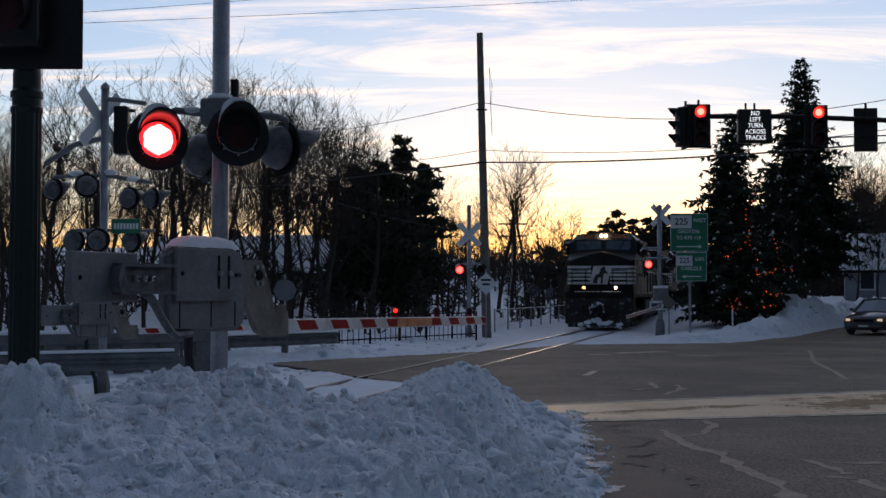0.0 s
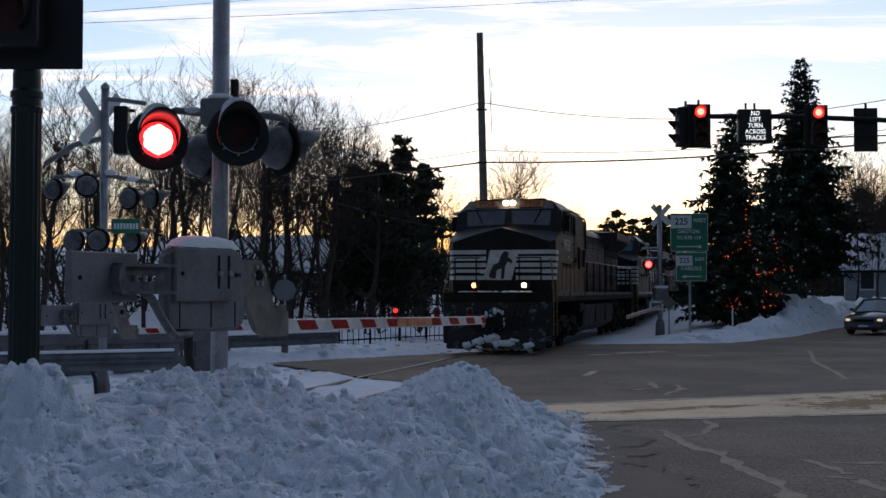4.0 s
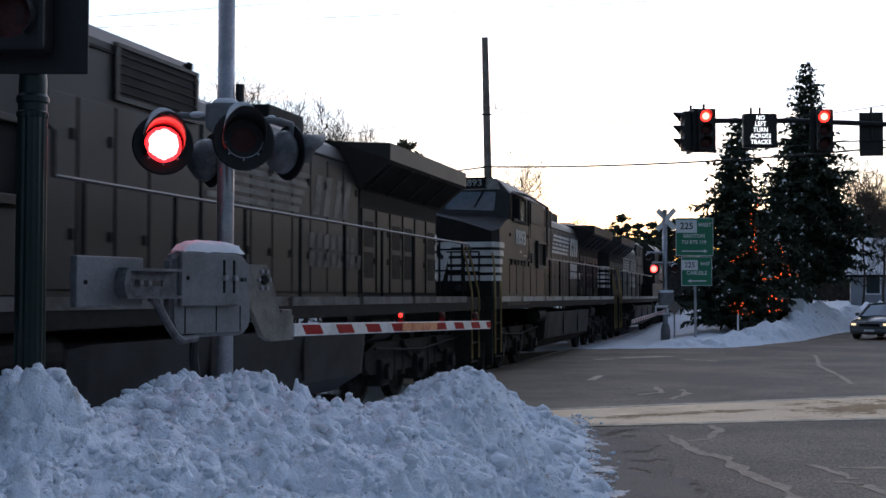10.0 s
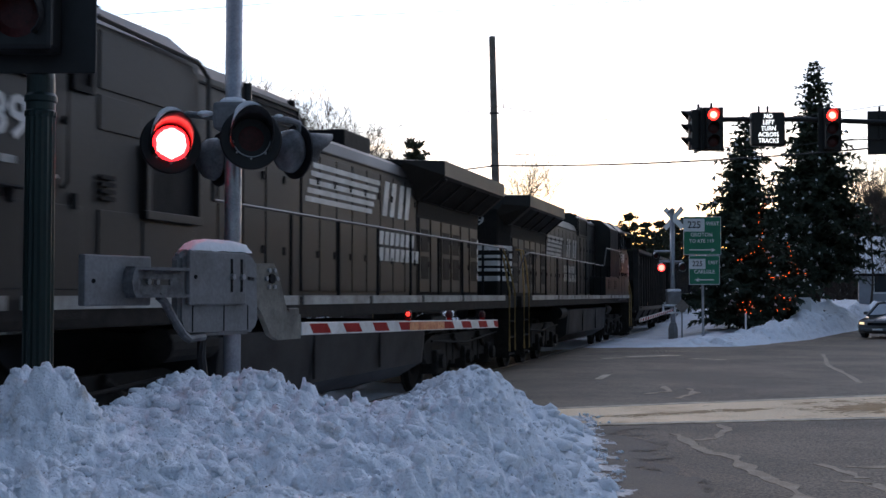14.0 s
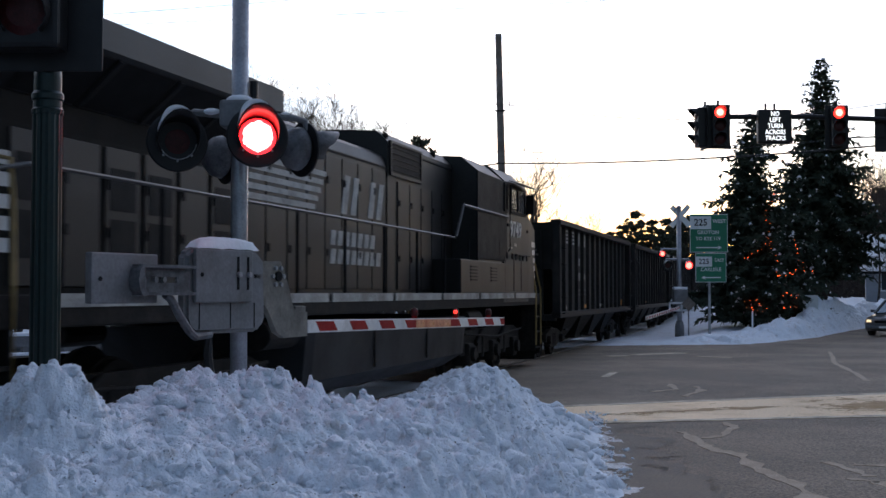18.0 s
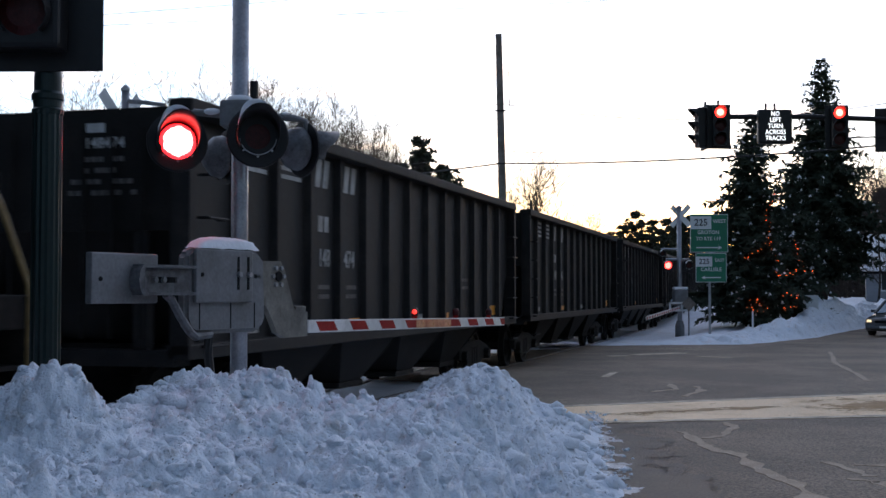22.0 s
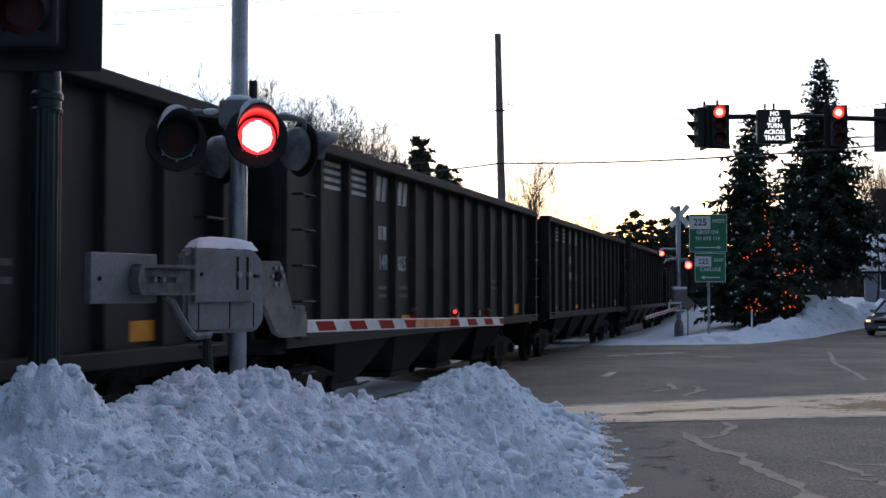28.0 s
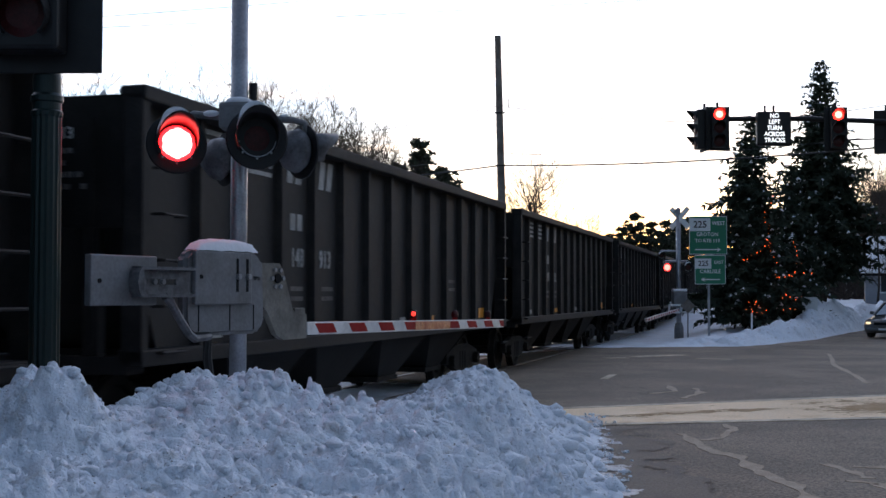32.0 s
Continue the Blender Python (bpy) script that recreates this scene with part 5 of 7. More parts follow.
def flasher(top, x, y, z, az, when_left=None, r=0.25, snow=True, grey=True, tilt=0.06, far=False):
    """One crossing lamp: round target plate, hood, dish-shaped back, lens. It faces -y, turned by az degrees."""
    m = pose(x, y, z, 0, 0, az)
    lr = r * 0.6
    bm = B()
    lathe(bm, [(lr + 0.005, -0.012), (r * 0.95, -0.012), (r, -0.004), (r, 0.01), (lr + 0.005, 0.01)], 36, m @ pose(0, 0, 0, -90))
    ob = part("target_plate", bm, BLACK, top, "round black target plate")
    bm = B()
    lathe(bm, [(lr + 0.012, 0.01), (r * 0.8, 0.05), (r * 0.72, 0.12), (r * 0.4, 0.19), (0.03, 0.21)], 28, m @ pose(0, 0, 0, -90))
    smooth(part("lamp_housing", bm, HOUSING if grey else BLACK, ob, "dull grey dished lamp housing"))
    # hood: a sleeve that is long above and open below
    bm = B()
    seg = 20
    rows = []
    for k in range(seg + 1):
        a = radians(-35 + 250 * k / seg)
        d = 0.12 + 0.2 * max(0.0, math.sin(a)) ** 0.7
        rows.append([bm.verts.new(m @ Vector((q * math.cos(a), -w, q * math.sin(a) + tilt * w))) for q, w in ((lr + 0.012, 0.0), (lr + 0.012, d), (lr + 0.022, d), (lr + 0.022, 0.0))])
    for a, b in zip(rows, rows[1:]):
        for i in range(4):
            bm.faces.new((a[i], b[i], b[(i + 1) % 4], a[(i + 1) % 4]))
    bmesh.ops.recalc_face_normals(bm, faces=bm.faces[:])
    smooth(part("hood", bm, HOOD_IN if when_left is not None else HOUSING, ob))
    if snow:
        bm = B()
        rows = []
        for k in range(11):
            a = radians(72 + 84 * k / 10)
            edge = math.sin(math.pi * k / 10)
            rows.append([bm.verts.new(m @ Vector((q * math.cos(a), -w, q * math.sin(a) + tilt * w))) for q, w in ((lr + 0.02, 0.02), (lr + 0.02, 0.3), (lr + 0.025 + 0.035 * edge, 0.31), (lr + 0.025 + 0.04 * edge, 0.02))])
        for a, b in zip(rows, rows[1:]):
            for i in range(4):
                bm.faces.new((a[i], b[i], b[(i + 1) % 4], a[(i + 1) % 4]))
        bmesh.ops.recalc_face_normals(bm, faces=bm.faces[:])
        smooth(part("snow_cap", bm, FRESH, ob, "strip of snow on the hood"))
    # bright rim round the lower half of the lens, with three studs
    bm = B()
    rim = [(lr * math.cos(a), -0.05, lr * math.sin(a)) for a in (radians(188 + 164 * k / 16) for k in range(17))]
    tube(bm, [m @ Vector(p) for p in rim], 0.004, 5)
    part("lens_rim", bm, GALV, ob)
    for a in (225, 270, 315):
        bm = B()
        p = m @ Vector(((lr + 0.012) * math.cos(radians(a)), -0.02, (lr + 0.012) * math.sin(radians(a))))
        cyl(bm, p, p + m.to_3x3() @ Vector((0, -0.03, 0)), 0.008, seg=6)
        part("stud", bm, GALV, ob)
    if when_left is None:
        bm = B()
        lathe(bm, [(0.0, -0.012), (lr * 0.7, -0.01), (lr, 0.0), (lr, 0.01), (0.0, 0.012)], 24, m @ pose(0, 0, 0, -90))
        part("lens", bm, LENS_OFF, ob, "unlit red lens")
    else:
        two_faced_lens(top, x, y, z, lr, az, when_left, far=far)
    return ob


def crossbuck(top, z, az, size=1.15, y=-0.1, x=0.0):
    for k, a in enumerate((45, -45)):
        bm = B()
        box(bm, (-size / 2, -0.008, -0.11), (size / 2, 0.008, 0.11), 0.004, pose(x, 0, z, 0, 0, az) @ Matrix.Translation((0, y - 0.02 * k, 0)) @ pose(0, 0, 0, 0, a))
        part("crossbuck_board", bm, SIGN_WHITE if k == 0 else SIGN_WHITE, top, "white crossbuck board")


def mast_base(top, h, r=0.065, foot=0.0):
    bm = B()
    cyl(bm, (0, 0, foot - 0.5), (0, 0, h), r, seg=20)
    smooth(part("mast", bm, GALV, top))
    bm = B()
    lathe(bm, [(r * 1.15, h - 0.03), (r * 1.15, h + 0.02), (r * 0.6, h + 0.07), (0.01, h + 0.09)], 16)
    part("mast_cap", bm, GALV, top)
    bm = B()
    lathe(bm, [(r * 2.0, foot - 0.5), (r * 1.9, foot + 0.1), (r * 1.35, foot + 0.3), (r * 1.2, foot + 0.32)], 8)
    part("mast_foot", bm, CASE, top)


def gate_machine(top, az, z, back=1.9, snow=True):
    """The gate's drive: case, cover plate, arm bracket, counterweight. Local x runs towards the arm."""
    m = pose(0, 0, z, 0, 0, 90 - az) @ Matrix.Translation((-0.12, 0.17, 0)) @ Matrix.Diagonal((0.85, 1, 1, 1))
    bm = B()
    extrude(bm, [(-0.8, 0.3), (-0.72, 0.35), (0.16, 0.35), (0.28, 0.28), (0.3, -0.18), (0.26, -0.25), (0.19, -0.285), (-0.69, -0.285), (-0.76, -0.25), (-0.8, -0.17)], 1, -0.33, -0.23)
    bmesh.ops.bevel(bm, geom=bm.edges[:], offset=0.03, segments=3, affect="EDGES")
    bmesh.ops.transform(bm, matrix=m, verts=bm.verts[:])
    case = part("gate_case", bm, CASE, top)
    bm = B()
    box(bm, (-0.3, -0.229, -0.22), (0.24, -0.02, 0.33), 0.03, m)
    part("gear_box", bm, CASE, case)
    for x in (-0.64, -0.22, 0.12):
        bm = B()
        box(bm, (x, -0.334, -0.25), (x + 0.01, -0.328, -0.06), 0, m)
        part("case_seam", bm, DARK, case)
    bm = B()
    box(bm, (-0.735, -0.372, -0.055), (0.04, -0.335, 0.34), 0.012, m)
    cover = part("cover_plate", bm, CASE, case, "flat grey cover plate with two slots")
    for x in (-0.17, -0.03):
        bm = B()
        box(bm, (x - 0.014, -0.376, 0.04), (x + 0.014, -0.371, 0.29), 0, m)
        part("slot", bm, DARK, cover)
        bm = B()
        cyl(bm, m @ Vector((x, -0.37, 0.155)), m @ Vector((x, -0.4, 0.155)), 0.022, seg=8)
        part("bolt", bm, GALV, cover)
    bm = B()
    cyl(bm, m @ Vector((-0.66, -0.37, 0.15)), m @ Vector((-0.66, -0.378, 0.15)), 0.016, seg=8)
    part("rivet", bm, DARK, cover)
    # arm bracket, curved down to the arm's root
    bm = B()
    extrude(bm, [(0.06, 0.265), (0.53, 0.27), (0.59, 0.21), (0.68, 0.03), (0.74, -0.1), (0.8, -0.14), (0.97, -0.14), (0.97, -0.34), (0.6, -0.345), (0.48, -0.3), (0.34, -0.12), (0.2, -0.02), (0.06, 0.0)], 1, -0.325, -0.275)
    bmesh.ops.transform(bm, matrix=m, verts=bm.verts[:])
    br = part("arm_bracket", bm, CASE_TAN, top, "tan-grey cast arm bracket")
    for k in range(7):
        a = k * math.tau / 6
        q = 0.075 if k < 6 else 0.0
        p = Vector((0.485 + q * 1.1 * math.cos(a), -0.32, 0.148 + q * math.sin(a)))
        bm = B()
        cyl(bm, m @ p, m @ (p + Vector((0, -0.025, 0))), 0.018 if k < 6 else 0.04, seg=8)
        part("bolt", bm, DARK if k == 6 else GALV, br)
    bm = B()
    box(bm, (0.12, -0.33, 0.13), (0.22, -0.323, 0.16), 0, m)
    part("slot", bm, DARK, br)
    bm = B()
    box(bm, (0.8, -0.31, -0.15), (0.97, -0.25, -0.09), 0.01, m)
    part("arm_clamp", bm, CASE_TAN, br)
    # counterweight and its slotted channel, round at the outer end
    left = -back
    bm = B()
    box(bm, (left, -0.335, -0.055), (left + 0.74, -0.275, 0.285), 0.012, m)
    part("counterweight", bm, CASE, top, "flat grey counterweight plate")
    bm = B()
    cyl(bm, m @ Vector((left + 0.09, -0.33, 0.11)), m @ Vector((left + 0.09, -0.342, 0.11)), 0.016, seg=8)
    part("rivet", bm, DARK, top)
    c0, c1 = left + 0.4, -0.8
    bm = B()
    for z0, z1 in ((0.19, 0.212), (0.0, 0.022)):
        box(bm, (c0 + 0.04, -0.42, z0), (c1, -0.337, z1), 0, m)
    for z0, z1 in ((0.022, 0.088), (0.128, 0.19)):
        box(bm, (c0 + 0.04, -0.36, z0), (c1, -0.342, z1), 0, m)
    box(bm, (c0 + 0.04, -0.36, 0.088), (c0 + 0.2, -0.342, 0.128), 0, m)
    box(bm, (c1 - 0.16, -0.36, 0.088), (c1, -0.342, 0.128), 0, m)
    extrude(bm, [(c0 + 0.05, 0.0), (c0 + 0.015, 0.04), (c0, 0.106), (c0 + 0.015, 0.17), (c0 + 0.05, 0.212), (c0 + 0.07, 0.212), (c0 + 0.07, 0.0)], 1, -0.43, -0.338)
    bm.verts.ensure_lookup_table()
    bmesh.ops.transform(bm, matrix=m, verts=bm.verts[-14:])
    ch = part("counterweight_channel", bm, HOUSING, top)
    for x in (c0 + 0.12, c0 + 0.26, c0 + 0.36):
        bm = B()
        cyl(bm, m @ Vector((x, -0.36, 0.108)), m @ Vector((x, -0.385, 0.108)), 0.02, seg=8)
        part("bolt", bm, CASE, ch)
    bm = B()
    tube(bm, [m @ Vector(p) for p in ((-1.1, -0.36, 0.005), (-1.03, -0.36, -0.03), (-0.92, -0.36, -0.15), (-0.8, -0.36, -0.26), (-0.7, -0.34, -0.3), (-0.45, -0.3, -0.29))], 0.03, 8)
    part("lower_strut", bm, HOUSING, top)
    bm = B()
    tube(bm, [m @ Vector(p) for p in ((-0.36, -0.22, -0.25), (-0.36, -0.22, -0.45), (-0.3, -0.22, -0.7), (-0.15, -0.25, -1.0), (-0.1, -0.25, -1.4))], 0.035, 8)
    part("cable", bm, CABLE, top, "thick black cable")
    if snow:
        bm = B()
        n = 14
        vs = [[bm.verts.new(m @ Vector((-0.68 + 0.82 * i / n, -0.365 + 0.15 * j / n, 0.345 + 0.085 * (max(0.0, 1 - (2 * i / n - 1) ** 4) * max(0.0, 1 - (2 * j / n - 1) ** 4)) ** 0.5 + 0.015 * noise.noise((i * 0.5, j * 0.5, 2))))) for i in range(n + 1)] for j in range(n + 1)]
        for j in range(n):
            for i in range(n):
                bm.faces.new((vs[j][i], vs[j][i + 1], vs[j + 1][i + 1], vs[j + 1][i]))
        smooth(part("snow_cap", bm, FRESH, top, "cushion of snow on the gate case"))


def gate_arm(top, p0, p1, h=0.115, lamps=True, first=0.16):
    """A tapering red and white arm from p0 to p1 in the mast's space, with small lamps on top."""
    p0, p1 = Vector(p0), Vector(p1)
    run = (p1 - p0).normalized()
    n = Vector((run.y, -run.x, 0)).normalized()
    L = (p1 - p0).length
    m = Matrix.Translation(p0) @ Matrix((run, -n, run.cross(-n))).transposed().to_4x4()
    arm = None
    bm = B()
    box(bm, (0, -0.02, -h / 2), (L, 0.02, h / 2), 0.008, m)
    arm = part("gate_arm", bm, ARM_WHITE, top, "white gate arm with slanting red bands")
    s = first
    while s < L - 0.1:
        e = min(s + 0.42, L - 0.02)
        bm = B()
        a = [(s, h * 0.38), (e, h * 0.38), (min(e + 0.1, L), -h * 0.38), (s + 0.1, -h * 0.38)]
        extrude(bm, a, 1, -0.0225, 0.0225)
        bmesh.ops.transform(bm, matrix=m, verts=bm.verts[:])
        part("red_band", bm, ARM_RED, arm)
        s += 0.813
    if lamps:
        # the orange glow on the arm, put into the colour of a thin sleeve
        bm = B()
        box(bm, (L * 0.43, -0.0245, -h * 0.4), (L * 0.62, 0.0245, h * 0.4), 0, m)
        part("painted_glow", bm, ARM_AMBER, arm, "orange glow painted as a strip on the arm")
        for k, q in enumerate((0.43, 0.66, 0.885)):
            p = m @ Vector((L * q, 0, h / 2))
            bm = B()
            box(bm, (-0.03, -0.03, 0.0), (0.03, 0.03, 0.035), 0.006, Matrix.Translation(p))
            part("lamp_base", bm, ARM_RED, arm)
            bm = B()
            lathe(bm, [(0.04, 0.03), (0.045, 0.06), (0.04, 0.1), (0.02, 0.12)], 12, Matrix.Translation(p))
            if k == 2:
                part("arm_light", bm, LENS_OFF, arm)
            else:
                part("arm_light", bm, LENS_OFF, arm)
                two_faced_lens(top, p.x, p.y - 0.05, p.z + 0.075, 0.026, 0, k == 0, small=True)
    return arm


# ---- the crossing's four masts ----
near = thing("crossing_signal", "galvanised crossing mast with flashing red lamps and lowered gate", "crossing signal", pose(-1.745, 9.5, 0), group="crossing signals")
mast_base(near, 5.4, 0.067, -0.45)
for x, y, z, az, left in ((-0.447, -0.2, 2.87, 20, True), (0.198, -0.35, 2.888, 14, False)):
    flasher(near, x, y, z, az, left, r=0.234, tilt=0.16)
for x, y, z, az in ((-0.17, 0.35, 2.81, 125), (0.48, 0.15, 2.85, 132)):
    flasher(near, x, y, z, az, None, r=0.22, snow=False)
bm = B()
tube(bm, [(-0.44, 0.0, 2.98), (-0.42, 0.0, 3.1), (-0.36, 0.0, 3.13), (-0.1, 0.0, 3.1), (0.1, 0.0, 3.1), (0.42, 0.06, 3.09), (0.5, 0.1, 3.07), (0.52, 0.12, 2.98)], 0.028, 8)
part("cross_arm", bm, CASE, near)
bm = B()
box(bm, (-0.14, -0.14, 3.0), (0.12, 0.12, 3.21), 0.03)
part("junction_box", bm, CASE, near)
bm = B()
cyl(bm, (0.1, 0.05, 3.2), (0.1, 0.05, 3.38), 0.035, seg=10)
part("conduit_stub", bm, BLACK, near)
for x, y, z, r in ((0.0, -0.02, 3.22, 0.09), (-0.22, 0, 3.13, 0.06), (0.35, 0.04, 3.12, 0.03)):
    bm = B()
    bmesh.ops.create_icosphere(bm, subdivisions=2, radius=r, matrix=Matrix.Translation((x, y, z)) @ Matrix.Diagonal((1.2, 1, 0.5, 1)))
    smooth(part("snow_cap", bm, FRESH, near, "lump of snow on the junction box"))
gate_machine(near, 28, 1.69)
gate_arm(near, (0.37, 1.25, 1.41), (2.335, 7.9, 1.30))

second = thing("crossing_signal", "galvanised crossing mast from behind with grey lamps and crossbuck", "crossing signal", pose(-5.95, 21.3, 0), group="crossing signals")
mast_base(second, 5.3, 0.07, 0.0)
crossbuck(second, 4.75, 62, 1.3, 0.12)
for x, y, z, az in ((-0.9, 0.1, 3.5, 150), (-0.25, -0.2, 3.55, 200), (0.42, 0.1, 3.35, 160), (0.82, 0.2, 3.35, 130), (-0.55, 0.1, 2.6, 170), (-0.05, -0.15, 2.6, 175), (0.48, 0.1, 2.6, 150)):
    flasher(second, x, y, z, az, None, r=0.21, snow=False)
for run, r in (([(-0.9, 0, 3.72), (0.0, 0, 3.75), (0.85, 0, 3.62)], 0.035), ([(-0.6, 0, 2.78), (0.9, 0, 2.78)], 0.03), ([(0.0, 0.0, 5.1), (0.4, -0.1, 5.05), (0.75, -0.1, 5.0)], 0.04),
               ([(0.05, 0.0, 4.42), (-0.5, 0.0, 4.3), (-1.05, 0.0, 3.95)], 0.05)):
    bm = B()
    tube(bm, run, r, 8)
    part("cross_arm", bm, CASE, second)
for x, y, z, r in ((-0.5, 0.0, 3.78, 0.1), (0.1, 0.0, 3.8, 0.1), (0.5, 0.0, 3.68, 0.09)):
    bm = B()
    bmesh.ops.create_icosphere(bm, subdivisions=2, radius=r, matrix=Matrix.Translation((x, y, z)) @ Matrix.Diagonal((1.3, 1, 0.6, 1)))
    smooth(part("snow_lump", bm, FRESH, second))
bm = B()
box(bm, (0.15, -0.09, 2.72), (0.66, -0.07, 2.98), 0.006)
plate = part("street_sign", bm, SIGN_GREEN, second, "green street name sign")
for k in range(8):
    bm = B()
    box(bm, (0.2 + 0.055 * k, -0.094, 2.8), (0.24 + 0.055 * k, -0.09, 2.9))
    part("letter_bar", bm, SIGN_WHITE, plate)
bm = B()
box(bm, (0.06, 0.3, 4.16), (0.32, 0.55, 5.03), 0.04)
rear = part("signal_housing", bm, BLACK, second, "black traffic signal head behind the mast")
for z in (4.34, 4.6, 4.86):
    bm = B()
    tube(bm, [(0.3, 0.42, z + 0.1), (0.42, 0.42, z + 0.09)], 0.03, 6)
    part("visor", bm, BLACK, rear)
gate_machine(second, 30, 1.2, 1.6, snow=False)
gate_arm(second, (0.5, 0.5, 1.0), (4.2, 11.6, 0.85), lamps=False)

# small glowing body added for an orange glow on this arm
bm = B()
lathe(bm, [(0.02, 0.0), (0.07, 0.02), (0.075, 0.09), (0.03, 0.13)], 12, Matrix.Translation((1.62, 3.86, 1.0)))
part("arm_light", bm, lamp_mat("glowing_orange_spot", (1.0, 0.2, 0.03), 2.2), second, "glowing orange spot added on the gate arm")

third = thing("crossing_signal", "far crossing mast with crossbuck and two red lamps", "crossing signal", pose(0.98, 45.7, 0), group="crossing signals")
mast_base(third, 4.9, 0.075, 0.1)
crossbuck(third, 3.85, 0, 1.15)
for x, left in ((-0.36, True), (0.43, False)):
    flasher(third, x, -0.2, 2.52, 0, left, r=0.25, far=True)
bm = B()
tube(bm, [(-0.4, 0, 2.72), (0.45, 0, 2.76)], 0.04, 8)
part("cross_arm", bm, GALV, third)

fourth = thing("crossing_signal", "crossing mast with crossbuck, red lamps and grey gate drive", "crossing signal", pose(8.92, 50.0, 0), group="crossing signals")
mast_base(fourth, 5.2, 0.1, 0.25)
crossbuck(fourth, 4.85, -38, 1.15, -0.12, 0.12)
for x, z, left, r in ((-0.5, 2.82, True, 0.25), (0.36, 2.82, False, 0.25), (-0.72, 3.3, False, 0.17)):
    flasher(fourth, x, -0.2, z, 0, left, r=r, far=True)
for run, r in (([(-0.75, 0, 3.5), (0.0, 0, 3.5)], 0.04), ([(-0.55, 0, 3.08), (0.4, 0, 3.08)], 0.04), ([(-0.2, -0.05, 5.1), (0.0, 0, 5.14)], 0.03)):
    bm = B()
    tube(bm, run, r, 8)
    part("cross_arm", bm, GALV, fourth)
bm = B()
box(bm, (-0.28, -0.35, 1.2), (0.3, 0.2, 1.85), 0.08)
part("gate_case", bm, CASE, fourth)
bm = B()
for z in (0.95, 1.25):
    box(bm, (-0.5, -0.45, z), (0.5, -0.4, z + 0.08))
for x in (-0.5, -0.02, 0.44):
    box(bm, (x, -0.45, 0.95), (x + 0.07, -0.4, 1.3))
part("guard_frame", bm, SIGN_WHITE, fourth, "white guard frame")
bm = B()
box(bm, (-0.27, -0.34, 1.84), (0.29, 0.19, 1.95), 0.05)
part("snow_cap", bm, FRESH, fourth)
gate_arm(fourth, (-0.1, -0.5, 1.1), (-3.3, -12.8, 0.93), lamps=False)

# ---- green traffic signal post in front ----
post = thing("traffic_signal", "dark green fluted post carrying black traffic signal heads", "traffic light", pose(-2.58, 7.5, 0))
bm = B()
seg = 32
prof = [(0.2, 0.0), (0.2, 0.5), (0.13, 0.75), (0.095, 0.8), (0.09, 2.78), (0.09, 2.81), (0.097, 2.82), (0.097, 2.845), (0.088, 2.855), (0.088, 2.9), (0.099, 2.91), (0.099, 2.94), (0.085, 2.96), (0.085, 3.05), (0.07, 3.2), (0.07, 4.9)]
vs = lathe(bm, prof, seg)
for i, v in enumerate(vs):
    z = v.co.z
    if 0.8 <= z <= 2.83 and (i % 2):
        v.co.x *= 0.93
        v.co.y *= 0.93
part("post", bm, GREEN_POST, post)
bm = B()
box(bm, (-0.42, -0.1, 3.07), (0.37, -0.08, 4.6), 0.01)
part("backplate", bm, BLACK, post)
bm = B()
box(bm, (-0.3, -0.3, 3.18), (0.16, -0.1, 4.5), 0.03)
head = part("signal_housing", bm, BLACK, post)
for z in (3.4, 3.84, 4.28):
    bm = B()
    lathe(bm, [(0.0, 0.02), (0.1, 0.015), (0.15, 0.0), (0.15, -0.01), (0.0, -0.01)], 24, pose(-0.05, -0.3, z, 90))
    part("lens", bm, LENS_OFF, head, "unlit signal lens")
    bm = B()
    rows = []
    for k in range(17):
        a = radians(-50 + 280 * k / 16)
        d = 0.06 + 0.22 * max(0.0, math.sin(a) + 0.3) / 1.3
        rows.append([bm.verts.new(Vector((-0.05 + q * math.cos(a), -0.3 - w, z + q * math.sin(a)))) for q, w in ((0.16, 0.0), (0.16, d), (0.168, d), (0.168, 0.0))])
    for a, b in zip(rows, rows[1:]):
        for i in range(4):
            bm.faces.new((a[i], b[i], b[(i + 1) % 4], a[(i + 1) % 4]))
    part("visor", bm, BLACK, head)

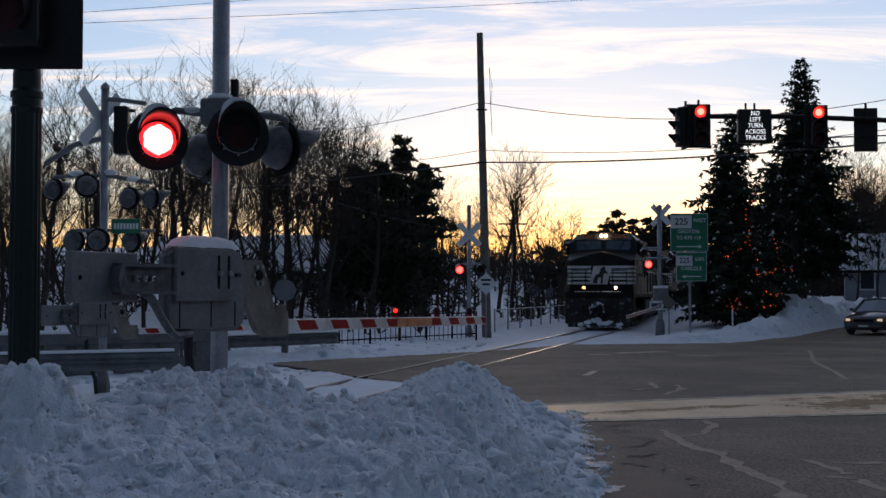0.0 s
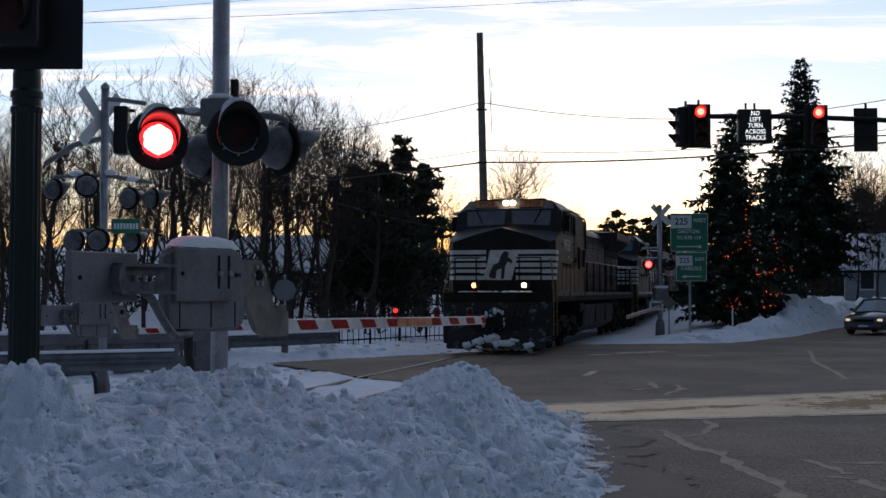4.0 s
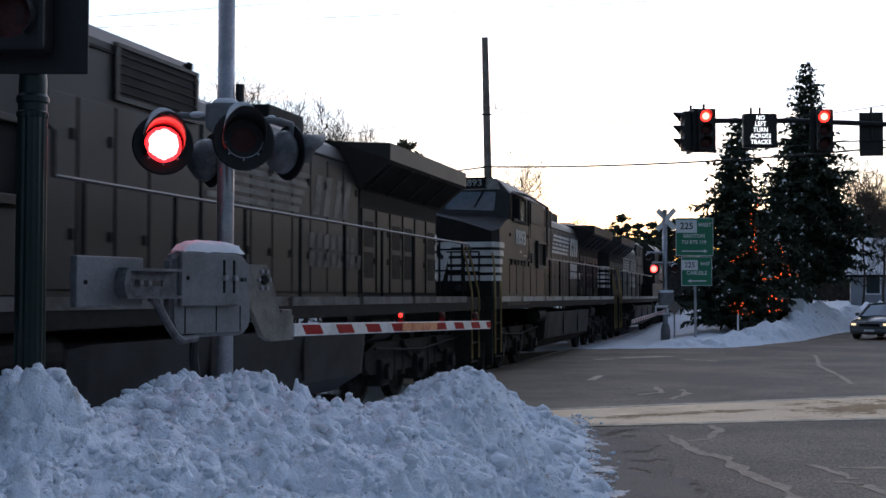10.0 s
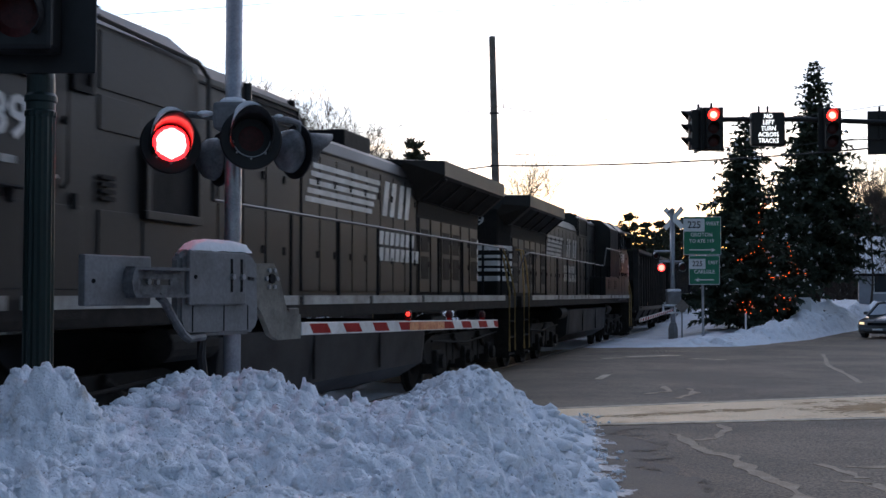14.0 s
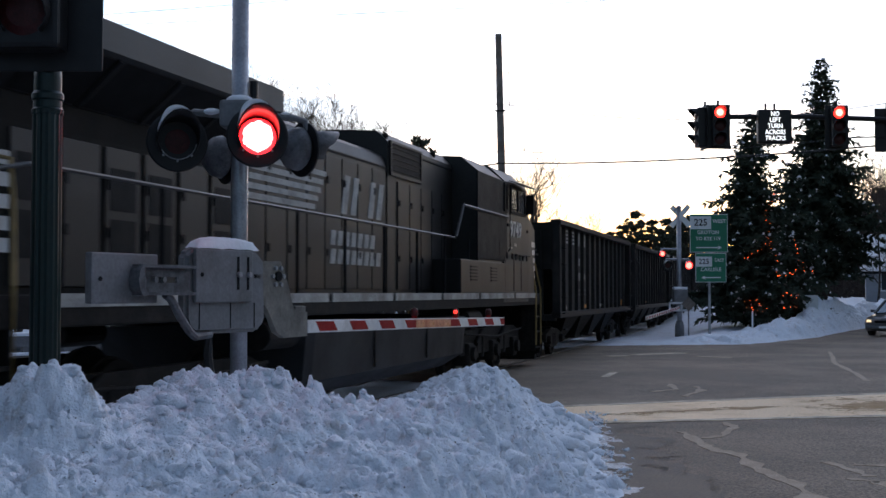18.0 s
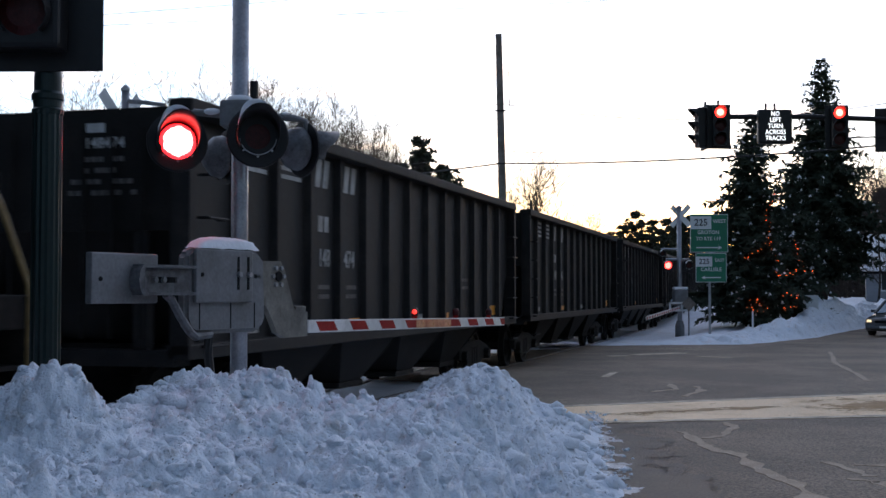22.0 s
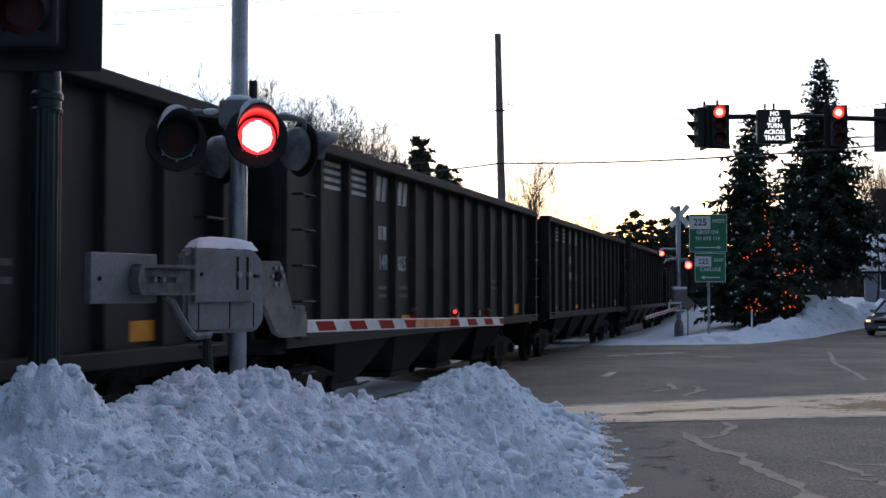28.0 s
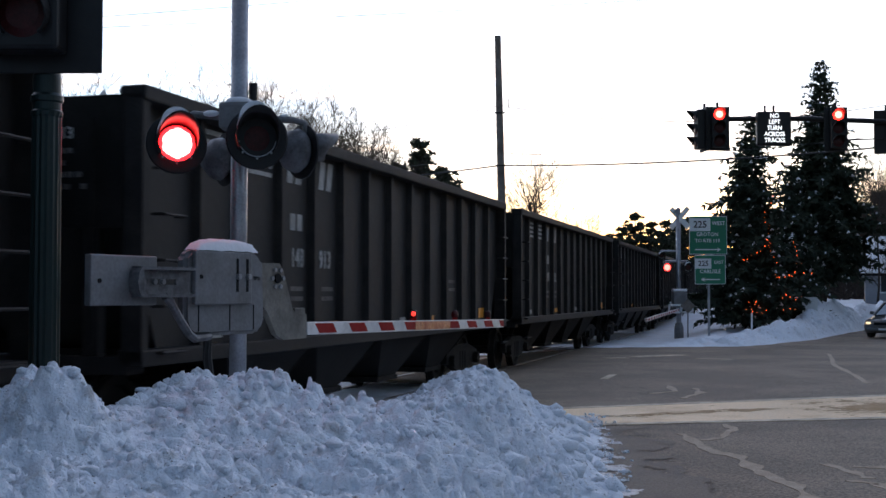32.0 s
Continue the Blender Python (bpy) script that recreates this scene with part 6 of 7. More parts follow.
# ---- overhead signals on their arm ----
def signal_head(top, x, z, y=0.0, az=0.0, lit=True):
    m = pose(x, y, z, 0, 0, az)
    bm = B()
    box(bm, (-0.32, 0.02, -0.6), (0.32, 0.035, 0.6), 0.02, m)
    plate = part("backplate", bm, BLACK, top)
    bm = B()
    box(bm, (-0.18, -0.2, -0.54), (0.18, 0.02, 0.54), 0.03, m)
    part("signal_housing", bm, BLACK, plate)
    for k, zz in enumerate((0.36, 0.0, -0.36)):
        bm = B()
        lathe(bm, [(0.0, 0.03), (0.09, 0.022), (0.15, 0.0), (0.15, -0.01), (0.0, -0.01)], 20, m @ pose(0, -0.2, zz, 90))
        on = lit and k == 0
        part("lens", bm, SIGNAL_RED if on else LENS_OFF, plate, "lit red signal lens" if on else "unlit signal lens")
        if on:
            bm = B()
            lathe(bm, [(0.0, 0.05), (0.06, 0.044), (0.095, 0.03)], 16, m @ pose(0, -0.2, zz, 90))
            part("lens_core", bm, SIGNAL_CORE, plate)
        bm = B()
        rows = []
        for q in range(13):
            a = radians(-20 + 220 * q / 12)
            d = 0.05 + 0.2 * max(0.0, math.sin(a))
            rows.append([bm.verts.new(m @ Vector((r * math.cos(a), -0.2 - w, zz + r * math.sin(a)))) for r, w in ((0.16, 0.0), (0.16, d), (0.168, d), (0.168, 0.0))])
        for a, b in zip(rows, rows[1:]):
            for i in range(4):
                bm.faces.new((a[i], b[i], b[(i + 1) % 4], a[(i + 1) % 4]))
        part("visor", bm, BLACK, plate)
    bm = B()
    cyl(bm, m @ Vector((0, 0.05, -0.2)), m @ Vector((0, 0.05, 0.72)), 0.035, seg=8)
    part("hanger", bm, BLACK, plate)


gantry = thing("signal_mast_arm", "black mast arm over the road with red traffic signals", "traffic light", pose(0, 33, 0))
bm = B()
tube(bm, [(6.75, 0.12, 6.50), (9.5, 0.12, 6.50), (12.0, 0.12, 6.40), (15.8, 0.12, 6.15)], 0.07, 12)
part("arm", bm, BLACK, gantry)
bm = B()
tube(bm, [(9.9, 0.14, 5.9), (12.2, 0.14, 5.98), (15.8, 0.14, 6.05)], 0.02, 6)
part("stay", bm, BLACK, gantry)
bm = B()
lathe(bm, [(0.25, -0.1), (0.22, 0.3), (0.15, 0.5), (0.12, 7.0), (0.05, 7.1)], 16, Matrix.Translation((15.8, 0.1, 0)))
part("pole", bm, BLACK, gantry)
signal_head(gantry, 6.98, 6.22)
signal_head(gantry, 6.62, 6.22, 0.25, -82, False)
signal_head(gantry, 10.18, 6.20)
signal_head(gantry, 11.62, 6.15, 0.3, 175, False)
bm = B()
box(bm, (8.0, -0.22, 5.73), (8.92, 0.05, 6.66), 0.06)
panel = part("message_sign", bm, BLACK, gantry, "black lit message sign")
for x in (8.28, 8.52):
    bm = B()
    cyl(bm, (x, 0.1, 6.6), (x, 0.1, 6.86), 0.03, seg=8)
    part("hanger", bm, BLACK, panel)
for k, w in enumerate(("NO", "LEFT", "TURN", "ACROSS", "TRACKS")):
    letters("lit_letters", w, 0.17, LED_WHITE, panel, Matrix.Translation((8.46, -0.226, 6.53 - 0.165 * k)), "lit white letters", squeeze=0.88, bold=0.004)

# ---- route signs ----
signs = thing("route_sign", "two green route signs with white writing on a steel post", "road sign", pose(9.3, 46, 0))
bm = B()
box(bm, (0.0, 0.02, -0.2), (0.09, 0.08, 4.6), 0.01)
part("sign_post", bm, GALV, signs)
for (x0, x1, z0, z1), lines, arrow in (((-0.66, 0.72, 3.25, 4.65), (("225", -0.27, 4.35, 0.36, SIGN_INK), ("WEST", 0.42, 4.4, 0.2, SIGN_WHITE), ("GROTON", 0.0, 3.98, 0.2, SIGN_WHITE), ("TO RTE 119", 0.0, 3.74, 0.19, SIGN_WHITE)), 1),
                                       ((-0.46, 0.66, 2.12, 3.18), (("225", -0.16, 2.88, 0.28, SIGN_INK), ("EAST", 0.42, 2.93, 0.17, SIGN_WHITE), ("CARLISLE", 0.1, 2.58, 0.2, SIGN_WHITE)), -1)):
    bm = B()
    box(bm, (x0 - 0.02, 0.0, z0 - 0.02), (x1 + 0.02, 0.018, z1 + 0.02), 0.01)
    board = part("sign_board", bm, SIGN_WHITE, signs, "green sign board with white border")
    bm = B()
    box(bm, (x0, -0.006, z0), (x1, 0.0, z1), 0.0)
    part("sign_face", bm, SIGN_GREEN, board)
    q = lines[0]
    bm = B()
    w, hh = q[3] * 1.08, q[3] * 0.68
    box(bm, (q[1] - w, -0.012, q[2] - hh), (q[1] + w, -0.006, q[2] + hh), 0.0)
    part("route_shield", bm, SIGN_WHITE, board)
    for text, x, z, size, m in lines:
        letters("sign_letters", text, size, m, board, Matrix.Translation((x, -0.016, z)), squeeze=0.95)
    za = z0 + 0.16
    bm = B()
    a0, a1 = (x0 + 0.2, x1 - 0.2) if arrow > 0 else (x1 - 0.2, x0 + 0.2)
    extrude(bm, [(a0, za - 0.02), (a1 - arrow * 0.12, za - 0.02), (a1 - arrow * 0.16, za - 0.08), (a1, za), (a1 - arrow * 0.16, za + 0.08), (a1 - arrow * 0.12, za + 0.02), (a0, za + 0.02)], 1, -0.016, -0.01)
    part("arrow", bm, SIGN_WHITE, board)


def small_sign(name, label, x, y, z0, post_h, shape, size, material, zc=None, bars=0):
    top = thing(name, label, "road sign", pose(x, y, z0))
    bm = B()
    cyl(bm, (0, 0.03, -0.3), (0, 0.03, post_h), 0.03, seg=8)
    part("sign_post", bm, GALV, top)
    zc = zc if zc is not None else post_h - size
    bm = B()
    cyl(bm, (0, 0.0, zc), (0, -0.012, zc), size, seg=shape)
    if shape == 4:
        bmesh.ops.rotate(bm, cent=(0, 0, zc), matrix=Matrix.Rotation(0, 3, "Y"), verts=bm.verts[:])
    p = part("sign_plate", bm, material, top)
    for k in range(bars):
        bm = B()
        box(bm, (-size * 0.45 + 0.05 * k, -0.018, zc + 0.1 - 0.16 * k), (size * 0.45 - 0.05 * k, -0.012, zc + 0.18 - 0.16 * k))
        part("letter_bar", bm, SIGN_INK, p)
    return top


small_sign("warning_sign", "white diamond sign with dark lettering on the pole", 1.6, 45.2, -0.05, 2.6, 4, 0.42, SIGN_WHITE, 2.05, 2)
small_sign("stop_sign", "octagonal sign seen from its grey back", -4.55, 35, 0.0, 2.2, 8, 0.33, SIGN_BACK, 1.75)
small_sign("diamond_sign", "far diamond warning sign seen from behind", 5.6, 75, 0.0, 2.6, 4, 0.5, SIGN_BACK, 1.75)
small_sign("round_sign", "far round sign seen from behind", 6.65, 75, 0.0, 2.5, 16, 0.36, SIGN_BACK, 1.6)
# ---- poles and wires ----
pole = thing("utility_pole", "tall weathered wooden utility pole leaning slightly", "utility pole", pose(1.66, 46.0, 0))
bm = B()
n = 14
tube(bm, [(-0.26 * i / n, 0, -0.3 + 11.85 * i / n) for i in range(n + 1)], 0.155, 14)
for v in bm.verts:
    a = (v.co.z + 0.3) / 11.85
    v.co.x = -0.26 * a + (v.co.x + 0.26 * a) * (1.2 - 0.42 * a)
    v.co.y *= 1.2 - 0.42 * a
part("shaft", bm, WOOD, pole)
for z in (8.6, 6.6):
    bm = B()
    cyl(bm, (-0.26 * z / 11.6 - 0.2, -0.12, z), (-0.26 * z / 11.6 + 0.2, -0.12, z), 0.03, seg=8)
    part("wire_bracket", bm, DARK, pole)
bm = B()
tube(bm, [(0.16, -0.1, 8.8), (0.2, -0.12, 9.5), (0.1, -0.1, 10.2), (0.14, -0.1, 9.0), (0.2, -0.1, 7.6)], 0.012, 5)
part("drop_wire", bm, CABLE, pole)

far_pole = thing("utility_pole", "distant wooden utility pole with two crossarms", "utility pole", pose(6.75, 118, 0))
bm = B()
cyl(bm, (0, 0, -0.3), (0, 0, 9.0), 0.16, 0.12, 10)
part("shaft", bm, WOOD, far_pole)
for z in (8.2, 7.0):
    bm = B()
    box(bm, (-1.4, -0.08, z), (1.4, 0.08, z + 0.16), 0.0)
    part("crossarm", bm, WOOD, far_pole)


def at_px(x, y, d):
    """A place d metres deep that lies in the direction of a point of the opening view."""
    return Vector(((x - 784) / 2151 * d, d, 1.708 + (516.4 - y) / 2151 * d))


def wire(a, b, sag, r, label="thin black cable strung overhead"):
    pts = []
    for i in range(25):
        t = i / 24
        p = a.lerp(b, t)
        p.z -= sag * 4 * t * (1 - t)
        pts.append(p)
    bm = B()
    tube(bm, pts, r, 5)
    tagged(part("overhead_cable", bm, CABLE), label, "cable", group="overhead cables")


P1, P2, P3 = at_px(853, 180, 46), at_px(856, 287, 46), at_px(854, 265, 46)
wire(P2, at_px(1720, 236, 36), 0.25, 0.03, "thick black cable strung overhead")
wire(P2, at_px(60, 352, 70), 0.3, 0.03, "thick black cable strung overhead")
wire(P1, at_px(1720, 145, 40), 0.9, 0.014)
wire(P1, at_px(420, 245, 80), 0.35, 0.014)
wire(P3, at_px(1720, 205, 40), 0.5, 0.012)
wire(P3, at_px(520, 285, 80), 0.4, 0.012)
wire(at_px(-60, 32, 30), at_px(700, -26, 44), 0.05, 0.007)
wire(at_px(-60, 46, 30), at_px(1150, -10, 44), 0.05, 0.007)
wire(at_px(590, 357, 50), at_px(790, 405, 55), 0.1, 0.02)


# ---- bare trees ----
def bare_tree_mesh(name, h, seed, spread=0.5, levels=5, thin=1.0, upright=0.5):
    rnd = random.Random(seed)
    wood, twigs = ([], []), ([], [])

    def limb(p, d, length, r, level):
        vs, fs = wood if level < 2 else twigs
        steps = 5 if level < 2 else 4 if level < 3 else 3
        seg = 6 if level < 2 else 4 if level < 3 else 3
        base = len(vs)
        pts = [p]
        q = Vector(p)
        dd = Vector(d)
        for i in range(steps):
            wob = 0.08 if level == 0 else 0.3
            dd = (dd + Vector((rnd.gauss(0, wob), rnd.gauss(0, wob), rnd.gauss(0.07, wob * 0.6)))).normalized()
            q = q + dd * (length / steps)
            pts.append(Vector(q))
        end = r * (0.5 if level == 0 else 0.4)
        for i, c in enumerate(pts):
            rr = r + (end - r) * i / steps
            for k in range(seg):
                a = k * math.tau / seg
                ax = dd.orthogonal().normalized()
                ay = dd.cross(ax)
                vs.append(c + (ax * math.cos(a) + ay * math.sin(a)) * rr)
        for i in range(steps):
            for k in range(seg):
                a, b = base + i * seg + k, base + i * seg + (k + 1) % seg
                fs.append((a, b, b + seg, a + seg))
        if level >= levels:
            return
        n = (12, 6, 4, 3, 2, 2)[level]
        for i in range(n):
            t = rnd.uniform(0.4 if level == 0 else 0.25, 1.0)
            k = min(steps - 1, int(t * steps))
            c = pts[k].lerp(pts[k + 1], t * steps - k)
            a = rnd.uniform(0, math.tau)
            out = Vector((math.cos(a), math.sin(a), rnd.uniform(-0.1, 0.6)))
            nd = (dd * upright + out * spread + Vector((0, 0, 0.15))).normalized()
            limb(c, nd, length * (rnd.uniform(0.26, 0.48) if level == 0 else rnd.uniform(0.42, 0.68)), max(0.0095 * thin, (r + (end - r) * t) * (rnd.uniform(0.38, 0.55) if level else rnd.uniform(0.28, 0.45))), level + 1)

    limb(Vector((0, 0, -0.3)), Vector((0, 0, 1)), h * 0.78, h * 0.012 * thin, 0)
    out = []
    for kind, (vs, fs) in (("trunk", wood), ("twigs", twigs)):
        me = bpy.data.meshes.new(name + "_" + kind)
        me.from_pydata(vs, [], fs)
        me.materials.append(BARK)
        for p in me.polygons:
            p.use_smooth = True
        out.append(me)
    return out


def plant(mesh, x, y, z, rz, scale, label, name="bare_tree", group="bare trees"):
    top = thing(name, label, "tree", pose(x, y, z, 0, 0, rz), group=group)
    for kind, me in zip(("trunk", "crown"), mesh):
        ob = new(kind, me)
        ob.parent = top
        ob.scale = (scale, scale, scale)
    return top


rnd = random.Random(5)
tree_meshes = [bare_tree_mesh("bare_crown", 12, s, 0.62, 4, 1.15, 0.75) for s in (1, 2, 3, 4, 5)]
slim_meshes = [bare_tree_mesh("slim_crown", 9, s, 0.62, 3, 1.15, 0.85) for s in (11, 12, 13)]


def tree_at(px, top_px, d, slim=False):
    p = at_px(px, top_px, d)
    h = (p.z - 0.1) * (1.0 if slim else 1.08 if px > 260 else 0.98)
    meshes = slim_meshes if slim else tree_meshes
    k = rnd.randrange(len(meshes))
    me = meshes[k]
    top = max(v.co.z for q in me for v in q.vertices)
    plant(me, p.x, p.y, 0.0, rnd.uniform(0, 360), h / top, "leafless dark tree with fine twigs in the snow")


for px, py, d in ((20, 130, 42), (70, 60, 40), (120, 150, 55), (160, 100, 60), (205, 150, 48), (250, 140, 66), (290, 120, 58), (335, 92, 55), (370, 100, 70), (410, 110, 60), (445, 130, 55), (470, 150, 72), (505, 150, 58), (530, 165, 64), (565, 170, 56), (590, 190, 66),
                  (630, 240, 70), (655, 205, 62), (680, 225, 78), (730, 280, 85), (770, 300, 90), (800, 350, 80), (830, 340, 95), (-40, 100, 50), (-90, 120, 45), (100, 190, 75), (180, 200, 80), (230, 210, 85), (310, 200, 85), (390, 190, 90), (480, 210, 85), (550, 230, 88), (610, 250, 92)):
    tree_at(px, py, d)
rnd = random.Random(77)
for i in range(14):
    px = rnd.uniform(-100, 610)
    tree_at(px, 120 + 0.12 * max(0, px - 250) + rnd.uniform(-10, 90), rnd.uniform(48, 85))
for px, py, d in ((880, 240, 85), (905, 235, 80), (935, 250, 90), (965, 330, 110), (985, 335, 105), (1000, 360, 120), (860, 330, 100), (840, 380, 90)):
    tree_at(px, py, d, True)
for px, py, d in ((1490, 250, 95), (1520, 280, 100), (1545, 300, 90), (1570, 310, 95), (1600, 290, 100), (1515, 350, 85), (1555, 360, 80), (1500, 290, 105), (1535, 270, 98), (1560, 260, 92), (1580, 280, 88)):
    tree_at(px, py, d)


# ---- evergreens ----
def spruce(x, y, z, h, w, seed, label, lights=False, name="spruce", snow=True, droop=0.25, first=0.06, shape=0.7, dense=3.1, ragged=0.62):
    rnd = random.Random(seed)
    top = thing(name, label, "conifer tree", pose(x, y, z))
    bm = B()
    cyl(bm, (0, 0, -0.4), (0, 0, h * 0.97), h * 0.014 + 0.05, 0.02, 8)
    part("trunk", bm, BARK, top)
    vs, fs, sv, sf, spots = [], [], [], [], []
    tiers = int(h * dense)
    for t in range(tiers):
        f = first + (0.985 - first) * (t / tiers) ** 0.95
        zz = h * f
        reach = w * (1 - f) ** shape * rnd.uniform(ragged, 1.12)
        n = max(5, int(9 * (1 - f) + 5))
        a0 = rnd.uniform(0, math.tau)
        for k in range(n):
            a = a0 + math.tau * k / n + rnd.gauss(0, 0.22)
            L = reach * rnd.uniform(0.5, 1.25) + 0.12
            d = Vector((math.cos(a), math.sin(a), 0))
            side = Vector((-d.y, d.x, 0))
            m = max(3, int(L * 4.2))
            for j in range(m):
                u = (j + 0.6) / m
                c = d * (L * u) + Vector((0, 0, zz + 0.12 * L * u - droop * L * u * u + rnd.gauss(0, 0.04)))
                ww = (0.3 + 0.5 * (1 - u)) * min(1.0, 0.35 * L + 0.25)
                for q in range(9):
                    e = (d * rnd.uniform(0.1, 0.7) + side * rnd.uniform(-1, 1) * 1.1 + Vector((0, 0, rnd.uniform(-0.75, 0.3)))).normalized() * ww * rnd.uniform(0.6, 1.2)
                    b = len(vs)
                    o = e.cross(Vector((rnd.gauss(0, 1), rnd.gauss(0, 1), rnd.gauss(0, 1)))).normalized() * ww * 0.15
                    vs.extend((c - o, c + o, c + e * 0.6 + o * 0.8, c + e, c + e * 0.6 - o * 0.8))
                    fs.append((b, b + 1, b + 2, b + 3, b + 4))
                if snow and rnd.random() < 0.28 and u > 0.3:
                    b = len(sv)
                    r = rnd.uniform(0.04, 0.12)
                    up = c + Vector((0, 0, 0.05))
                    ring = [up + d * (r * math.cos(g)) + side * (r * 1.2 * math.sin(g)) - Vector((0, 0, 0.04 + 0.05 * rnd.random())) for g in (0, 1.05, 2.1, 3.14, 4.2, 5.24)]
                    sv.extend([up + Vector((0, 0, 0.05))] + ring)
                    sf.extend((b, b + 1 + g, b + 1 + (g + 1) % 6) for g in range(6))
                if lights and u > 0.75:
                    spots.append(c)
    me = bpy.data.meshes.new("crown")
    me.from_pydata(vs, [], fs)
    me.materials.append(NEEDLE if name == "spruce" else PINE)
    new("crown", me).parent = top
    if sv:
        me = bpy.data.meshes.new("branch_snow")
        me.from_pydata(sv, [], sf)
        me.materials.append(FRESH)
        ob = new("branch_snow", me)
        ob.parent = top
        tagged(ob, "patches of snow on the boughs", kind="stuff")
    return top, spots


lit_tree, spots = spruce(12.4, 52, 0.25, 9.4, 2.9, 3, "dark spruce hung with small orange lights", True, ragged=0.8, shape=0.72)
big_tree, _ = spruce(17.75, 60, 0.9, 12.7, 3.8, 4, "tall dark spruce with snow on its boughs", first=0.14, shape=0.8, ragged=0.76)
spruce(15.2, 56, 0.5, 7.5, 2.0, 9, "dark bushy spruce between two taller trees")
# strings of small lights wound down the front of the tree
rnd = random.Random(8)
string = thing("light_string", "string of tiny orange lights wound round the spruce", "fairy lights", pose(12.4, 52, 0.25))
# swags as (metres across the tree, height above its foot)
SWAGS = [[(0.45, 5.4), (0.1, 4.6), (0.35, 4.1), (0.2, 3.5)], [(0.2, 3.5), (-0.25, 3.1), (-0.85, 2.7)], [(0.2, 3.5), (0.5, 3.0), (0.6, 2.7)],
         [(1.3, 3.6), (1.45, 2.9), (1.7, 2.4), (2.15, 2.15)], [(0.45, 2.25), (0.8, 2.1), (1.1, 2.25), (1.35, 2.45)], [(-0.65, 1.1), (-0.3, 1.15), (0.0, 0.9)],
         [(-0.6, 0.85), (-0.2, 0.75), (0.2, 0.8)], [(0.75, 1.4), (1.3, 1.3), (1.6, 1.5)], [(0.7, 0.8), (1.0, 0.85), (1.35, 0.95)]]
toward, across = Vector((-0.23, -0.973, 0)), Vector((0.973, -0.23, 0))
for swag in SWAGS:
    for (u0, z0), (u1, z1) in zip(swag, swag[1:]):
        n = max(3, round(math.hypot(u1 - u0, z1 - z0) / 0.2))
        for i in range(n):
            u, z = 0.4 + u0 + (u1 - u0) * i / n + rnd.gauss(0, 0.05), z0 + (z1 - z0) * i / n + rnd.gauss(0, 0.05)
            r = 2.9 * (1 - z / 9.4) ** 0.7 * rnd.uniform(0.98, 1.1) + 0.14
            bm = B()
            bmesh.ops.create_icosphere(bm, subdivisions=1, radius=rnd.choice((0.009, 0.013, 0.018)), matrix=Matrix.Translation(across * u + toward * math.sqrt(max(0.2, r * r - u * u)) + Vector((0, 0, z))))
            part("bulb", bm, FAIRY, string)

# dark pine among the bare trees, and far evergreens
def pine(x, y, h, w, seed, label, low=0.15):
    """An uneven pine: level limbs of all lengths, with tufts of needles along their outer halves."""
    rnd = random.Random(seed)
    top = thing("pine", label, "conifer tree", pose(x, y, 0))
    bm = B()
    cyl(bm, (0, 0, -0.4), (0, 0, h * 0.98), h * 0.014 + 0.04, 0.03, 7)
    vs, fs = [], []
    for t in range(int(h * 12)):
        f = low + (0.98 - low) * rnd.random()
        a = rnd.uniform(0, math.tau)
        bulge = min(1.0, (1 - f) * 2.6 + 0.12) * (0.75 + 0.25 * math.sin(f * 17 + seed))
        L = w * bulge * rnd.uniform(0.35, 1.15)
        d = Vector((math.cos(a), math.sin(a), 0))
        rise = rnd.uniform(-0.08, 0.3)
        tip = Vector((0, 0, h * f)) + d * L + Vector((0, 0, rise * L))
        cyl(bm, (0, 0, h * f), tip, 0.035, 0.012, 4, False)
        m = max(2, int(L * 2.6))
        for j in range(m):
            u = 0.3 + 0.75 * (j + rnd.random()) / m
            c = Vector((0, 0, h * f)).lerp(tip, u) + Vector((rnd.gauss(0, 0.16), rnd.gauss(0, 0.16), rnd.gauss(0.03, 0.06)))
            for q in range(20):
                e = Vector((rnd.gauss(0, 1), rnd.gauss(0, 1), rnd.gauss(0.25, 0.5))).normalized() * rnd.uniform(0.2, 0.46)
                o = e.orthogonal().normalized() * 0.055
                b = len(vs)
                vs.extend((c - o, c + o, c + e * 0.6 + o * 1.2, c + e, c + e * 0.6 - o * 1.2))
                fs.append((b, b + 1, b + 2, b + 3, b + 4))
    part("trunk", bm, BARK, top)
    me = bpy.data.meshes.new("crown")
    me.from_pydata(vs, [], fs)
    me.materials.append(PINE)
    new("crown", me).parent = top


for px, py, d, w, s in ((712, 238, 72, 2.5, 21), (640, 300, 74, 2.4, 22), (752, 290, 75, 1.9, 23), (676, 285, 70, 2.6, 32), (620, 330, 66, 1.9, 33), (735, 330, 70, 2.4, 34), (655, 340, 68, 2.6, 35), (700, 350, 66, 2.6, 36), (1092, 372, 130, 3.2, 24), (1145, 385, 130, 3.6, 25), (1070, 398, 128, 3.2, 37), (1120, 388, 126, 3.4, 38), (1165, 392, 124, 3.4, 39), (1045, 410, 140, 4, 26), (1010, 425, 140, 4.4, 27), (970, 440, 120, 3.6, 28), (1180, 380, 120, 3.4, 29), (1525, 330, 110, 3.0, 30)):
    p = at_px(px, py, d)
    pine(p.x, p.y, p.z, w, s, "dark evergreen against the sunset sky")

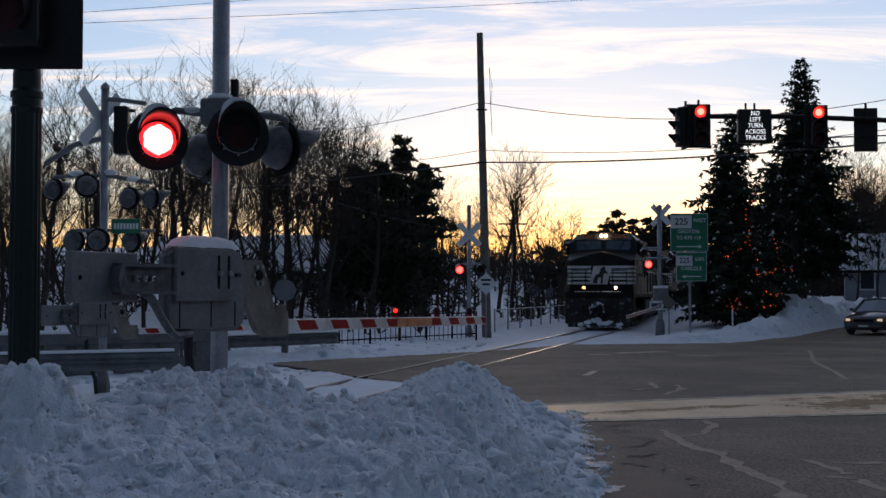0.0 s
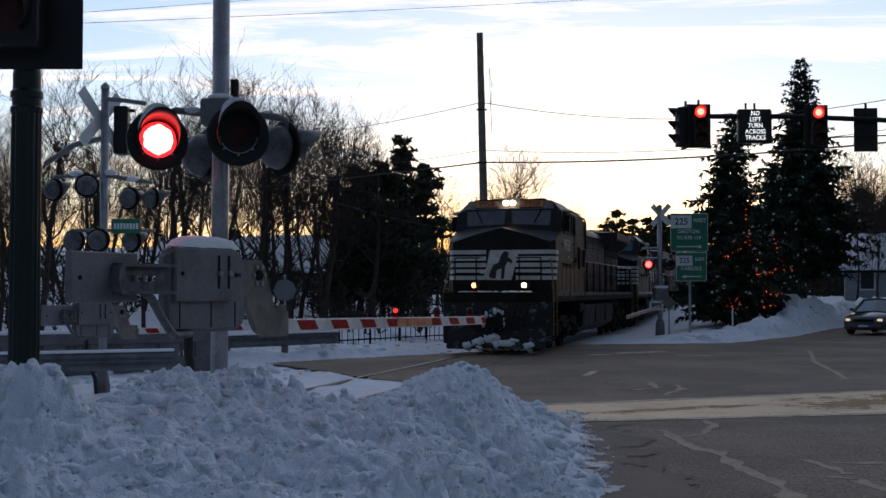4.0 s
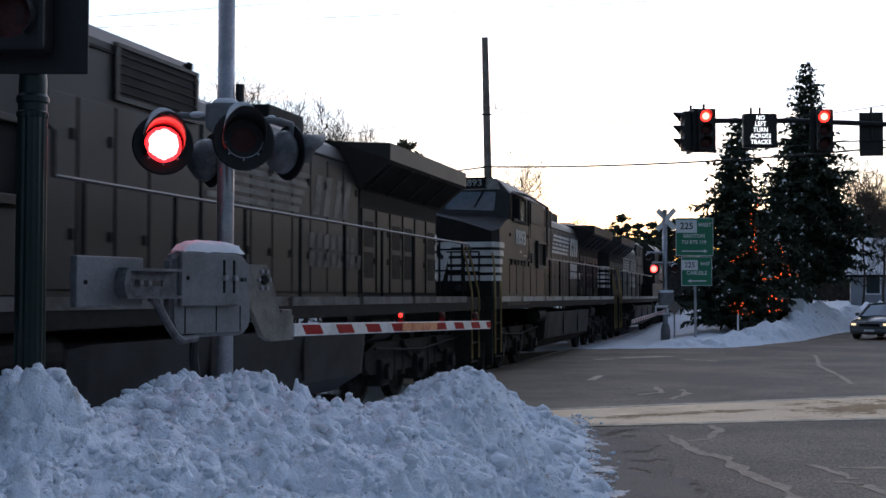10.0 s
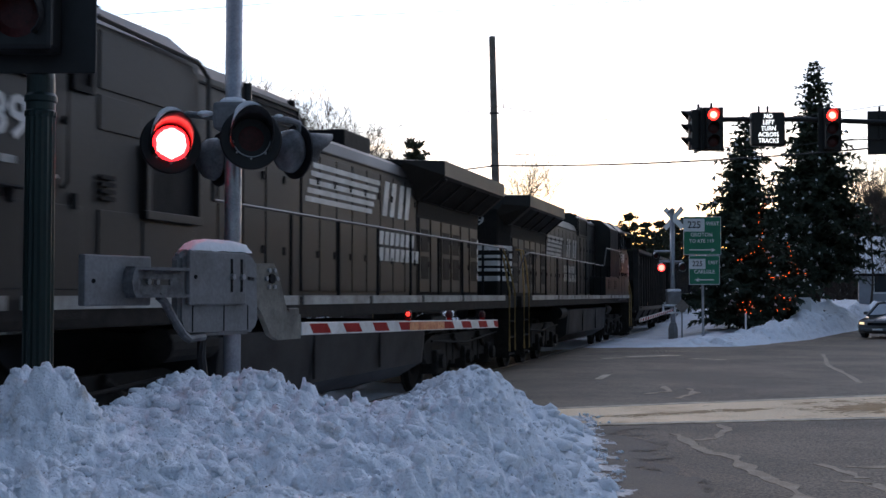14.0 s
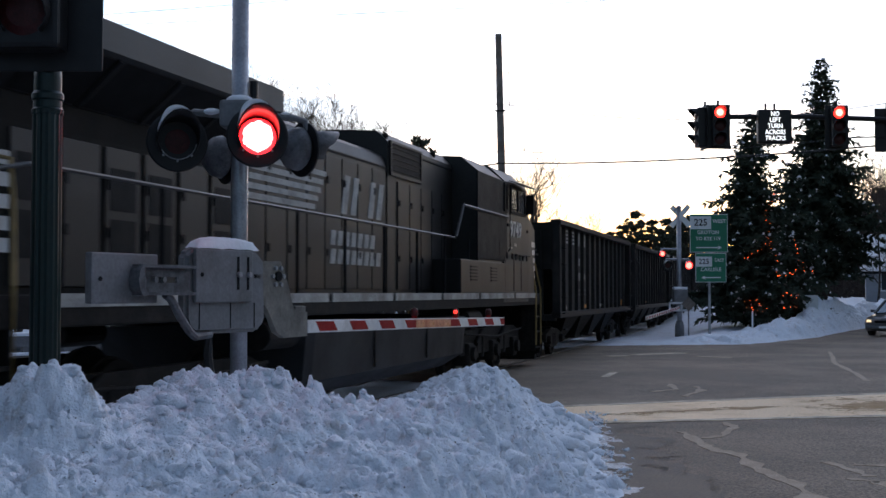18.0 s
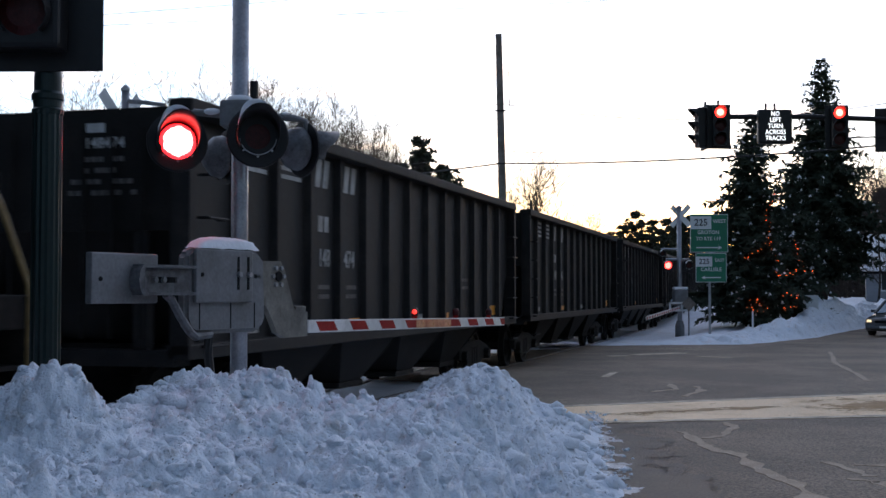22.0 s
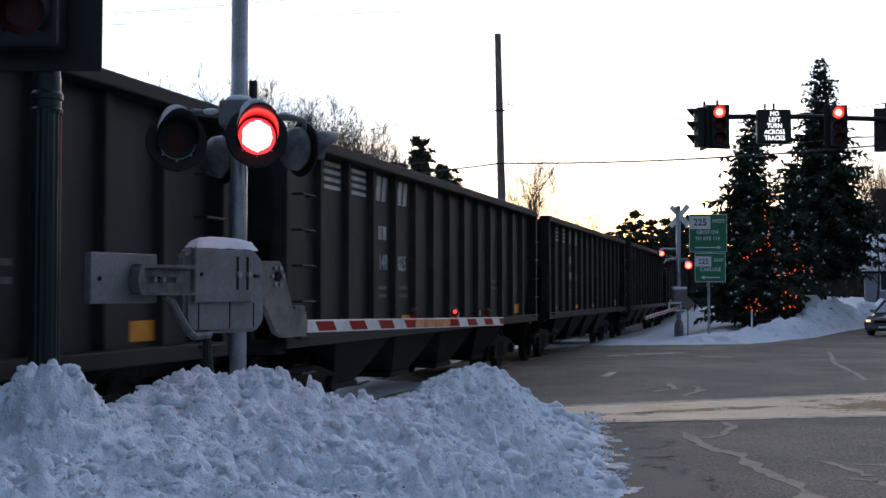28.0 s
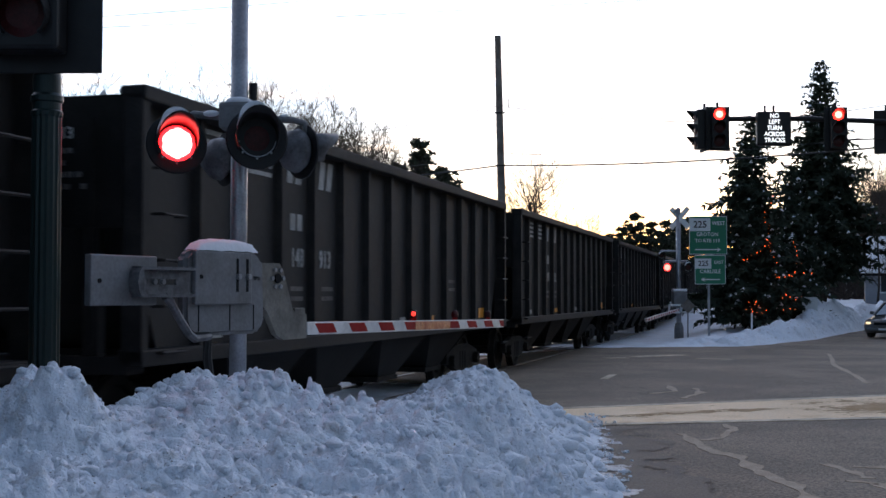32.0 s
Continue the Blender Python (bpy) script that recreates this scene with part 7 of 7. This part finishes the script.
# ---- far woods, one mass of trunks and twigs ----
def woods(name, label, spans, seed):
    rnd = random.Random(seed)
    vs, fs = [], []

    def stick(p, q, r0, r1):
        d = (q - p).normalized()
        ax = d.orthogonal().normalized()
        ay = d.cross(ax)
        b = len(vs)
        for c, r in ((p, r0), (q, r1)):
            for k in range(3):
                g = k * math.tau / 3
                vs.append(c + (ax * math.cos(g) + ay * math.sin(g)) * r)
        for k in range(3):
            fs.append((b + k, b + (k + 1) % 3, b + 3 + (k + 1) % 3, b + 3 + k))

    for x0, x1, top, d0, d1, n in spans:
        for i in range(n):
            d = rnd.uniform(d0, d1)
            p = at_px(rnd.uniform(x0, x1), top + rnd.uniform(-14, 50), d)
            foot = Vector((p.x, p.y, -0.2))
            h = p.z
            lean = Vector((rnd.gauss(0, 0.05), rnd.gauss(0, 0.05), 1))
            r = 0.05 + 0.012 * h
            stick(foot, foot + lean * h * 0.9, r, r * 0.3)
            for k in range(16):
                u = rnd.uniform(0.08, 0.95)
                c = foot + lean * (h * 0.9 * u)
                a = rnd.uniform(0, math.tau)
                e = c + Vector((math.cos(a), math.sin(a), rnd.uniform(0.2, 1.3))) * h * 0.2 * rnd.uniform(0.5, 1.2)
                stick(c, e, r * 0.45, 0.02)
                for j in range(2):
                    c2 = c.lerp(e, rnd.uniform(0.3, 1))
                    stick(c2, c2 + Vector((rnd.gauss(0, 1), rnd.gauss(0, 1), rnd.uniform(0.2, 1.2))) * h * 0.06, 0.03, 0.012)
    me = bpy.data.meshes.new(name)
    me.from_pydata(vs, [], fs)
    me.materials.append(BARK)
    tagged(new(name, me), label, "woods", kind="stuff")


woods("far_woods", "dense leafless woods behind the crossing", ((-120, 830, 452, 105, 190, 190), (-120, 620, 400, 80, 115, 26), (760, 1230, 425, 130, 220, 420), (1380, 1700, 330, 110, 170, 240)), 40)
woods("undergrowth", "tangled bare bushes under the trees", ((-120, 800, 500, 45, 85, 60), (-120, 620, 432, 62, 100, 150), (420, 800, 470, 60, 95, 30), (560, 850, 452, 62, 100, 60), (880, 1010, 500, 60, 110, 60)), 41)
# snowy rise behind the woods
def rise_z(x, y):
    return -0.4 + 5.2 * sstep(150, 260, y) + 1.2 * noise.noise((x * 0.02, y * 0.02, 3))


tagged(grid_mesh("far_rise", axis_run([(-220, 260, 60)]), axis_run([(140, 420, 28)]), rise_z, mat("far_wooded_slope", (0.12, 0.115, 0.115), 0.9, scale=0.12, vary=0.4, bump=0, second=(0.4, 0.41, 0.43))), "low wooded rise on the skyline", "hill", kind="structure")


# ---- guard rails and fences ----
def guard_rail(pts, z, label, h=0.3):
    top = thing("guard_rail", label, "guard rail", pose(0, 0, 0))
    prof = [(0.0, h / 2), (0.05, h / 2 - 0.03), (0.05, h / 4), (0.0, 0.02), (0.0, -0.02), (0.05, -h / 4), (0.05, -h / 2 + 0.03), (0.0, -h / 2)]
    bm = B()
    rows = []
    pts = [Vector((*p, z)) for p in pts]
    for i, p in enumerate(pts):
        d = (pts[min(i + 1, len(pts) - 1)] - pts[max(i - 1, 0)]).normalized()
        n = Vector((d.y, -d.x, 0))
        rows.append([bm.verts.new(p + n * q + Vector((0, 0, w))) for q, w in prof] + [bm.verts.new(p + n * (q - 0.012) + Vector((0, 0, w))) for q, w in reversed(prof)])
    for a, b in zip(rows, rows[1:]):
        for k in range(len(a)):
            bm.faces.new((a[k], a[(k + 1) % len(a)], b[(k + 1) % len(a)], b[k]))
    part("rail_beam", bm, BEAM, top)
    bm = B()
    for a, b in zip(pts, pts[1:]):
        d = (b - a).normalized()
        n = Vector((d.y, -d.x, 0))
        m = Matrix.Translation(a.lerp(b, 0.5)) @ Matrix((d, n, Vector((0, 0, 1)))).transposed().to_4x4()
        box(bm, (-(b - a).length / 2, -0.04, h / 2), ((b - a).length / 2, 0.07, h / 2 + 0.05), 0.02, m)
    smooth(part("snow_cap", bm, FRESH, top, "thin layer of snow on the beam"))
    for a, b in zip(pts, pts[1:]):
        n = max(1, round((b - a).length / 1.9))
        for i in range(n):
            p = a.lerp(b, i / n)
            bm = B()
            box(bm, (p.x - 0.08, p.y + 0.02, -0.3), (p.x + 0.08, p.y + 0.18, z + h / 2 + 0.06), 0.015)
            part("rail_post", bm, WOOD, top)
    return top


guard_rail([(-13, 15.5), (-8, 19.0), (-4.55, 20.6)], 0.55, "steel guard rail on wooden posts in the snow")
guard_rail([(-9.5, 24.6), (-6.5, 28.1), (-2.8, 32.4)], 0.48, "low steel guard rail beside the road")


def fence(name, label, a, b, h, gap, material, rails, balusters=0, wire_mesh=False):
    top = thing(name, label, "fence")
    a, b = Vector((*a, 0)), Vector((*b, 0))
    L = (b - a).length
    n = max(1, round(L / gap))
    for i in range(n + 1):
        p = a.lerp(b, i / n)
        bm = B()
        cyl(bm, (p.x, p.y, -0.3), (p.x, p.y, h), 0.035, seg=8)
        part("post", bm, material, top)
    for z in rails:
        bm = B()
        tube(bm, [a + Vector((0, 0, z)), b + Vector((0, 0, z))], 0.025, 6)
        part("rail", bm, material, top)
    if balusters:
        m = round(L / balusters)
        for i in range(m):
            p = a.lerp(b, (i + 0.5) / m)
            bm = B()
            box(bm, (p.x - 0.012, p.y - 0.012, 0.05), (p.x + 0.012, p.y + 0.012, rails[-1]))
            part("baluster", bm, material, top)
    if wire_mesh:
        vs, fs = [], []
        m = int(L / 0.16)
        for i in range(m):
            for up in (1, -1):
                p, q = a.lerp(b, i / m), a.lerp(b, min(1, (i + 5) / m))
                z0, z1 = (0.05, h - 0.05) if up > 0 else (h - 0.05, 0.05)
                k = len(vs)
                vs += [(p.x, p.y, z0), (p.x, p.y, z0 + 0.012), (q.x, q.y, z1 + 0.012), (q.x, q.y, z1)]
                fs.append((k, k + 1, k + 2, k + 3))
        me = bpy.data.meshes.new("wire_mesh")
        me.from_pydata(vs, [], fs)
        me.materials.append(material)
        new("wire_mesh", me).parent = top
    return top


fence("railing", "dark iron railing behind the far snow bank", (-3.2, 37.5), (1.2, 44.0), 1.0, 1.6, DARK, (0.2, 0.95), 0.28)
f0, f1 = on_track(49, -3.7), on_track(76, -3.7)
fence("chain_link_fence", "chain-link fence along the railway with yellowish rail", f0, f1, 1.0, 2.6, GALV, (0.95,), 0, True)
f0, f1 = (-11, 22.8), (-4.9, 26.9)
wall = fence("bridge_rail", "pale concrete bridge rail with open slots and snow", f0, f1, 0.8, 0.9, CONCRETE, (0.3,))
a, b = Vector((*f0, 0)), Vector((*f1, 0))
d = (b - a).normalized()
m = Matrix.Translation(a.lerp(b, 0.5)) @ Matrix((d, Vector((-d.y, d.x, 0)), Vector((0, 0, 1)))).transposed().to_4x4()
L = (b - a).length
for name, z0, z1, w, mt in (("top_beam", 0.62, 0.84, 0.14, CONCRETE), ("foot_beam", -0.1, 0.3, 0.14, CONCRETE), ("snow_cap", 0.842, 0.91, 0.15, FRESH)):
    bm = B()
    box(bm, (-L / 2, -w, z0), (L / 2, w, z1), 0.02, m)
    part(name, bm, mt, wall)
for i in range(9):
    bm = B()
    x = -L / 2 + L * (i + 0.5) / 9
    box(bm, (x - 0.22, -0.1, 0.301), (x + 0.22, 0.1, 0.619), 0, m)
    part("baluster", bm, CONCRETE, wall)


# ---- houses ----
def house(label, x, y, z, rz, w, dpt, h, roof, wall_mat):
    top = thing("house", label, "house", pose(x, y, z, 0, 0, rz))
    for name, lo, hi in (("front_wall", (-w / 2, -dpt / 2, -0.5), (w / 2, -dpt / 2 + 0.2, h)), ("back_wall", (-w / 2, dpt / 2 - 0.2, -0.5), (w / 2, dpt / 2, h))):
        bm = B()
        box(bm, lo, hi)
        part(name, bm, wall_mat, top)
    for sx in (-1, 1):
        bm = B()
        q = sx * w / 2
        extrude(bm, [(-dpt / 2 + 0.21, -0.5), (dpt / 2 - 0.21, -0.5), (dpt / 2 - 0.21, h), (0, h + roof), (-dpt / 2 + 0.21, h)], 0, min(q, q - sx * 0.2), max(q, q - sx * 0.2))
        part("gable_wall", bm, wall_mat, top)
    for sy in (-1, 1):
        bm = B()
        extrude(bm, [(sy * (dpt / 2 + 0.4), h - 0.28), (sy * (dpt / 2 + 0.4), h - 0.1), (0, h + roof + 0.2), (0, h + roof + 0.02)], 0, -w / 2 - 0.35, w / 2 + 0.35)
        r = part("roof_slope", bm, DARK, top)
        bm = B()
        extrude(bm, [(sy * (dpt / 2 + 0.42), h - 0.09), (sy * (dpt / 2 + 0.38), h + 0.08), (0, h + roof + 0.38), (0, h + roof + 0.21)], 0, -w / 2 - 0.36, w / 2 + 0.36)
        part("roof_snow", bm, FRESH, r, "blanket of snow on the roof")
    for i in range(3):
        xx = -w / 2 + w * (i + 0.5) / 3
        bm = B()
        box(bm, (xx - 0.55, -dpt / 2 - 0.04, 1.0), (xx + 0.55, -dpt / 2 - 0.001, 2.4))
        f = part("window", bm, SIGN_WHITE, top)
        bm = B()
        box(bm, (xx - 0.45, -dpt / 2 - 0.05, 1.1), (xx + 0.45, -dpt / 2 - 0.041, 2.3))
        part("pane", bm, GLASS, f)
    bm = B()
    box(bm, (w * 0.2, -0.4, h + roof - 0.6), (w * 0.2 + 0.7, 0.4, h + roof + 0.9))
    part("chimney", bm, mat("chimney_brick", (0.2, 0.09, 0.07), 0.85, scale=6), top)
    return top


house("pale grey house with a snow-covered gable roof", 33.8, 88, 0.8, -18, 9, 7, 2.5, 2.3, SIDING)
house("pale house half hidden behind bare trees", -9.4, 96, 0.2, 8, 8, 7, 3.0, 2.6, SIDING)
house("snowy house far behind the woods", -20, 105, 0.3, -12, 9, 7, 3.0, 2.8, SIDING)


# ---- waiting car ----
def car(label, x, y, rz):
    top = thing("car", label, "car", pose(x, y, 0, 0, 0, rz))
    # local: nose at y = 0, tail at y = 4.6
    def ring(y, w, z0, z1, w2, z2, z3):
        return (y, [(0.0, z0), (w, z0 + 0.05), (w, z1), (w2, z2), (0.0, z3)])
    bm = B()
    loft(bm, [(0.0, [(0.0, 0.28), (0.66, 0.3), (0.72, 0.5), (0.66, 0.66), (0.0, 0.68)]), (0.12, [(0.0, 0.2), (0.8, 0.22), (0.84, 0.52), (0.76, 0.72), (0.0, 0.76)]),
              (1.1, [(0.0, 0.18), (0.86, 0.2), (0.88, 0.6), (0.8, 0.86), (0.0, 0.93)]), (3.9, [(0.0, 0.18), (0.86, 0.2), (0.88, 0.65), (0.8, 0.94), (0.0, 0.98)]),
              (4.5, [(0.0, 0.25), (0.8, 0.3), (0.82, 0.62), (0.74, 0.9), (0.0, 0.95)]), (4.62, [(0.0, 0.35), (0.7, 0.4), (0.7, 0.6), (0.62, 0.8), (0.0, 0.82)])])
    bmesh.ops.bevel(bm, geom=bm.edges[:], offset=0.02, segments=2, affect="EDGES")
    body = smooth(part("body", bm, CARPAINT, top))
    bm = B()
    loft(bm, [(1.05, [(0.0, 0.9), (0.74, 0.86), (0.74, 0.9), (0.0, 0.95)]), (1.85, [(0.0, 0.9), (0.74, 0.88), (0.6, 1.38), (0.0, 1.43)]), (3.1, [(0.0, 0.9), (0.74, 0.9), (0.6, 1.4), (0.0, 1.45)]), (4.0, [(0.0, 0.94), (0.74, 0.93), (0.72, 0.97), (0.0, 0.99)])])
    part("glasshouse", bm, GLASS, top)
    bm = B()
    loft(bm, [(1.8, [(0.0, 1.38), (0.6, 1.35), (0.58, 1.4), (0.0, 1.45)]), (2.4, [(0.0, 1.4), (0.61, 1.39), (0.58, 1.43), (0.0, 1.48)]), (3.2, [(0.0, 1.38), (0.6, 1.36), (0.58, 1.41), (0.0, 1.46)])])
    part("roof", bm, CARPAINT, top)
    for side in (-1, 1):
        for a, b in (((0.76, 1.0, 0.9), (0.61, 1.8, 1.39)), ((0.61, 3.12, 1.4), (0.74, 4.0, 0.97)), ((0.75, 2.45, 0.9), (0.62, 2.45, 1.4))):
            bm = B()
            tube(bm, [(side * a[0], a[1], a[2]), (side * b[0], b[1], b[2])], 0.035, 6)
            part("pillar", bm, CARPAINT, top)
        bm = B()
        box(bm, (side * 0.52, -0.01, 0.55), (side * 0.72, 0.1, 0.65), 0.03)
        part("headlight", bm, HEADLIGHT_CAR, top, "lit headlight")
        bm = B()
        box(bm, (side * 0.84, 1.3, 0.92), (side * 1.02, 1.42, 1.04), 0.03)
        part("wing_mirror", bm, CARPAINT, top)
        for y in (0.88, 3.7):
            bm = B()
            lathe(bm, [(0.2, 0.0), (0.31, 0.0), (0.32, 0.03), (0.32, 0.17), (0.2, 0.2)], 24, Matrix.Translation((side * 0.9, y, 0.32)) @ pose(0, 0, 0, 0, -90 * side))
            tyre = part("wheel", bm, RUBBER, top)
            bm = B()
            lathe(bm, [(0.02, -0.01), (0.08, -0.01), (0.19, 0.02), (0.2, 0.05), (0.02, 0.06)], 16, Matrix.Translation((side * 0.9, y, 0.32)) @ pose(0, 0, 0, 0, -90 * side))
            part("rim", bm, GALV, tyre)
    bm = B()
    box(bm, (-0.4, -0.02, 0.52), (0.4, 0.06, 0.63), 0.02)
    part("grille", bm, DARK, top)
    bm = B()
    box(bm, (-0.7, -0.05, 0.28), (0.7, 0.1, 0.42), 0.04)
    part("bumper", bm, CARPAINT, top)
    bm = B()
    box(bm, (-0.2, -0.062, 0.33), (0.2, -0.05, 0.4))
    part("number_plate", bm, SIGN_WHITE, top)
    return top


HEADLIGHT_CAR = lamp_mat("dipped_headlight", (1.0, 0.75, 0.45), 0.5)
car("dark grey saloon car with headlights on, waiting", 16.45, 47.6, -38)

# ---- small things by the right-hand snow ----
board = thing("notice_board", "small pale notice board standing in the snow", "sign", pose(15.1, 53, 0.3))
bm = B()
box(bm, (-0.3, -0.03, 0.3), (0.35, 0.03, 1.3), 0.01)
part("panel", bm, SIGN_WHITE, board)
bm = B()
cyl(bm, (-0.2, 0.05, -0.4), (-0.2, 0.05, 1.3), 0.03, seg=8)
part("board_post", bm, WOOD, board)
stake = thing("marker_stake", "short white marker stake in the snow", "stake", pose(11.3, 47.5, 0.0))
bm = B()
box(bm, (-0.03, -0.02, -0.3), (0.03, 0.02, 1.0), 0.005)
part("shaft", bm, SIGN_WHITE, stake)
small_sign("small_sign", "small brown sign on a short post", 9.2, 49.5, 0.1, 1.3, 4, 0.3, WOOD, 1.15)

# ---- evergreens added round the camera, out of view, to block the low sky ----
def sky_block_woods(name, label, a0, a1, d0, d1, n, h0, h1, seed):
    rnd = random.Random(seed)
    vs, fs = [], []
    for i in range(n):
        a, d, h = radians(rnd.uniform(a0, a1)), rnd.uniform(d0, d1), rnd.uniform(h0, h1)
        x, y = d * math.sin(a), d * math.cos(a)
        for k in range(26):
            u = rnd.uniform(0.1, 1.0)
            r = 2.6 * (1 - u) ** 0.6 + 0.3
            b = rnd.uniform(0, math.tau)
            c = Vector((x + r * math.cos(b) * rnd.random(), y + r * math.sin(b) * rnd.random(), h * u))
            e = Vector((rnd.gauss(0, 1), rnd.gauss(0, 1), rnd.gauss(0, 0.6)))
            f = Vector((rnd.gauss(0, 1), rnd.gauss(0, 1), rnd.gauss(0, 0.6)))
            q = len(vs)
            vs.extend((c - e * 0.7, c + f * 0.7, c + e * 0.7, c - f * 0.7))
            fs.append((q, q + 1, q + 2, q + 3))
        q = len(vs)
        vs.extend(((x - 0.2, y, -0.3), (x + 0.2, y, -0.3), (x, y + 0.2, -0.3), (x, y, h)))
        fs.extend(((q, q + 1, q + 3), (q + 1, q + 2, q + 3), (q + 2, q, q + 3)))
    me = bpy.data.meshes.new(name)
    me.from_pydata(vs, [], fs)
    me.materials.append(PINE)
    tagged(new(name, me), label, "woods", kind="stuff")


sky_block_woods("unseen_side_woods", "dark evergreen woods added out of view to block side sky", 27, 110, 55, 95, 420, 9, 15, 61)
sky_block_woods("unseen_rear_woods", "dark evergreen woods added out of view to block sky behind", 110, 330, 40, 80, 520, 8, 13, 62)
motions()
